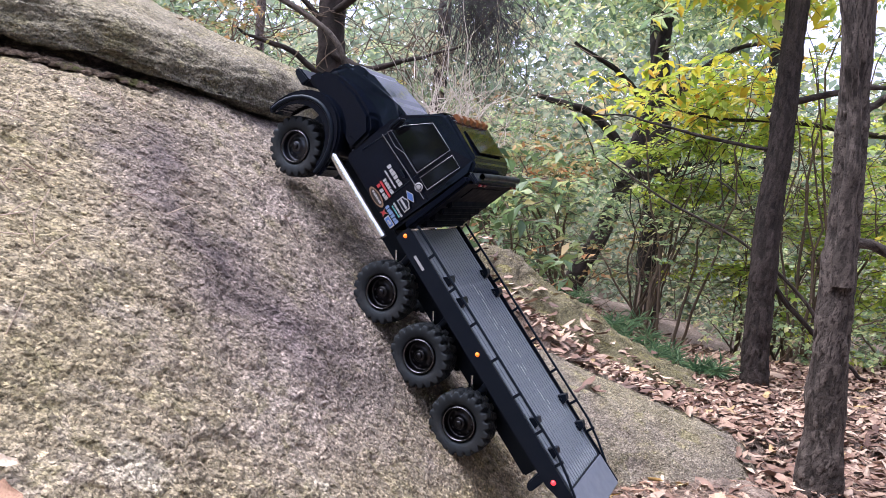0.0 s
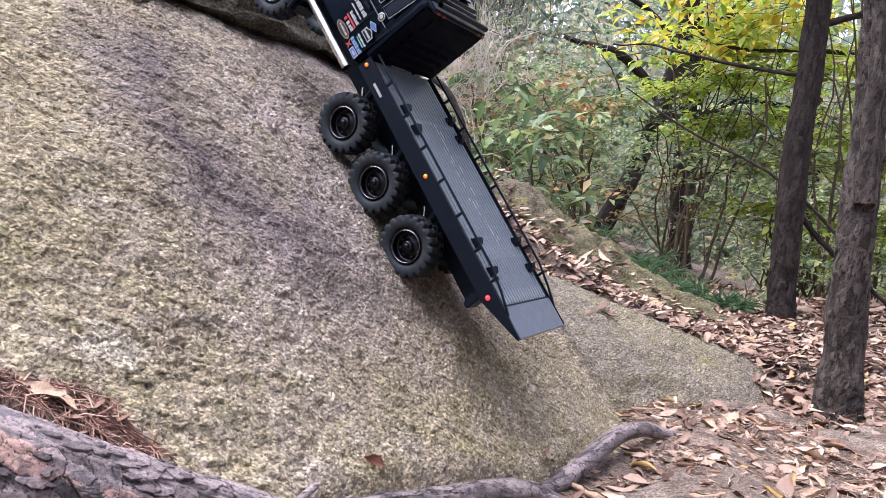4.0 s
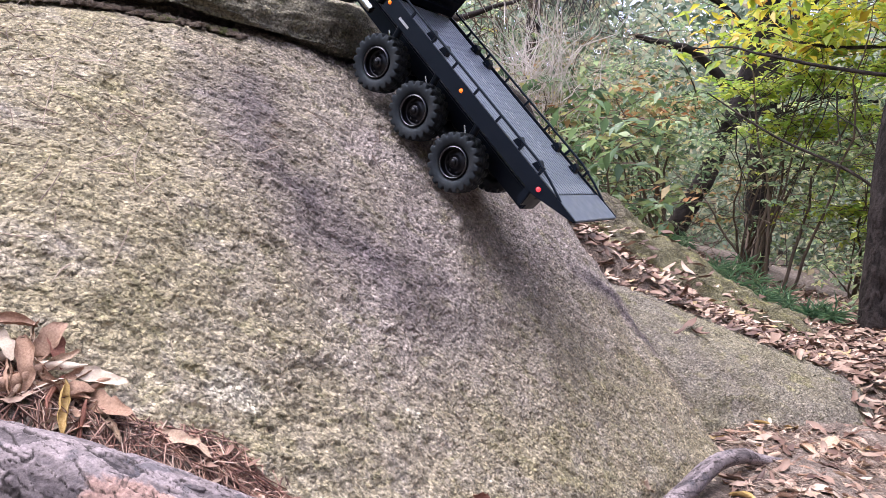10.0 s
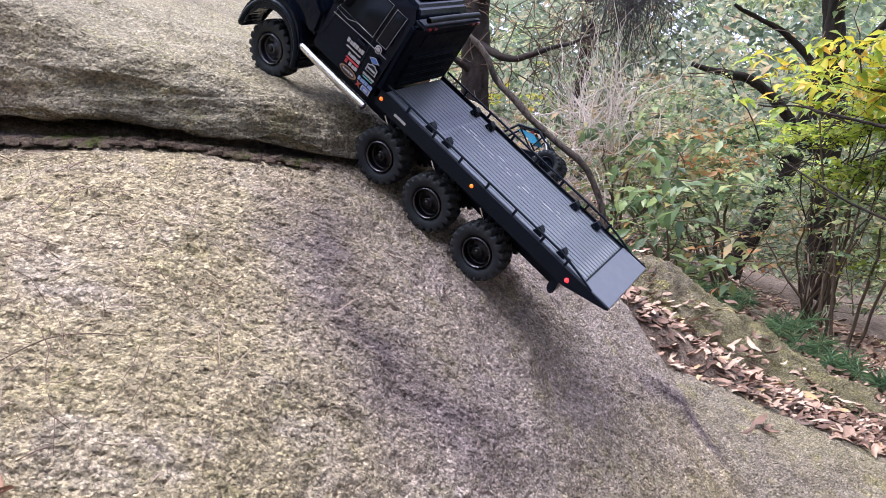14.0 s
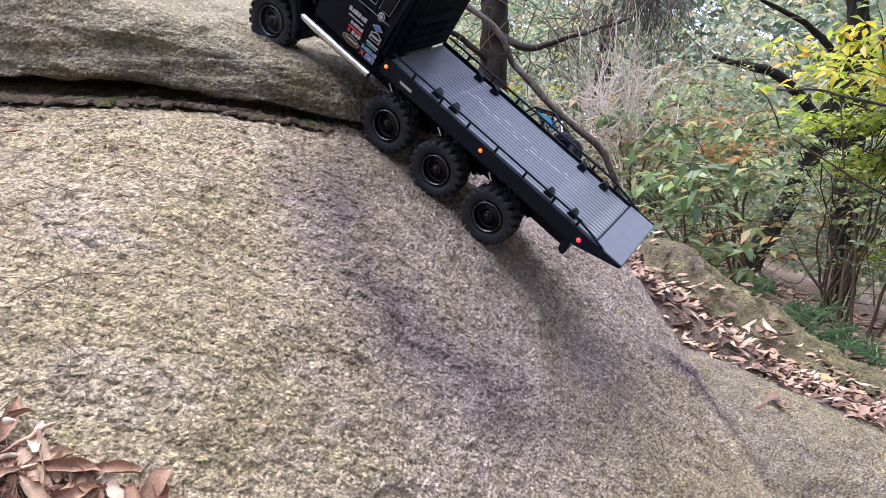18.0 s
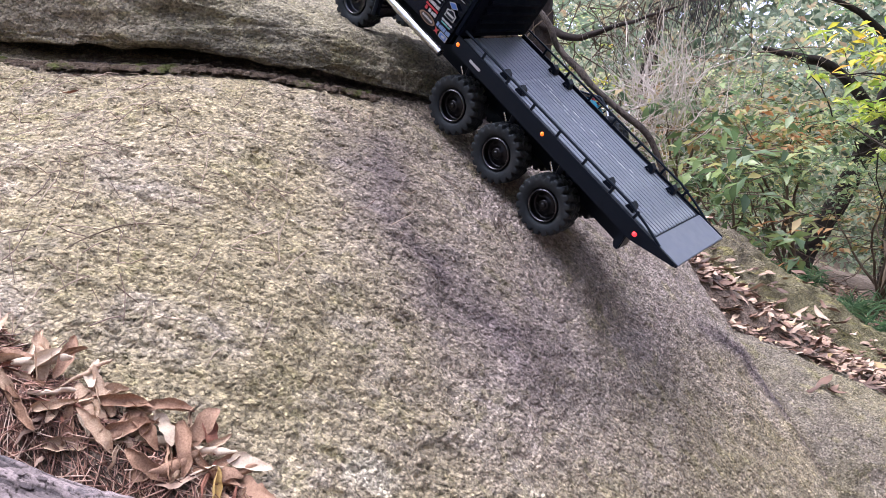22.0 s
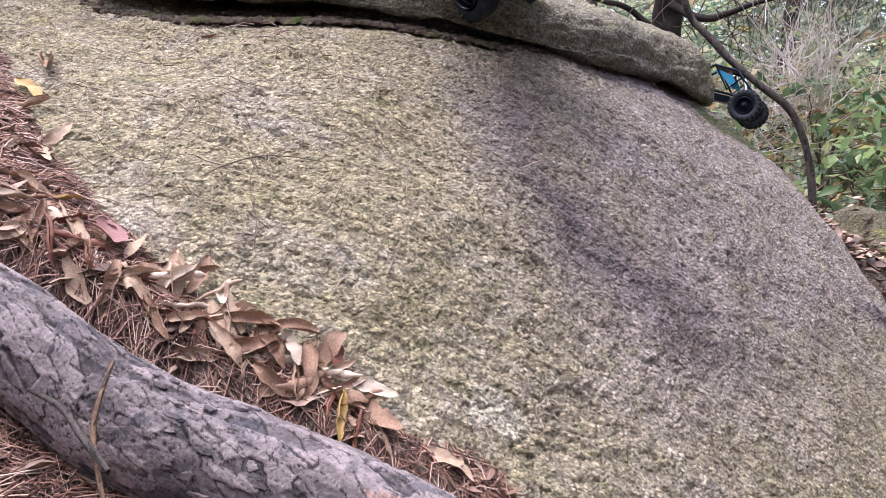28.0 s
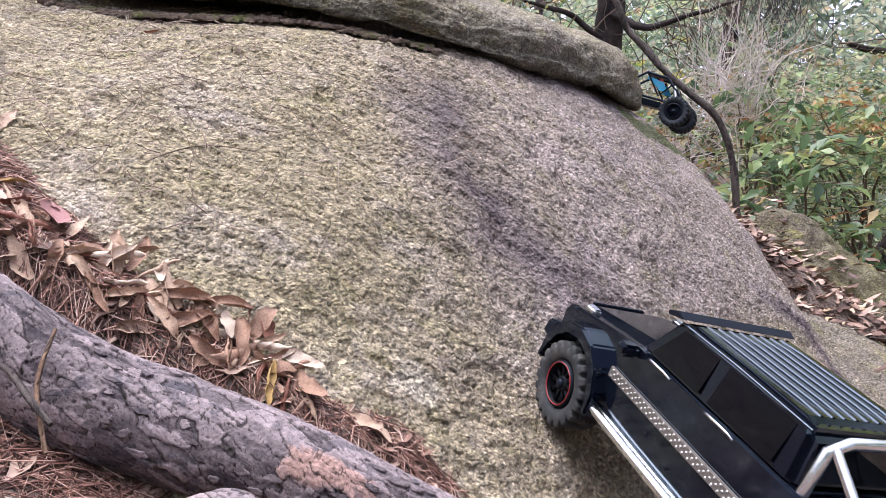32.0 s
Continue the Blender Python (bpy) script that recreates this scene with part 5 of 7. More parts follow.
def wheel(parent, x, side, y=0.082, z=0.0, rim=None, ring=None):
    """wheel > tyre, rim; its own mesh is the axle stub and cap."""
    v, q = lathe([(-0.012 * side, 0.004), (0.016 * side, 0.0062), (0.0205 * side, 0.0062), (0.0218 * side, 0.0045), (0.0222 * side, 0.0002)], 16)
    w = part("wheel", shade(quick_mesh("wheel", v, q)), SATIN if ring else DARKRIM, parent)
    w.location = (x * K, side * y * K, z * K)
    part("tyre", DUSTY if ring is REDRING else TYRE, DUSTRUBBER if ring is REDRING else RUBBER, w, "chunky off-road tyre grey with dust" if ring is REDRING else "chunky black off-road tyre")
    key = (side, (rim or DARKRIM).name)
    if key not in RIM_MESHES:
        RIM_MESHES[key] = rim_mesh(side, 0, spokes=10) if rim is BLACKRIM else RIMS[side].copy()
    part("rim", RIM_MESHES[key], rim or DARKRIM, w)
    v, q = lathe([(0.0205 * side, 0.0285), (0.0218 * side, 0.0292), (0.0218 * side, 0.0300), (0.0205 * side, 0.0310)], 40)
    part("rim_lip", shade(quick_mesh("rim_lip", v, q)), SATIN if ring else LIP, w, "thin bright rim lip" if not ring else "")
    if ring:
        v, q = lathe([(0.0215 * side, 0.0275), (0.0226 * side, 0.0280), (0.0226 * side, 0.0290), (0.0215 * side, 0.0295)], 40)
        part("ring", shade(quick_mesh("ring", v, q)), ring, w, "thin red beadlock ring" if ring is REDRING else "")
    return w


def decal(parent, x0, x1, z0, z1, y, mat, name="sticker", label=""):
    return part(name, box(x0, x1, y, y + 0.0008, z0, z1, 0), mat, parent, label)


def build_hauler():
    t = new("flatbed_truck")
    tagged(t, "black model flatbed tow truck with eight knobbly wheels climbing the boulder", "model truck")
    # running gear
    chassis = part("chassis", box(-0.14, 0.66, -0.028, 0.028, 0.02, 0.055, 0.003), SATIN, t)
    for x in (0.0, 0.138, 0.274, 0.606):
        ax = part("axle", rod([(x, -0.08, 0), (x, -0.02, 0), (x, 0.02, 0), (x, 0.08, 0)], 0.009, 12), SATIN, t)
        part("differential", lathe_mesh("differential", [(-0.018, 0.004), (-0.014, 0.016), (0, 0.021), (0.014, 0.016), (0.018, 0.004)], (x, 0.01, 0)), SATIN, t)
    for x in (0.0, 0.138, 0.274):
        for s in (1, -1):
            part("link", rod([(x, s * 0.05, 0.004), (x + 0.06, s * 0.045, 0.045)], 0.003), STEEL, t)
            part("shock", rod([(x + 0.015, s * 0.062, 0.0), (x + 0.035, s * 0.060, 0.085)], 0.0075, 10), SATIN, t)
    # deck
    part("deck", prism([(0.335, 0.113), (0.335, 0.093), (-0.165, 0.093), (-0.249, 0.112), (-0.249, 0.116), (-0.19, 0.116)], -0.108, 0.108, 0.001), SATIN, t)
    part("floor_plate", box(-0.188, 0.333, -0.098, 0.098, 0.1125, 0.1145, 0), DECKLOW, t)
    rib = None
    for i in range(17):
        y = -0.0925 + 0.185 * i / 16
        if rib is None:
            rib = part("rib", prism([(-0.186, 0.1143), (-0.184, 0.1172), (0.331, 0.1172), (0.333, 0.1143)], -0.0049, 0.0049, 0.0008), DECK, t)
            mesh = rib.data
        else:
            rib = part("rib", mesh, DECK, t)
        rib.location.y = y * K
    scuffs = random.Random(4)
    for i in range(26):
        x, length = 0.205 - 0.011 * i + scuffs.uniform(-0.004, 0.004), scuffs.uniform(0.006, 0.022)
        y = -0.0925 + 0.185 / 16 * scuffs.choice((6, 7, 7, 8, 8, 9)) + scuffs.uniform(-0.0015, 0.0015)
        wide = scuffs.uniform(0.0006, 0.0016)
        part("scuff_mark", prism([(x, 0.1171), (x + length, 0.1171), (x + length * 0.9, 0.11755), (x + length * 0.15, 0.11755)], y - wide, y + wide, 0), SCUFF, t)
    part("tail_plate", prism([(-0.188, 0.1185), (-0.248, 0.1185), (-0.250, 0.1165), (-0.188, 0.1165)], -0.106, 0.106, 0.0006), TAILGREY, t, "smooth grey tail plate")
    for s in (1, -1):
        part("side_skirt", prism([(0.337, 0.121), (0.337, 0.088), (-0.160, 0.088), (-0.246, 0.113), (-0.246, 0.119)], s * 0.1085, s * 0.1125, 0.0006), SATIN, t)
        part("rail", rod([(0.33, s * 0.108, 0.135), (0.2, s * 0.108, 0.135), (0.05, s * 0.108, 0.135), (-0.12, s * 0.108, 0.135), (-0.165, s * 0.108, 0.128), (-0.205, s * 0.108, 0.119)], 0.0024), SATIN, t)
        for x in (0.27, 0.2, 0.13, 0.06, -0.01, -0.08, -0.14):
            part("rail_post", box(x - 0.0025, x + 0.0025, s * 0.108 - 0.002, s * 0.108 + 0.002, 0.117, 0.136, 0.0006), SATIN, t)
        for x in (0.222, 0.178, -0.062, -0.12):
            b = part("tie_down", prism([(x - 0.011, 0.117), (x + 0.009, 0.117), (x + 0.003, 0.133), (x - 0.007, 0.129)], s * 0.078, s * 0.094, 0.0008), SATIN, t)
            part("hook", box(x - 0.0025, x + 0.0025, s * 0.074, s * 0.09, 0.118, 0.122, 0.0005), SATIN, b)
        for x in (0.328, 0.083):
            part("marker_lamp", lathe_mesh("marker_lamp", [(0.0025 * s, 0.0001), (0.0020 * s, 0.0025), (0.0, 0.0036), (-0.001 * s, 0.004)], (x, s * 0.1135, 0.106)), AMBER, t, "small glowing amber marker lamp")
        part("tail_lamp", lathe_mesh("tail_lamp", [(0.003 * s, 0.0001), (0.0025 * s, 0.003), (0.0, 0.0042), (-0.001 * s, 0.0045)], (-0.161, s * 0.1135, 0.103)), REDLAMP, t, "small glowing red tail lamp")
        part("mud_flap", prism([(-0.152, 0.094), (-0.136, 0.094), (-0.141, 0.060), (-0.150, 0.052), (-0.158, 0.056)], s * 0.070, s * 0.108, 0.002), SATIN, t)
        decal(t, 0.258, 0.288, 0.099, 0.104, s * 0.1126 if s > 0 else -0.1134, WHITE_INK, "print_bar")
    # cab
    cab = part("cab", prism([(0.352, 0.082), (0.350, 0.262), (0.366, 0.284), (0.455, 0.288), (0.470, 0.282), (0.508, 0.214), (0.520, 0.205), (0.522, 0.082)],
                            -0.108, 0.108, 0.006, (0.19, 0.285, 0.20)), BLACK, t, "glossy black cab with square shoulders")
    part("hood", prism([(0.512, 0.12), (0.512, 0.211), (0.56, 0.208), (0.640, 0.196), (0.675, 0.178), (0.690, 0.150), (0.692, 0.10), (0.66, 0.09)],
                       -0.080, 0.080, 0.012, (0.13, 0.21, 0.16)), BLACK, t, "glossy black sloping bonnet")
    for s in (1, -1):
        arch = [(0.606 + 0.088 * math.cos(a), 0.012 + 0.112 * math.sin(a)) for a in np.linspace(-0.1, math.pi * 0.98, 15)]
        inner = [(0.606 + 0.072 * math.cos(a), 0.010 + 0.082 * math.sin(a)) for a in np.linspace(math.pi * 0.98, -0.1, 15)]
        part("fender", prism(arch + inner, s * 0.062, s * 0.122, 0.004), BLACK, t, "wide rounded black front fender")
        part("fender_bulge", prism([(0.520, 0.10), (0.524, 0.150), (0.552, 0.168), (0.600, 0.170), (0.650, 0.158), (0.684, 0.132), (0.694, 0.098), (0.664, 0.100), (0.640, 0.116), (0.604, 0.122), (0.566, 0.116), (0.540, 0.095)], s * 0.066, s * 0.108, 0.007), BLACK, t)
        part("fender_lip", rod([(0.606 + 0.078 * math.cos(a), s * 0.1225, 0.011 + 0.094 * math.sin(a)) for a in np.linspace(0.0, math.pi * 0.97, 16)], 0.0045), SATIN, t)
        part("step_bar", rod([(0.535, s * 0.112, 0.066), (0.50, s * 0.113, 0.066), (0.42, s * 0.113, 0.066), (0.352, s * 0.112, 0.066)], 0.0085, 12), STEEL, t, "bright silver running board")
        side = s * 0.1084
        def panel(profile, mat, name, label="", lean=0.0, s=s):
            b = bmesh.new()
            vs = []
            for x, z in profile:
                k = 1.0 - 0.20 * min(1.0, max(0.0, (z - 0.19) / 0.095))
                vs.append(b.verts.new((x * K, s * (0.108 * k + 0.0012 + lean) * K, z * K)))
            b.faces.new(vs)
            bmesh.ops.recalc_face_normals(b, faces=b.faces)
            ex = bmesh.ops.extrude_face_region(b, geom=b.faces[:])
            for v in [e for e in ex["geom"] if isinstance(e, bmesh.types.BMVert)]:
                v.co.y -= s * 0.002 * K
            return part(name, finish(b), mat, t, label)
        panel([(0.410, 0.191), (0.410, 0.254), (0.464, 0.254), (0.490, 0.212), (0.497, 0.191)], GLASS, "side_window", "black tinted side window")
        panel([(0.374, 0.190), (0.374, 0.252), (0.394, 0.252), (0.394, 0.190)], GLASS, "quarter_window", "small rear quarter window")
        for pts in ([(0.407, 0.187), (0.407, 0.257), (0.466, 0.257), (0.493, 0.213), (0.502, 0.181), (0.471, 0.179), (0.451, 0.187), (0.407, 0.187)], [(0.371, 0.187), (0.371, 0.255), (0.397, 0.255), (0.397, 0.187), (0.371, 0.187)]):
            row = []
            for x, z in pts:
                k = 1.0 - 0.20 * min(1.0, max(0.0, (z - 0.19) / 0.095))
                row.append((x, s * (0.108 * k + 0.0018), z))
            part("window_trim", rod(row, 0.0006, 6), TRIM, t, "thin silver window line")
        part("door_line", rod([(0.405, s * 0.1086, 0.10), (0.405, s * 0.1086, 0.188), (0.500, s * 0.1086, 0.188), (0.508, s * 0.1086, 0.12)], 0.0008, 6), SATIN, t)
        part("shoulder_trim", rod([(0.362, s * 0.1090, 0.172), (0.42, s * 0.1090, 0.172), (0.505, s * 0.1090, 0.170)], 0.0008, 6), TRIM, t, "thin silver shoulder strip")
        part("door_handle", box(0.415, 0.432, s * 0.108, s * 0.112, 0.160, 0.165, 0.001), SATIN, t)
        y = 0.1085 if s > 0 else -0.1093
        def letters(x0, x1, z0, z1, count, mat, s=s, y=y):
            """A line of print that cannot be read: blocks of its size."""
            step = (x1 - x0) / count
            for k in range(count):
                low = (z1 - z0) * 0.16 * ((k * 7) % 3 == 1)
                decal(t, x0 + step * k, x0 + step * (k + (0.86, 0.70, 0.80)[k % 3]), z0, z1 - low, y, mat, "print_bar")
        letters(0.408, 0.454, 0.144, 0.1525, 6, WHITE_INK)
        letters(0.410, 0.450, 0.1355, 0.1385, 8, WHITE_INK)
        letters(0.406, 0.438, 0.1235, 0.1300, 6, WHITE_INK)
        decal(t, 0.404, 0.439, 0.1165, 0.1205, y, RED_INK)
        letters(0.404, 0.428, 0.1075, 0.1145, 3, WHITE_INK)
        decal(t, 0.431, 0.437, 0.1075, 0.1145, y, RED_INK)
        def badge(at, rim, mat, edge, label, s=s):
            """A flat sticker: a dark middle on a coloured edge, both as outlines in x, z."""
            plate = part("sticker", prism([(at[0] + x, at[1] + z) for x, z in rim], s * 0.1084, s * 0.1092, 0), edge, t, label)
            part("middle", prism([(at[0] + x * 0.82, at[1] + z * 0.82) for x, z in rim], s * 0.1090, s * 0.1096, 0), mat, plate)
        def oval(rx, rz, n=18):
            return [(rx * math.cos(2 * math.pi * k / n), rz * math.sin(2 * math.pi * k / n)) for k in range(n)]
        badge((0.381, 0.1525), [(-0.013, 0), (0, 0.0068), (0.013, 0), (0, -0.0068)], BLUE_INK, WHITE_INK, "blue diamond sticker")
        badge((0.377, 0.1345), [(-0.013, -0.008), (-0.013, 0.006), (-0.008, 0.007), (-0.004, 0.0105), (0.004, 0.0105), (0.008, 0.007), (0.013, 0.006), (0.013, -0.008)], SATIN, WHITE_INK, "black badge with a white edge")
        decal(t, 0.3675, 0.3865, 0.1325, 0.1365, y + s * 0.0006, WHITE_INK, "print_bar")
        badge((0.420, 0.0955), oval(0.0225, 0.0085), BADGE, ORANGE_INK, "oval dark badge with a bronze rim")
        letters(0.405, 0.435, 0.0945, 0.0985, 6, WHITE_INK, y=y + s * 0.0006)
        letters(0.361, 0.391, 0.1165, 0.1205, 7, WHITE_INK)
        letters(0.363, 0.389, 0.1120, 0.1145, 6, TEAL_INK)
        letters(0.357, 0.396, 0.0995, 0.1075, 6, SKY_INK)
        badge((0.388, 0.0915), [(-0.006, -0.006), (-0.003, 0.0), (-0.006, 0.006), (0.0, 0.003), (0.006, 0.006), (0.003, 0.0), (0.006, -0.006), (0.0, -0.003)], RED_INK, ORANGE_INK, "small red star sticker")
        badge((0.368, 0.0915), [(-0.011, -0.0055), (-0.011, 0.0055), (0.011, 0.0055), (0.011, -0.0055)], BLUE_INK, WHITE_INK, "small blue box sticker")
        letters(0.3625, 0.3735, 0.0895, 0.0940, 2, WHITE_INK, y=y + s * 0.0006)
        part("round_sticker", lathe_mesh("round_sticker", [(0.0006 * s, 0.0001), (0.0006 * s, 0.0080), (0.0, 0.0083)], (0.385, s * 0.1086, 0.1755)), WHITE_INK, t, "round white sticker")
        part("sticker_ring", lathe_mesh("sticker_ring", [(0.0010 * s, 0.0046), (0.0012 * s, 0.0050), (0.0012 * s, 0.0058), (0.0008 * s, 0.0062)], (0.385, s * 0.1086, 0.1755)), SATIN, t)
        part("mirror", box(0.492, 0.500, s * 0.112, s * 0.135, 0.195, 0.225, 0.003), SATIN, t)
        part("headlamp", lathe_mesh("headlamp", [(-0.004, 0.012), (0.004, 0.012), (0.008, 0.006), (0.008, 0.0001)], (0.672, s * 0.075, 0.135), (0, 0, 90)), GLASS, t)
        wheels.append((wheel(t, 0.606, s, rim=FRONTRIM), 0.0))
        for x in (0.274, 0.138, 0.0):
            wheels.append((wheel(t, x, s), 0.0))
    part("windscreen", prism([(0.4715, 0.2795), (0.5065, 0.2165), (0.5085, 0.2175), (0.4735, 0.2805)], -0.080, 0.080, 0.0), GLASS, t)
    part("roof_glass", box(0.38, 0.43, -0.06, 0.06, 0.2865, 0.2895, 0.001), GLASS, t)
    part("bumper", prism([(0.690, 0.078), (0.690, 0.098), (0.722, 0.094), (0.728, 0.082), (0.715, 0.078)], -0.10, 0.10, 0.003), SATIN, t)
    part("grille", box(0.688, 0.696, -0.05, 0.05, 0.105, 0.150, 0.002), SATIN, t)
    for y in (-0.06, -0.03, 0.0, 0.03, 0.06):
        part("roof_lamp", prism([(0.445, 0.288), (0.466, 0.286), (0.460, 0.296), (0.450, 0.297)], y - 0.008, y + 0.008, 0.001), AMBER2, t, "amber roof marker lamp")
    # frame behind the cab
    part("headache_rack", box(0.334, 0.348, -0.116, 0.116, 0.117, 0.262, 0.004), MATTE, t, "black louvred panel behind the cab")
    for k in range(4):
        part("louvre", prism([(0.336, 0.130 + k * 0.020), (0.326, 0.134 + k * 0.020), (0.325, 0.140 + k * 0.020), (0.336, 0.146 + k * 0.020)], -0.086, 0.086, 0.002), MATTE, t)
    part("rear_window", box(0.3325, 0.336, -0.07, 0.07, 0.217, 0.247, 0.001), MATTE, t)
    part("top_bar", box(0.325, 0.352, -0.104, 0.104, 0.262, 0.271, 0.004), SATIN, t)
    part("light_bar", rod([(0.334, -0.092, 0.279), (0.334, -0.03, 0.280), (0.334, 0.03, 0.280), (0.334, 0.092, 0.279)], 0.0055, 10), SATIN, t)
    for y in (-0.09, -0.07, 0.07, 0.09):
        part("brake_lamp", box(0.3225, 0.326, y - 0.005, y + 0.005, 0.2645, 0.2685, 0.0005), DIMRED, t, "small dull red lamp")
    return t


AMBER2 = material("dull_amber_lens", 0.3, 0.0, (0.16, 0.06, 0.022))


def lathe_mesh(name, profile, at, turn=(0, 0, 0), sides=20):
    v, q = lathe(profile, sides)
    e = Euler([radians(a) for a in turn]).to_matrix()
    v = v @ np.array(e).T + np.array(at) * K
    return shade(quick_mesh(name, v, q))


wheels = []
hauler = build_hauler()
hauler_wheels = [w for w, _ in wheels]
CHECKER = material("checker_plate_trim", 0.4, 0.7, (0.24, 0.22, 0.205))
STUDGREY = material("raised_plate_dots", 0.4, 0.6, (0.38, 0.365, 0.35))


def build_wagon():
    """The boxy six-wheeled model that drives in last. Origin at the front axle."""
    t = new("six_wheel_offroader")
    tagged(t, "glossy black boxy six-wheeled model off-roader with chrome steps and roll bar", "model car")
    part("chassis", box(-0.52, 0.05, -0.03, 0.03, 0.0, 0.03, 0.002), SATIN, t)
    part("body", prism([(0.075, 0.02), (0.078, 0.068), (0.06, 0.077), (-0.09, 0.098), (-0.43, 0.100), (-0.43, -0.01), (-0.10, -0.01), (-0.06, 0.03)], -0.088, 0.088, 0.004), WAGONBLACK, t)
    part("bonnet", prism([(0.070, 0.072), (0.055, 0.083), (-0.088, 0.106), (-0.088, 0.085)], -0.060, 0.060, 0.004), WAGONBLACK, t)
    part("cabin", prism([(-0.090, 0.095), (-0.128, 0.152), (-0.142, 0.160), (-0.325, 0.160), (-0.338, 0.152), (-0.345, 0.095)], -0.088, 0.088, 0.009, (0.10, 0.158, 0.10)), WAGONBLACK, t)
    for i in range(8):
        y = -0.056 + 0.016 * i
        part("roof_rib", rod([(-0.318, y, 0.1585), (-0.29, y, 0.1600), (-0.18, y, 0.1600), (-0.148, y, 0.1585)], 0.0031, 12), ROOFRIB, t)
    part("visor", prism([(-0.128, 0.166), (-0.112, 0.160), (-0.114, 0.155), (-0.140, 0.161)], -0.088, 0.088, 0.001), SATIN, t, "flat black roof visor")
    part("windscreen", prism([(-0.0915, 0.100), (-0.1265, 0.150), (-0.1245, 0.151), (-0.0895, 0.101)], -0.072, 0.072, 0), GLASS, t)
    part("grille", box(0.076, 0.081, -0.045, 0.045, 0.035, 0.078, 0.001), SATIN, t)
    part("bumper", prism([(0.075, 0.005), (0.075, 0.04), (0.10, 0.034), (0.105, 0.012)], -0.092, 0.092, 0.003), SATIN, t)
    for s in (1, -1):
        arch = [(0.074 * math.cos(a), -0.004 + 0.076 * math.sin(a)) for a in np.linspace(-0.1, math.pi + 0.2, 9)]
        inner = [(0.065 * math.cos(a), -0.008 + 0.066 * math.sin(a)) for a in np.linspace(math.pi + 0.2, -0.1, 9)]
        part("fender", prism(arch + inner, s * 0.055, s * 0.108, 0.003), WAGONBLACK, t, "angular glossy fender flare")
        part("wing", prism([(0.066, 0.058), (0.066, 0.076), (-0.06, 0.094), (-0.06, 0.070)], s * 0.058, s * 0.086, 0.004), WAGONBLACK, t)
        part("indicator", box(0.020, 0.044, s * 0.068, s * 0.082, 0.079, 0.089, 0.003), STEEL, t, "clear wing-top indicator")
        part("step_bar", rod([(-0.070, s * 0.097, -0.006), (-0.15, s * 0.096, -0.008), (-0.26, s * 0.096, -0.008), (-0.34, s * 0.097, -0.006)], 0.0062, 12), STEEL, t, "chrome side step")
        for dy in (0.008, 0.0115, 0.015):
            part("step_ridge", rod([(-0.072, s * (0.097 - dy), -0.003), (-0.2, s * (0.097 - dy), -0.004), (-0.34, s * (0.097 - dy), -0.003)], 0.0013, 6), STEEL if dy < 0.01 else SATIN, t)
        part("side_trim", box(-0.42, -0.066, s * 0.088, s * 0.0925, 0.041, 0.055, 0.001), CHECKER, t, "pale studded rubbing strip")
        for i in range(34):
            for z in (0.0440, 0.0480, 0.0520):
                x = -0.073 - i * 0.0101 - 0.005 * (z == 0.0480)
                part("stud", STUD, STUDGREY, t).location = (x * K, s * 0.0925 * K, z * K)
        part("mirror", box(-0.100, -0.080, s * 0.088, s * 0.112, 0.084, 0.100, 0.004), WAGONBLACK, t)
        for x0, x1 in ((-0.205, -0.118), (-0.318, -0.222)):
            k0, k1 = 0.0885, 0.0800
            b = bmesh.new()
            lean = 0.026 if x1 == -0.118 else 0.0
            vs = [b.verts.new((x * K, s * (y + 0.0012) * K, z * K)) for x, y, z in ((x0, k0, 0.106), (x1, k0, 0.106), (x1 - lean, k1, 0.150), (x0, k1, 0.150))]
            b.faces.new(vs)
            part("side_window", finish(b), GLASS, t)
        for x0, x1, z in ((-0.16, -0.118, 0.098), (-0.27, -0.225, 0.098)):
            part("door_handle", rod([(x0, s * 0.0885, z - 0.003), (x0 + 0.006, s * 0.092, z), (x1 - 0.006, s * 0.092, z), (x1, s * 0.0885, z - 0.003)], 0.0018, 6), STEEL, t)
        part("roof_gutter", rod([(-0.135, s * 0.081, 0.155), (-0.23, s * 0.081, 0.156), (-0.335, s * 0.081, 0.154)], 0.0016, 8), WAGONBLACK, t)
        part("roll_bar", rod([(-0.352, s * 0.078, 0.09), (-0.352, s * 0.074, 0.145), (-0.357, s * 0.06, 0.158), (-0.357, 0.0, 0.160)], 0.006, 10), STEEL, t, "chrome roll bar behind the cab")
        part("roll_bar_brace", rod([(-0.354, s * 0.070, 0.150), (-0.40, s * 0.074, 0.12), (-0.43, s * 0.076, 0.095)], 0.005, 10), STEEL, t)
        for x in (0.0, -0.325, -0.455):
            wagon_wheels.append(wheel(t, x, s, 0.086, -0.016, rim=BLACKRIM, ring=REDRING))
        part("bed_side", box(-0.52, -0.43, s * 0.080, s * 0.088, 0.02, 0.098, 0.002), WAGONBLACK, t)
    part("bed", box(-0.52, -0.43, -0.08, 0.08, 0.02, 0.03, 0.002), SATIN, t)
    part("rear_window", box(-0.3475, -0.344, -0.062, 0.062, 0.108, 0.148, 0.001), GLASS, t)
    for x in (0.0, -0.325, -0.455):
        part("axle", rod([(x, -0.08, -0.016), (x, -0.02, -0.016), (x, 0.02, -0.016), (x, 0.08, -0.016)], 0.008, 10), SATIN, t)
    return t


def stud_mesh():
    v, q = lathe([(-0.001, 0.0021), (0.0008, 0.0016), (0.0011, 0.0001)], 8)
    return shade(quick_mesh("stud", v, q))


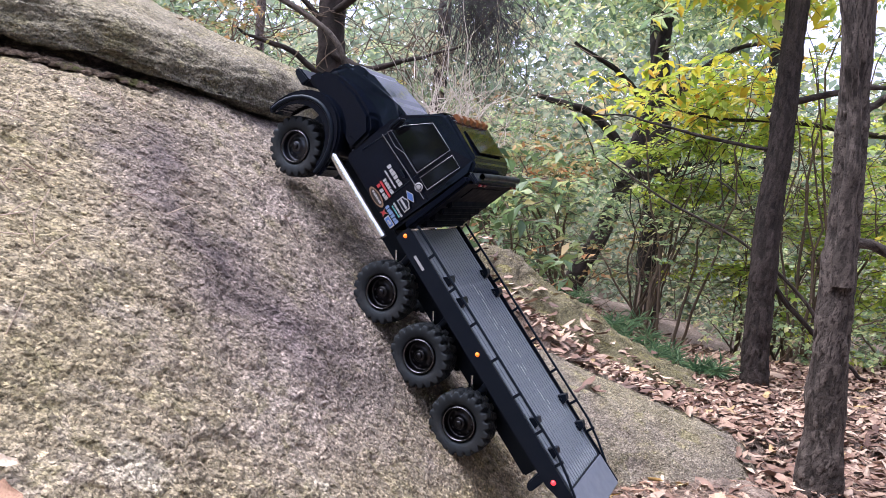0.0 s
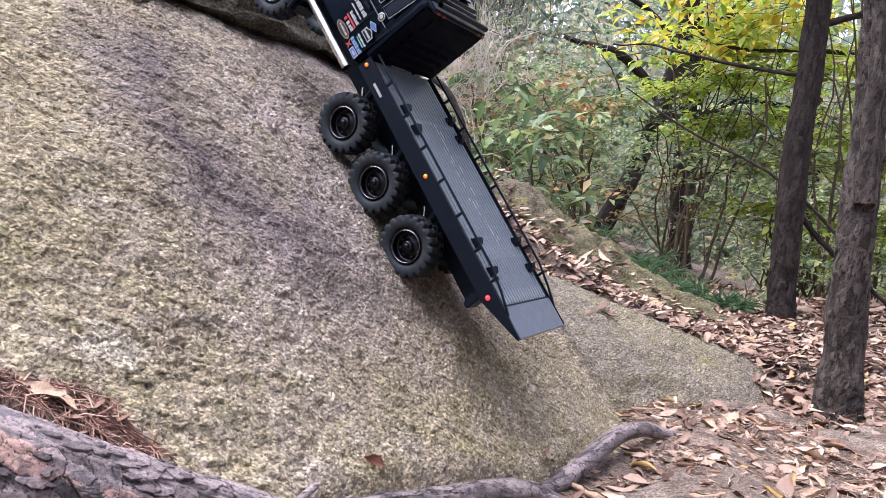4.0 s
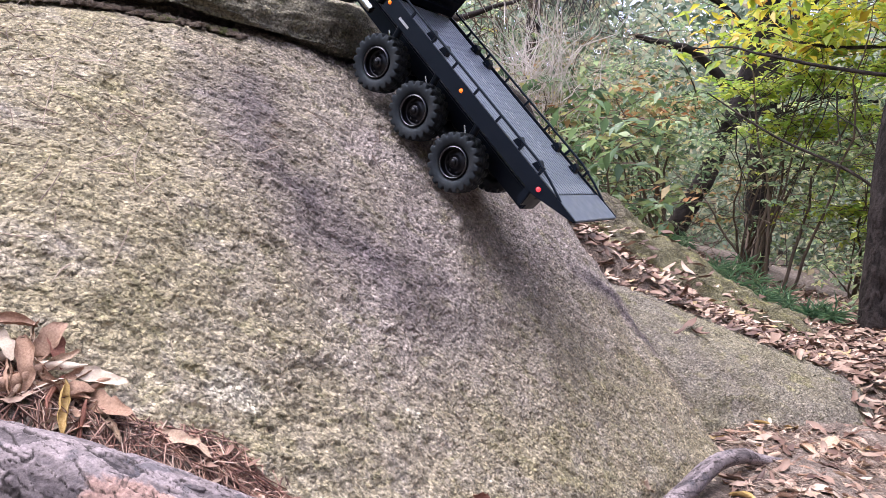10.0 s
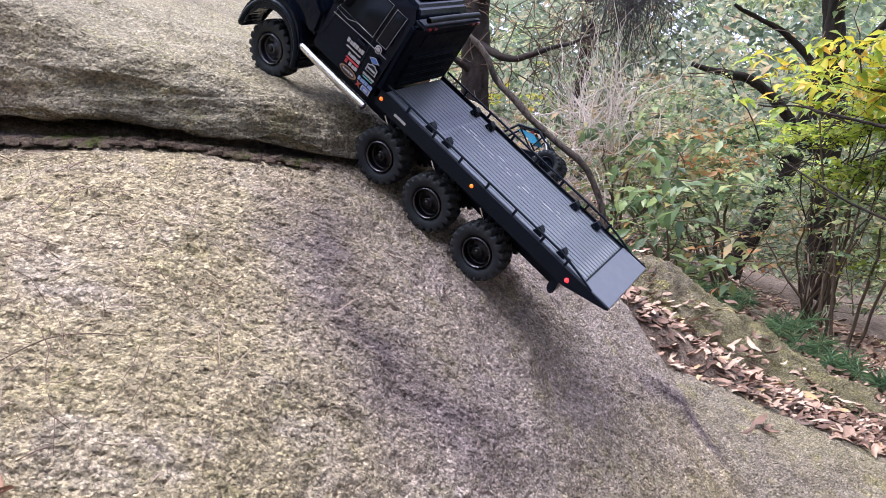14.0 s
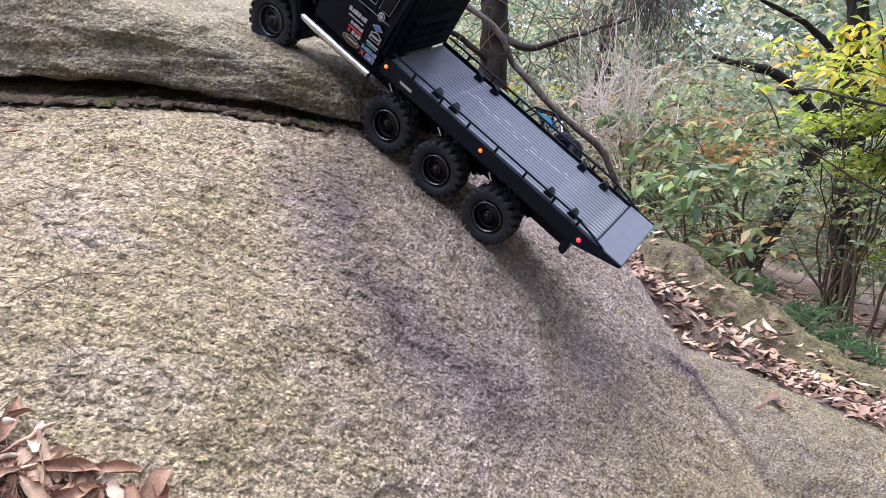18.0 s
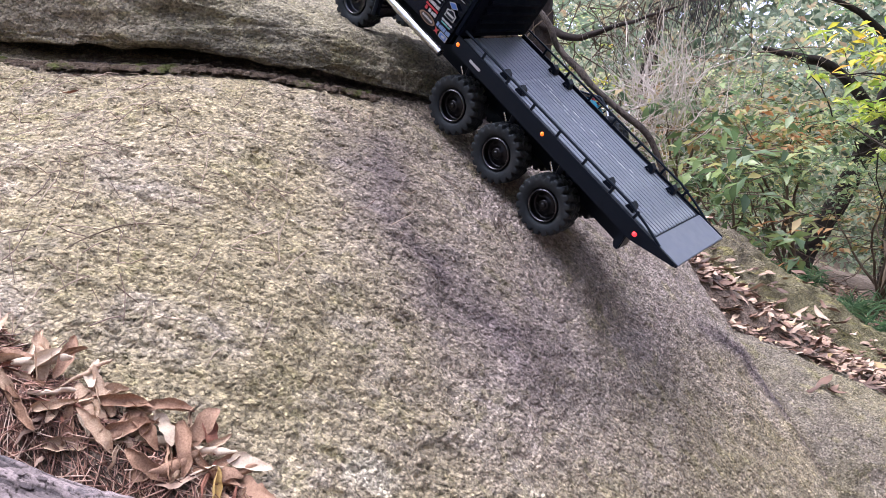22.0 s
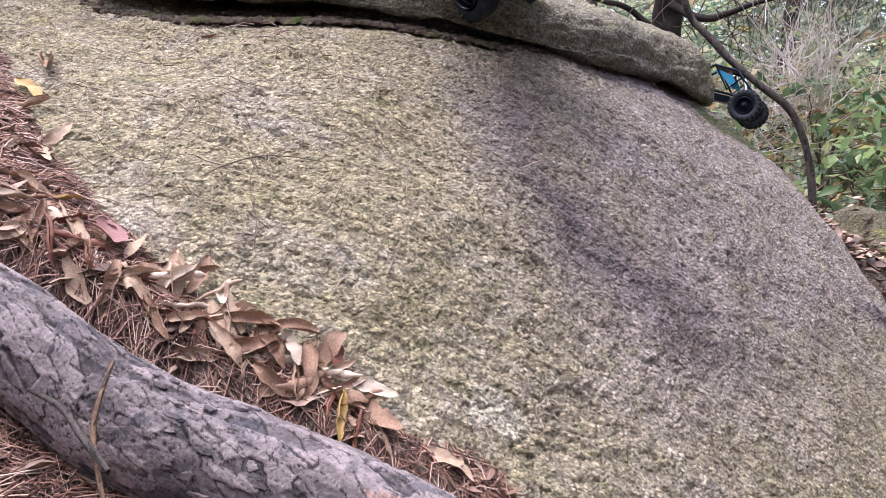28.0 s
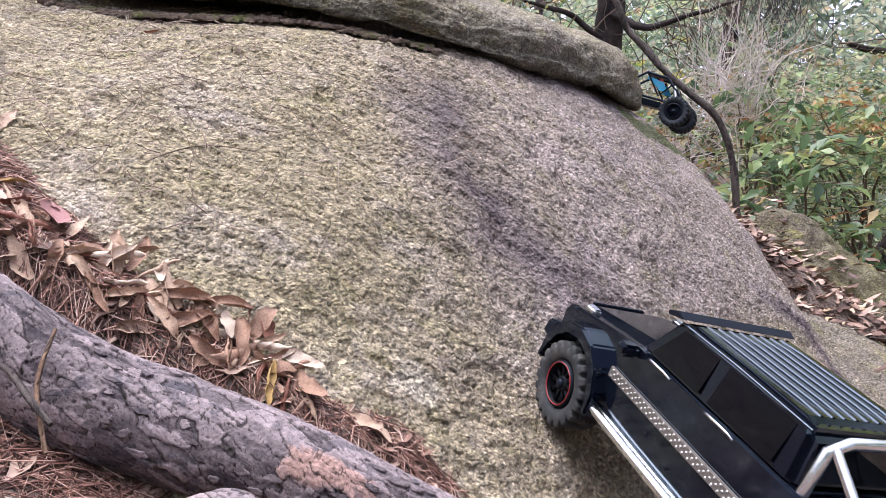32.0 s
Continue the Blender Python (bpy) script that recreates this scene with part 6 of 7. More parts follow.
STUD = stud_mesh()
wagon_wheels = []
wagon = build_wagon()


def build_buggy():
    """The parked rock buggy behind the slab. Origin between its rear wheels."""
    t = new("rock_buggy")
    tagged(t, "black tube-framed model rock buggy with blue panels parked behind the slab", "model car")
    part("belly", box(-0.02, 0.33, -0.03, 0.03, 0.005, 0.03, 0.003), SATIN, t)
    for s in (1, -1):
        part("cage_rail", rod([(-0.03, s * 0.045, 0.03), (0.03, s * 0.05, 0.085), (0.075, s * 0.05, 0.125), (0.16, s * 0.05, 0.13), (0.22, s * 0.05, 0.08), (0.29, s * 0.04, 0.06)], 0.005), SATIN, t)
        part("cage_brace", rod([(0.05, s * 0.05, 0.105), (0.09, s * 0.05, 0.05), (0.16, s * 0.05, 0.13)], 0.004), SATIN, t)
        part("lower_rail", rod([(-0.03, s * 0.045, 0.03), (0.08, s * 0.048, 0.035), (0.28, s * 0.045, 0.04)], 0.005), SATIN, t)
        part("panel", prism([(0.060, 0.070), (0.088, 0.106), (0.15, 0.116), (0.155, 0.106), (0.115, 0.090), (0.095, 0.070)], s * 0.044, s * 0.048, 0.0005), BLUE, t, "blue side panel")
        part("red_panel", prism([(0.088, 0.108), (0.10, 0.122), (0.108, 0.108)], s * 0.044, s * 0.048, 0.0005), REDRING, t)
        part("shock", rod([(0.0, s * 0.055, 0.01), (0.04, s * 0.045, 0.10)], 0.008), STEEL, t)
        for x in (0.0, 0.33):
            wheel(t, x, s, 0.085, rim=SATIN, ring=SATIN)
    part("roof_panel", box(0.08, 0.16, -0.048, 0.048, 0.128, 0.132, 0.001), SATIN, t)
    for x, z in ((0.075, 0.125), (0.16, 0.13), (0.03, 0.085), (0.22, 0.08)):
        part("cross_bar", rod([(x, -0.05, z), (x, 0.0, z), (x, 0.05, z)], 0.0045), SATIN, t)
    for x in (0.0, 0.33):
        part("axle", rod([(x, -0.08, 0), (x, 0.0, 0), (x, 0.08, 0)], 0.007), SATIN, t)
    return t


buggy = build_buggy()
buggy.matrix_world = pose(-0.175, 2.95, 0.91, 6, -17, 172)


# ---------------------------------------------------------------- fallen leaves, needles, twigs
def blade(length, width, curl, cup, twist, rng, nu=9, nv=5):
    """One dry leaf: a pointed blade with a midrib, curled along and across."""
    u = np.linspace(0, 1, nu)
    w = width * 0.5 * np.sin(np.pi * np.clip(u, 0.015, 0.99) ** 0.8) ** 0.62 * (1 + 0.06 * np.sin(23 * u + twist))
    V = []
    for k, s in enumerate(u):
        a = (s - 0.5) * curl
        x = length * (math.sin(a) / curl if abs(curl) > 1e-3 else s - 0.5)
        z = length * ((1 - math.cos(a)) / curl if abs(curl) > 1e-3 else 0)
        for t in np.linspace(-1, 1, nv):
            b = t * cup
            yy = w[k] * (math.sin(b) / cup if abs(cup) > 1e-3 else t)
            zz = w[k] * ((1 - math.cos(b)) / cup if abs(cup) > 1e-3 else 0) + 0.02 * length * (abs(t) > 0.9) * math.sin(9 * s + twist)
            tw = twist * (s - 0.5)
            V.append((x, yy * math.cos(tw) - zz * math.sin(tw), z + yy * math.sin(tw) + zz * math.cos(tw)))
    return np.array(V), grid_quads(nu, nv)


def surface_z(x, y):
    x, y = np.asarray(x, float), np.asarray(y, float)
    return np.maximum(ground_z(x, y), boulder_top(x, y))


def slope_frame(x, y):
    e = 0.02
    flat = ground_z(np.array(x), np.array(y)) > boulder_top(np.array(x), np.array(y))
    surface_z = ground_z if flat else boulder_top
    n = Vector((-(float(surface_z(np.array(x + e), np.array(y))) - float(surface_z(np.array(x - e), np.array(y)))) / (2 * e), -(float(surface_z(np.array(x), np.array(y + e))) - float(surface_z(np.array(x), np.array(y - e)))) / (2 * e), 1.0)).normalized()
    return n.to_track_quat("Z", "X").to_matrix().to_4x4()


def leaf_tone(name, color, back):
    m = material(name, 0.65)
    g = Graph(m)
    c = g.mix(g.ramp(g.noise(28.0, 4, 0.6), [(0.35, 0.0), (0.65, 1.0)]), color, back)
    c = g.mix(0.5, c, g.ramp(g.noise(300.0, 3, 0.7), [(0.3, 0.6), (0.7, 1.35)]), "MULTIPLY")
    g.color(c)
    g.bump(g.noise(120.0, 3, 0.6, 0.0, (0.3, 2.0, 1.0)), 0.5, 0.002)
    return m


TONES = [leaf_tone("tan_leaf", (0.34, 0.215, 0.148), (0.50, 0.36, 0.26)), leaf_tone("brown_leaf", (0.22, 0.118, 0.075), (0.36, 0.215, 0.145)), leaf_tone("cream_leaf", (0.50, 0.385, 0.295), (0.63, 0.51, 0.41)),
         leaf_tone("rust_leaf", (0.15, 0.045, 0.03), (0.26, 0.10, 0.06)), leaf_tone("ochre_leaf", (0.40, 0.25, 0.08), (0.50, 0.34, 0.14)), leaf_tone("wine_leaf", (0.24, 0.10, 0.10), (0.32, 0.16, 0.15))]
TONE_WORDS = ["curled tan", "curled brown", "pale cream", "dark rust-coloured", "ochre", "dull wine-red"]
leaf_rng = np.random.default_rng(17)
LEAF_SHAPES = []
for k in range(14):
    v, q = blade(1.0, leaf_rng.uniform(0.26, 0.38), leaf_rng.uniform(-0.7, 0.6), leaf_rng.choice([0.5, 0.9, 1.5, 2.2, 2.6, 3.0]) * leaf_rng.choice([-1, 1, 1]), leaf_rng.normal(0, 0.9), leaf_rng, 17, 9)
    v += 0.04 * np.column_stack([fbm(v * 4.0 + 9 * k, 2, 5 + i) for i in range(3)])
    v[:, 2] -= v[:, 2].min()
    LEAF_SHAPES.append((v, q))
LEAF_MESHES = {}
FLAT_SHAPES = []
for k in range(7):
    v, q = blade(1.0, leaf_rng.uniform(0.30, 0.40), leaf_rng.uniform(-0.5, 0.5), leaf_rng.choice([0.6, 1.4, 2.2, 2.8]), leaf_rng.normal(0, 0.7), leaf_rng, 17, 9)
    v += 0.035 * np.column_stack([fbm(v * 4.5 + 7 * k, 3, 25 + i) for i in range(3)])
    v[:, 2] -= v[:, 2].min()
    LEAF_SHAPES.append((v, q))
    FLAT_SHAPES.append(len(LEAF_SHAPES) - 1)


v, q = blade(1.0, 0.62, 0.25, 0.5, 0.2, leaf_rng, 17, 9)
LEAF_SHAPES.append((v + 0.02 * np.column_stack([fbm(v * 5.0, 2, 65 + i) for i in range(3)]) - np.array([0, 0, v[:, 2].min()]), q))


def fallen_leaf(x, y, size, tone, shape, yaw, lift=0.0, tilt=(0, 0), where="on the needle bed by the root"):
    key = (shape, tone)
    if key not in LEAF_MESHES:
        v, q = LEAF_SHAPES[shape]
        LEAF_MESHES[key] = shade(quick_mesh("dry_leaf", v, q))
        LEAF_MESHES[key].materials.append(TONES[tone])
    ob = new("dry_leaf", LEAF_MESHES[key])
    ob.matrix_world = Matrix.Translation((x, y, float(surface_z(x, y)) + lift)) @ slope_frame(x, y) @ pose(0, 0, 0, tilt[0], tilt[1], yaw) @ Matrix.Diagonal((size, size, size, 1))
    return tagged(ob, TONE_WORDS[tone] + " dry leaf " + where, "leaf", "fallen leaves")


# x, y, length, tone, turn
BANK_HIGH = [(-1.082, 0.83, 0.12, 1, 26), (-1.043, 0.768, 0.073, 4, 49), (-1.006, 0.738, 0.085, 0, 88), (-0.798, 0.619, 0.048, 4, 63), (-0.748, 0.63, 0.052, 5, 63), (-0.764, 0.563, 0.062, 1, -18), (-0.7, 0.554, 0.06, 0, 24), (-0.665, 0.593, 0.063, 0, 85), (-0.696, 0.634, 0.052, 0, -19), (-0.651, 0.644, 0.042, 0, 25), (-0.622, 0.646, 0.06, 1, -20), (-0.608, 0.609, 0.053, 2, 69), (-0.636, 0.605, 0.04, 0, 23), (-0.59, 0.649, 0.042, 2, -12), (-0.575, 0.633, 0.05, 0, 4), (-0.676, 0.595, 0.04, 2, 26)]
BANK_LOW = [(-0.538, 0.624, 0.051, 1, -22), (-0.508, 0.653, 0.05, 2, 13), (-0.49, 0.631, 0.053, 1, -15), (-0.482, 0.652, 0.035, 0, 28), (-0.463, 0.643, 0.05, 2, 93), (-0.44, 0.638, 0.055, 4, -9), (-0.418, 0.665, 0.07, 1, 26), (-0.403, 0.649, 0.045, 0, 14), (-0.344, 0.682, 0.061, 0, 10), (-0.703, 0.572, 0.045, 3, 7), (-0.568, 0.604, 0.035, 2, 12), (-0.594, 0.601, 0.047, 3, 62), (-0.621, 0.58, 0.061, 1, 30), (-0.901, 0.672, 0.07, 0, -29), (-0.913, 0.645, 0.057, 2, 115), (-0.909, 0.71, 0.056, 0, -20)]
FOOT_LEAVES = [(0.529, 1.322, 0.1, 2, 39), (0.184, 1.274, 0.08, 0, 60), (0.254, 1.263, 0.11, 0, -46), (0.3, 1.246, 0.075, 2, -87), (0.45, 1.24, 0.09, 0, 10), (0.592, 1.286, 0.07, 4, -51), (0.667, 1.78, 0.11, 0, 40), (0.708, 1.666, 0.1, 0, 38), (-0.07, 0.933, 0.05, 3, 56), (-0.096, 0.866, 0.04, 1, -70), (-0.066, 0.889, 0.05, 2, -77), (-0.024, 0.928, 0.045, 4, 25), (0.459, 1.396, 0.072, 1, -72), (0.778, 1.584, 0.09, 0, -76)]


def leaf_bank():
    """The bank of curled leaves on the shelf above the thick root."""
    for k in range(125):
        s = leaf_rng.uniform(0, 1) ** 0.85
        x = -1.02 + 0.60 * s
        y0 = float(root_line(x)) + 0.035
        y1 = y0 + 0.10 - 0.05 * s
        y = leaf_rng.uniform(y0, y1)
        fallen_leaf(x, y, leaf_rng.uniform(0.042, 0.070), int(leaf_rng.choice([0, 0, 0, 1, 1, 1, 2, 3])), int(leaf_rng.integers(0, 14)), leaf_rng.uniform(0, 360), leaf_rng.uniform(-0.002, 0.012),
                    (leaf_rng.normal(0, 9), leaf_rng.normal(0, 7)))
    for rows, where in ((BANK_LOW, "on the needle bed by the root"), (BANK_HIGH, "on the needle bed by the root"), (FOOT_LEAVES, "on reddish soil at the boulder's foot")):
        for k, (x, y, size, tone, yaw) in enumerate(rows):
            fallen_leaf(x, y, size, tone, FLAT_SHAPES[k % len(FLAT_SHAPES)], yaw, 0.010, (leaf_rng.normal(0, 10), leaf_rng.normal(0, 8)), where)
    fallen_leaf(-0.722, 0.618, 0.062, 5, len(LEAF_SHAPES) - 1, -35, 0.022, (10, 5))
    for k in range(26):
        x = leaf_rng.uniform(-0.75, -0.1)
        y = float(root_line(x)) - leaf_rng.uniform(0.08, 0.26)
        fallen_leaf(x, y, leaf_rng.uniform(0.03, 0.06), int(leaf_rng.choice([0, 1, 1, 3, 2])), int(leaf_rng.integers(0, 14)), leaf_rng.uniform(0, 360), 0.004, (leaf_rng.normal(0, 12), leaf_rng.normal(0, 12)),
                    "lying on needles before the root")
    for k in range(250):
        x = leaf_rng.uniform(0.22, 1.5)
        y = leaf_rng.uniform(1.15, 2.2) + 0.25 * (x - 0.3)
        if boulder_top(x, y) > ground_z(x, y) or slope_top(x, y) > ground_z(x, y) + 0.004:
            continue
        fallen_leaf(x, y, leaf_rng.uniform(0.045, 0.085), int(leaf_rng.choice([0, 0, 1, 1, 2, 4])), int(leaf_rng.integers(0, 14)), leaf_rng.uniform(0, 360), 0.004, (leaf_rng.normal(0, 10), leaf_rng.normal(0, 10)),
                    "on reddish soil at the boulder's foot")



def slope_top(x, y):
    """The ground, or the back of the low rock and the mossy rock where they stand above it."""
    z = ground_z(x, y)
    for (ax, ay), (bx, by), za, zb, front, back in (((0.12, 2.18), (0.86, 2.24), 0.355, 0.03, (0.75, 2.2), 2.5), ((0.22, 2.86), (0.98, 2.90), 0.55, 0.03, (2.0, 1.6), 1.2)):
        t = (x - ax) / (bx - ax)
        v = y - ay - (by - ay) * t
        rock = za + (zb - za) * t - np.where(v < 0, front[0] + (front[1] - front[0]) * np.clip(t, 0, 1), back) * v * v
        z = np.where((t > -0.1) & (t < 1.05) & (np.abs(v) < 0.45), np.maximum(z, rock), z)
    return z


def litter(name, xs, ys, count, size, mat, label, seed, height=0.03, test=None):
    """Leaves past counting, joined: curled blades that lie about on the ground."""
    rng = np.random.default_rng(seed)
    x, y = rng.uniform(*xs, count), rng.uniform(*ys, count)
    if test:
        keep = test(x, y, rng)
        x, y = x[keep], y[keep]
    z = slope_top(x, y)
    pieces = []
    for k in range(len(x)):
        v, q = LEAF_LOW[int(rng.integers(0, len(LEAF_LOW)))]
        e = Euler((rng.normal(0, 0.18), rng.normal(0.12, 0.16), rng.uniform(0, 6.3))).to_matrix()
        pieces.append((v @ np.array(e).T * size * rng.uniform(0.6, 1.3) + np.array([x[k], y[k], z[k] + rng.uniform(0.005, height)]), q))
    V, Q = gather(pieces)
    return thing(name, shade(quick_mesh(name, V, Q)), mat, label, "leaves", kind="stuff")


leaf_bank()
LEAF_LOW = []
for k in range(14):
    v, q = blade(1.0, leaf_rng.uniform(0.30, 0.46), leaf_rng.uniform(-0.8, 0.8), leaf_rng.uniform(0.4, 1.8) * leaf_rng.choice([-1, 1]), leaf_rng.normal(0, 0.5), leaf_rng, 6, 3)
    v += 0.07 * np.column_stack([fbm(v * 4.0 + 5 * k, 2, 45 + i) for i in range(3)])
    LEAF_LOW.append((v, q))


def slope_strip(x, y, rng):
    """Thick along the gully between the two low rocks and by the trees, thin elsewhere."""
    crest = 2.36 + 0.15 * (x - 0.2)
    d = np.exp(-((y - crest) / 0.24) ** 2) + 0.7 * smooth(0.75, 1.0, x) * smooth(1.7, 2.0, y) + 0.10 + 0.25 * smooth(2.9, 3.2, y)
    bare = (x < 0.98) & (x > 0.2) & (np.abs(y - 2.90) < 0.19) | (x < 0.84) & (y < 2.20)
    return rng.uniform(0, 1, len(x)) < np.where(bare, np.where(y < 2.3, 0.003, 0.008), d)


litter("leaf_litter", (0.0, 2.3), (1.8, 3.9), 10500, 0.056, LITTER, "thick drift of dry brown leaves on the slope", 51, 0.03, slope_strip)
litter("leaf_litter", (0.22, 1.7), (0.9, 2.1), 1700, 0.055, LITTER, "scattered dry leaves on reddish soil", 52, 0.012, lambda x, y, r: (slope_top(x, y) < ground_z(x, y) + 0.01) | (r.uniform(0, 1, len(x)) < 0.004))
litter("leaf_litter", (0.05, 1.5), (0.75, 2.0), 4500, 0.016, LITTER, "crumbled bits of leaf on reddish soil", 56, 0.006, lambda x, y, r: slope_top(x, y) < ground_z(x, y) + 0.01)
litter("leaf_litter", (0.0, 6.0), (3.2, 9.0), 6500, 0.085, LITTER, "brown leaf litter under the trees", 53, 0.05)
litter("leaf_litter", (-3.5, -0.6), (2.6, 5.0), 900, 0.10, LITTER, "brown leaves along the top of the slab", 54, 0.06)
litter("leaf_litter", (-1.2, -0.2), (0.30, 0.80), 520, 0.035, LITTER, "small broken leaves among the needles", 55, 0.012, lambda x, y, r: ground_z(x, y) > boulder_top(x, y) - 0.02)


def needles(name, count, xs, ys, length, mat, label, seed, on, test=None, lift=0.007):
    """Pine needles: thin three-sided straws that lie on a surface."""
    rng = np.random.default_rng(seed)
    x, y = rng.uniform(*xs, count), rng.uniform(*ys, count)
    if test:
        keep = test(x, y)
        x, y = x[keep], y[keep]
    n = len(x)
    a = rng.uniform(0, 2 * np.pi, n)
    L = length * rng.uniform(0.5, 1.3, n) / 2
    rows = []
    for s in (-1, 0, 1):
        px, py = x + s * L * np.cos(a), y + s * L * np.sin(a)
        if s == 0:
            px, py = px + rng.normal(0, 0.12, n) * L, py + rng.normal(0, 0.12, n) * L
        rows.append(np.column_stack([px, py, on(px, py) + lift * rng.uniform(0.4, 2.2, n)]))
    w = 0.0008
    ring = [np.array([0, 0, w]), np.array([w, 0, -w * 0.5]), np.array([-w, 0.3 * w, -w * 0.5])]
    V = np.stack([r + o for r in rows for o in ring], 1).reshape(-1, 3)
    k = np.arange(n)[:, None] * 9
    Q = np.concatenate([k + np.array([[b + i, b + (i + 1) % 3, b + 3 + (i + 1) % 3, b + 3 + i]]) for b in (0, 3) for i in range(3)], 0)
    return thing(name, quick_mesh(name, V, Q), mat, label, "needles", kind="stuff")


def on_boulder(x, y):
    return boulder_top(x, y)


needles("pine_needles", 26000, (-1.3, 0.1), (0.25, 0.95), 0.07, NEEDLE, "thick bed of reddish fallen pine needles", 61, ground_z, lambda x, y: ground_z(x, y) > on_boulder(x, y) - 0.03)
needles("pine_needles", 9000, (-0.1, 1.6), (0.9, 2.0), 0.055, STRAW, "reddish needles scattered over the soil", 62, ground_z)
needles("boulder_needles", 1500, (-1.25, 0.1), (0.6, 1.6), 0.045, STRAW, "pale pine needles scattered over the boulder", 63, on_boulder, lambda x, y: (lattice((x * 1e4).astype(np.int64), (y * 1e4).astype(np.int64), 0, 5) < 0.10 + 0.9 * smooth(-0.4, -0.8, x)) & (on_boulder(x, y) > ground_z(x, y)) & (on_boulder(x, y) > 0.55) & (y < np.interp(x, (-1.75, -1.45, -1.2, -1.0, -0.85, -0.72, -0.62, -0.52, 0.2), (1.0, 0.98, 1.01, 1.06, 1.11, 1.17, 1.215, 1.30, 1.6)) - 0.03))


def lay(points, on, lift):
    return [(x, y, float(on(np.array(x), np.array(y))) + lift, r) for x, y, r in points]


bark_tube("fallen_twig", lay([(-0.700, 0.735, 0.0005), (-0.688, 0.761, 0.0009), (-0.663, 0.797, 0.0009), (-0.63, 0.823, 0.0008), (-0.593, 0.845, 0.0005)], on_boulder, 0.007), 8, TWIG,
          "thin curved dry twig lying on the boulder", "twig", 0.0001, 0.006, 0.01)
bark_tube("broken_stick", [(-0.562, 0.475, 0.532, 0.0014), (-0.543, 0.445, 0.513, 0.0020), (-0.535, 0.430, 0.491, 0.0022), (-0.522, 0.420, 0.469, 0.0020), (-0.505, 0.410, 0.444, 0.0018)], 10, STICKBARK, "thin brown stick leaning on the root", "stick", 0.0003, 0.004, 0.01)
bark_tube("broken_stick", [(-0.624, 0.440, 0.511, 0.0018), (-0.570, 0.430, 0.504, 0.0026), (-0.533, 0.420, 0.485, 0.0030), (-0.501, 0.413, 0.468, 0.0022)], 10, GREYBARK, "thin grey stick on the needle bed", "stick", 0.0003, 0.004, 0.01)
bark_tube("broken_stick", [(-0.145, 0.70, 0.24, 0.005), (-0.125, 0.735, 0.262, 0.005), (-0.105, 0.76, 0.275, 0.004)], 10, ROOTBARK, "short broken stick lying across the roots", "stick", 0.0004, 0.004, 0.01)
chip_v, chip_q = blade(0.045, 0.02, 0.4, 0.8, 0.3, leaf_rng)
chip = thing("bark_chip", shade(quick_mesh("bark_chip", chip_v, chip_q)), TONES[3], "small dark flake of bark lying on the boulder", "bark")
chip.matrix_world = Matrix.Translation((-0.86, 0.944, 0.906)) @ pose(0, 0, 0, 10, 0, -20)


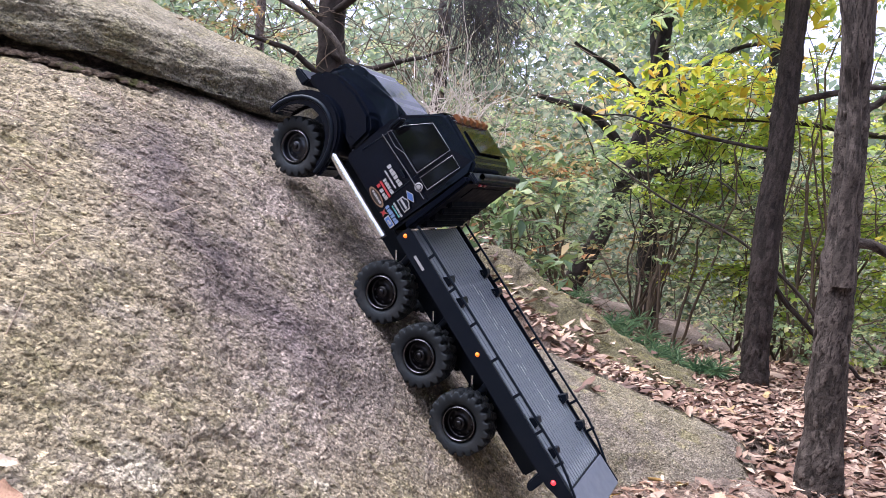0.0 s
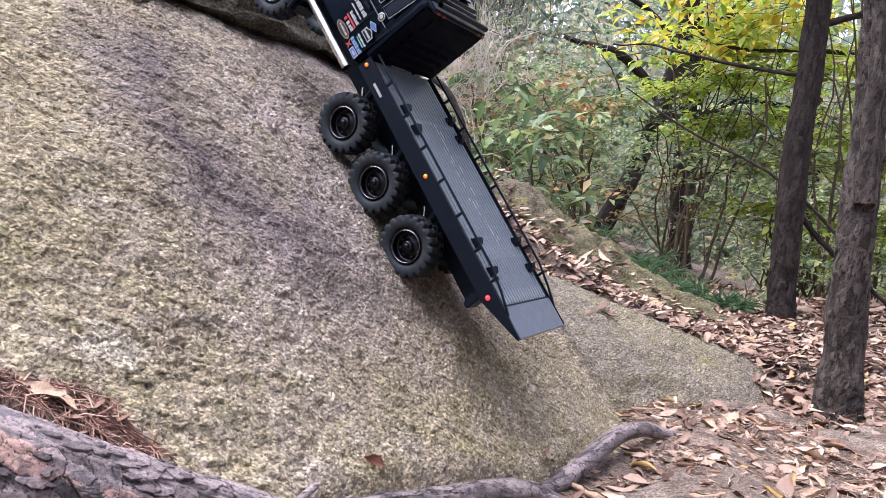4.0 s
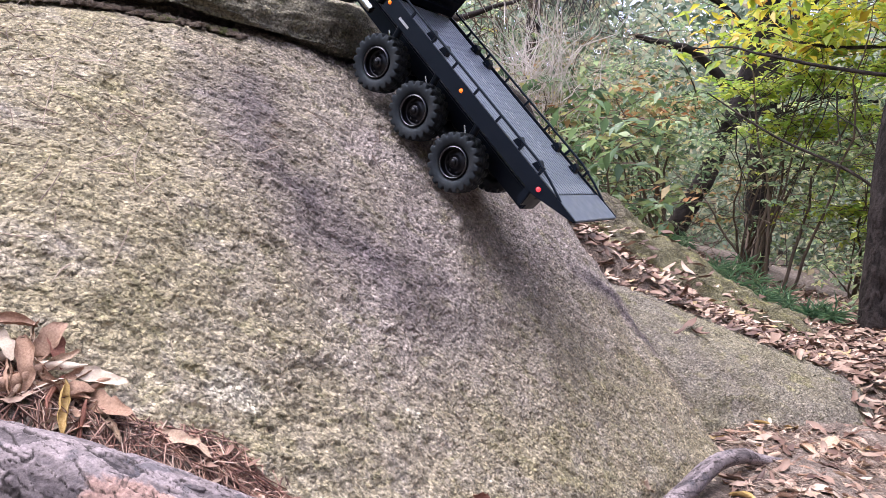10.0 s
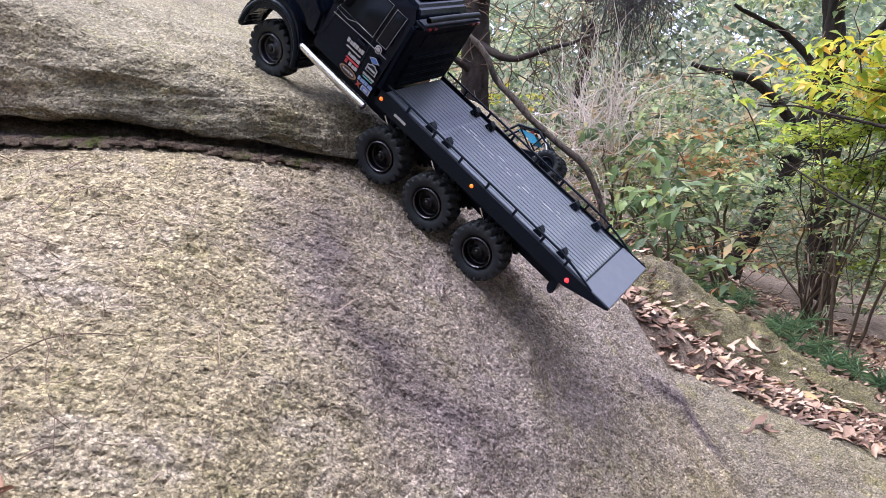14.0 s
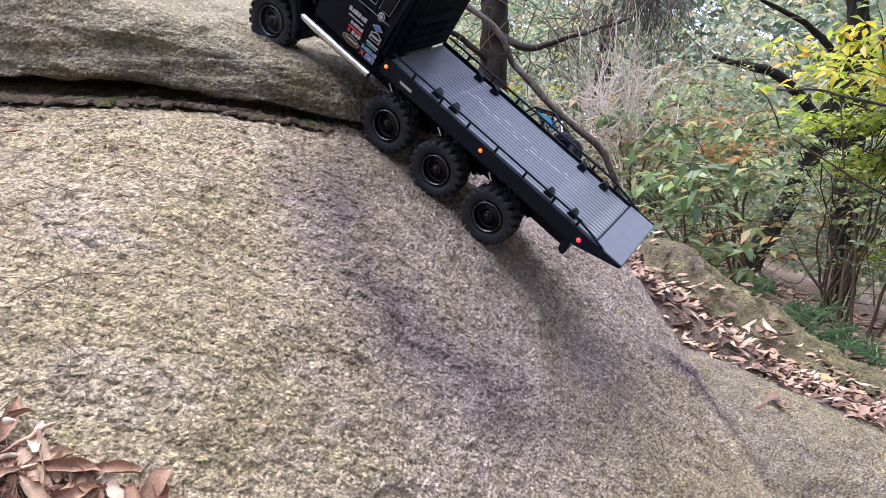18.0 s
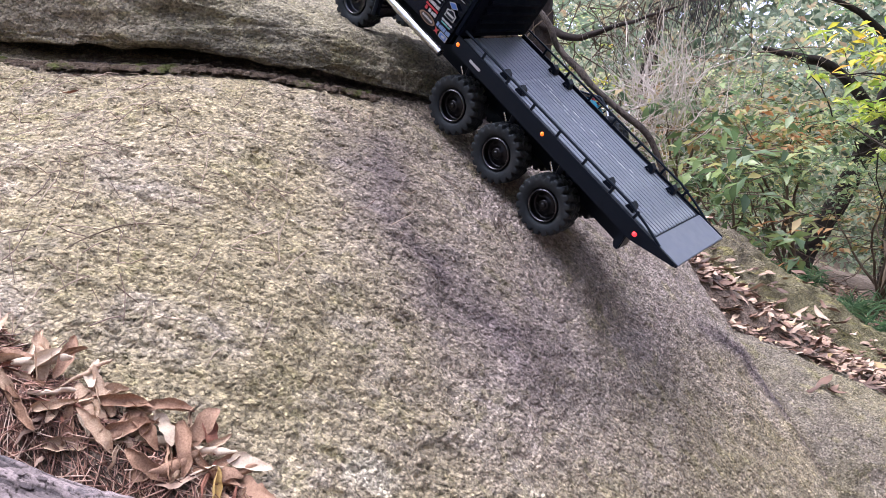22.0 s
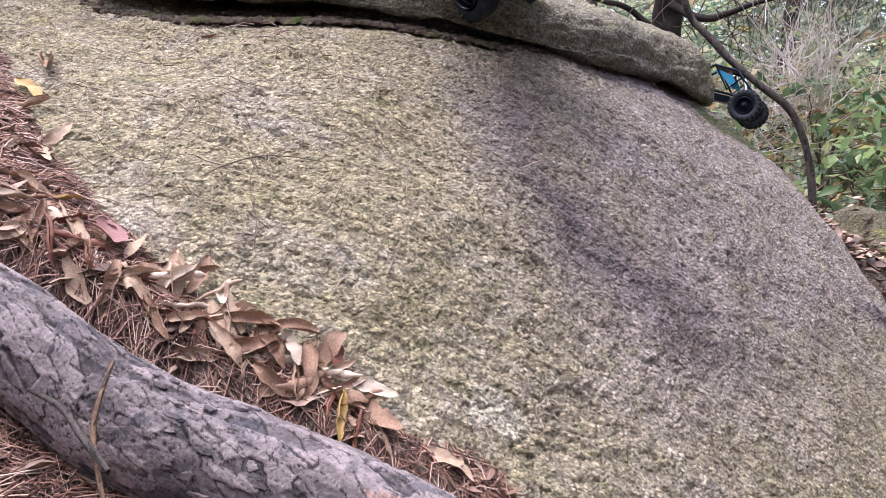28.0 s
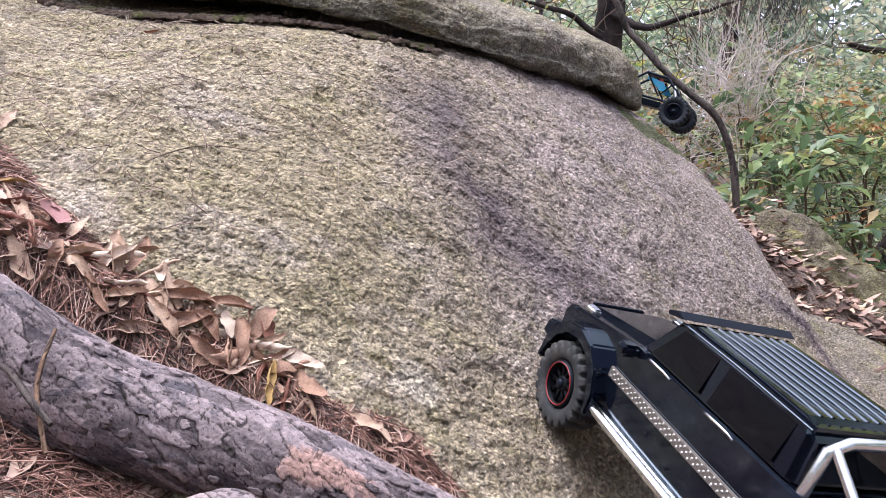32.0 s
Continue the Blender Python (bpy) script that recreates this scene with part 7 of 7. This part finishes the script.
# ---------------------------------------------------------------- what moves
HAULER = [
    (0.0, 0.0667, 1.3105, 0.3411, 0.1, -55.4, 155.0),
    (1.0, 0.0664, 1.3165, 0.34, 2.7, -54.6, 152.4),
    (2.0, 0.0472, 1.3257, 0.3681, 4.8, -55.4, 150.7),
    (3.0, 0.0177, 1.3522, 0.4146, 9.1, -56.0, 146.5),
    (3.5, 0.0004, 1.3627, 0.442, 8.3, -57.0, 147.1),
    (5.5, -0.0343, 1.3886, 0.5086, 12.0, -57.7, 141.5),
    (6.0, -0.0379, 1.3948, 0.5143, 13.1, -57.6, 140.6),
    (7.0, -0.0458, 1.3881, 0.5318, 14.0, -57.0, 139.9),
    (8.0, -0.061, 1.4023, 0.5687, 12.8, -56.0, 142.3),
    (9.0, -0.0808, 1.4297, 0.6172, 8.2, -53.4, 146.8),
    (10.0, -0.1025, 1.4453, 0.6691, 4.1, -49.2, 152.6),
    (11.0, -0.1356, 1.4849, 0.7145, -1.6, -46.3, 158.5),
    (12.0, -0.1545, 1.4889, 0.7413, -9.0, -46.1, 166.4),
    (13.0, -0.1721, 1.4661, 0.7535, -11.9, -45.0, 167.1),
    (14.0, -0.1936, 1.449, 0.7709, -17.0, -44.0, 170.4),
    (14.5, -0.2119, 1.4443, 0.7862, -16.8, -46.1, 172.3),
    (16.5, -0.2171, 1.448, 0.7946, -22.8, -41.2, 176.7),
    (17.0, -0.208, 1.4444, 0.7857, -22.1, -41.7, 175.9),
    (18.0, -0.1965, 1.4453, 0.772, -21.0, -42.4, 175.5),
    (19.0, -0.1751, 1.4375, 0.7414, -16.3, -44.1, 173.7),
    (20.0, -0.1565, 1.4311, 0.7154, -14.6, -45.7, 171.7),
    (21.0, -0.1389, 1.422, 0.6918, -14.0, -47.3, 170.8),
    (22.0, -0.1642, 1.4051, 0.7238, -11.5, -45.9, 164.5),
    (23.0, -0.2139, 1.3969, 0.7805, -13.0, -41.8, 162.9),
    (24.0, -0.2498, 1.3851, 0.8173, -21.9, -38.7, 171.6),
    (24.5, -0.2664, 1.3701, 0.8344, -23.2, -39.4, 170.3),
    (26.5, -0.3723, 1.3523, 0.9317, -30.9, -34.3, 169.8),
    (27.5, -0.4536, 1.3412, 0.9951, -35.7, -32.5, 173.0),
    (28.0, -0.530, 1.342, 1.055, -35.0, -32.0, 172.0),
    (28.6, -0.660, 1.360, 1.150, -30.0, -29.0, 170.0),
    (30.0, -0.980, 1.450, 1.340, -25.0, -26.0, 166.0),
    (32.0, -1.300, 1.600, 1.500, -25.0, -26.0, 166.0),
]
WAGON = [
    (0.0, 1.25, 0.10, 0.03, 0, 0, 120), (29.0, 1.25, 0.10, 0.03, 0, 0, 120), (29.8, 0.62, 0.36, 0.06, 0, -3, 130), (30.4, 0.17, 0.74, 0.19, 5, -8, 134),
    (31.0, -0.0333, 0.93, 0.2733, 2.9, -13.5, 137.1), (31.5, -0.0794, 0.904, 0.3218, 8.0, -9.7, 132.5), (32.0, -0.1025, 0.9627, 0.4012, 13.0, -18.0, 129.5),
]


def wheel_rows(rows, turn, dt=0.1):
    """Times and turned angles for a wheel that rolls along the rows' path."""
    ts = np.array([r[0] for r in rows])
    P = np.array([r[1:4] for r in rows])
    out, angle, last = [(0.0, 0.0)], 0.0, P[0]
    for t in np.arange(dt, ts[-1] + dt / 2, dt):
        p = np.array([np.interp(t, ts, P[:, k]) for k in range(3)])
        k = min(len(rows) - 1, int(np.searchsorted(ts, t)))
        ahead = pose(0, 0, 0, *rows[k][4:]).to_3x3() @ Vector((1, 0, 0))
        step = (p - last) @ np.array(ahead)
        angle += step / (0.0575 * K)
        last = p
        out.append((round(float(t), 3), angle))
    return out


def keep_apart(pairs, limit=1.2):
    """Fewer rows: only where the wheel has turned enough, and the last."""
    kept = [pairs[0]]
    for a, b in zip(pairs[1:], pairs[2:] + [None]):
        if b is None or abs(b[1] - kept[-1][1]) > limit * 0.5 or a[0] - kept[-1][0] >= 1.0:
            kept.append(a)
    return kept


def roll(wheel_list, rows):
    turns = keep_apart(wheel_rows(rows, 1))
    for w in wheel_list:
        p = w.location.copy()
        walk(w, [(t, Matrix.Translation(p) @ Matrix.Rotation(a, 4, "Y")) for t, a in turns])


def motions():
    walk(hauler, [(t, pose(*p)) for t, *p in HAULER])
    walk(wagon, [(t, pose(*p)) for t, *p in WAGON])
    roll(hauler_wheels, HAULER)
    roll(wagon_wheels, WAGON)


motions()
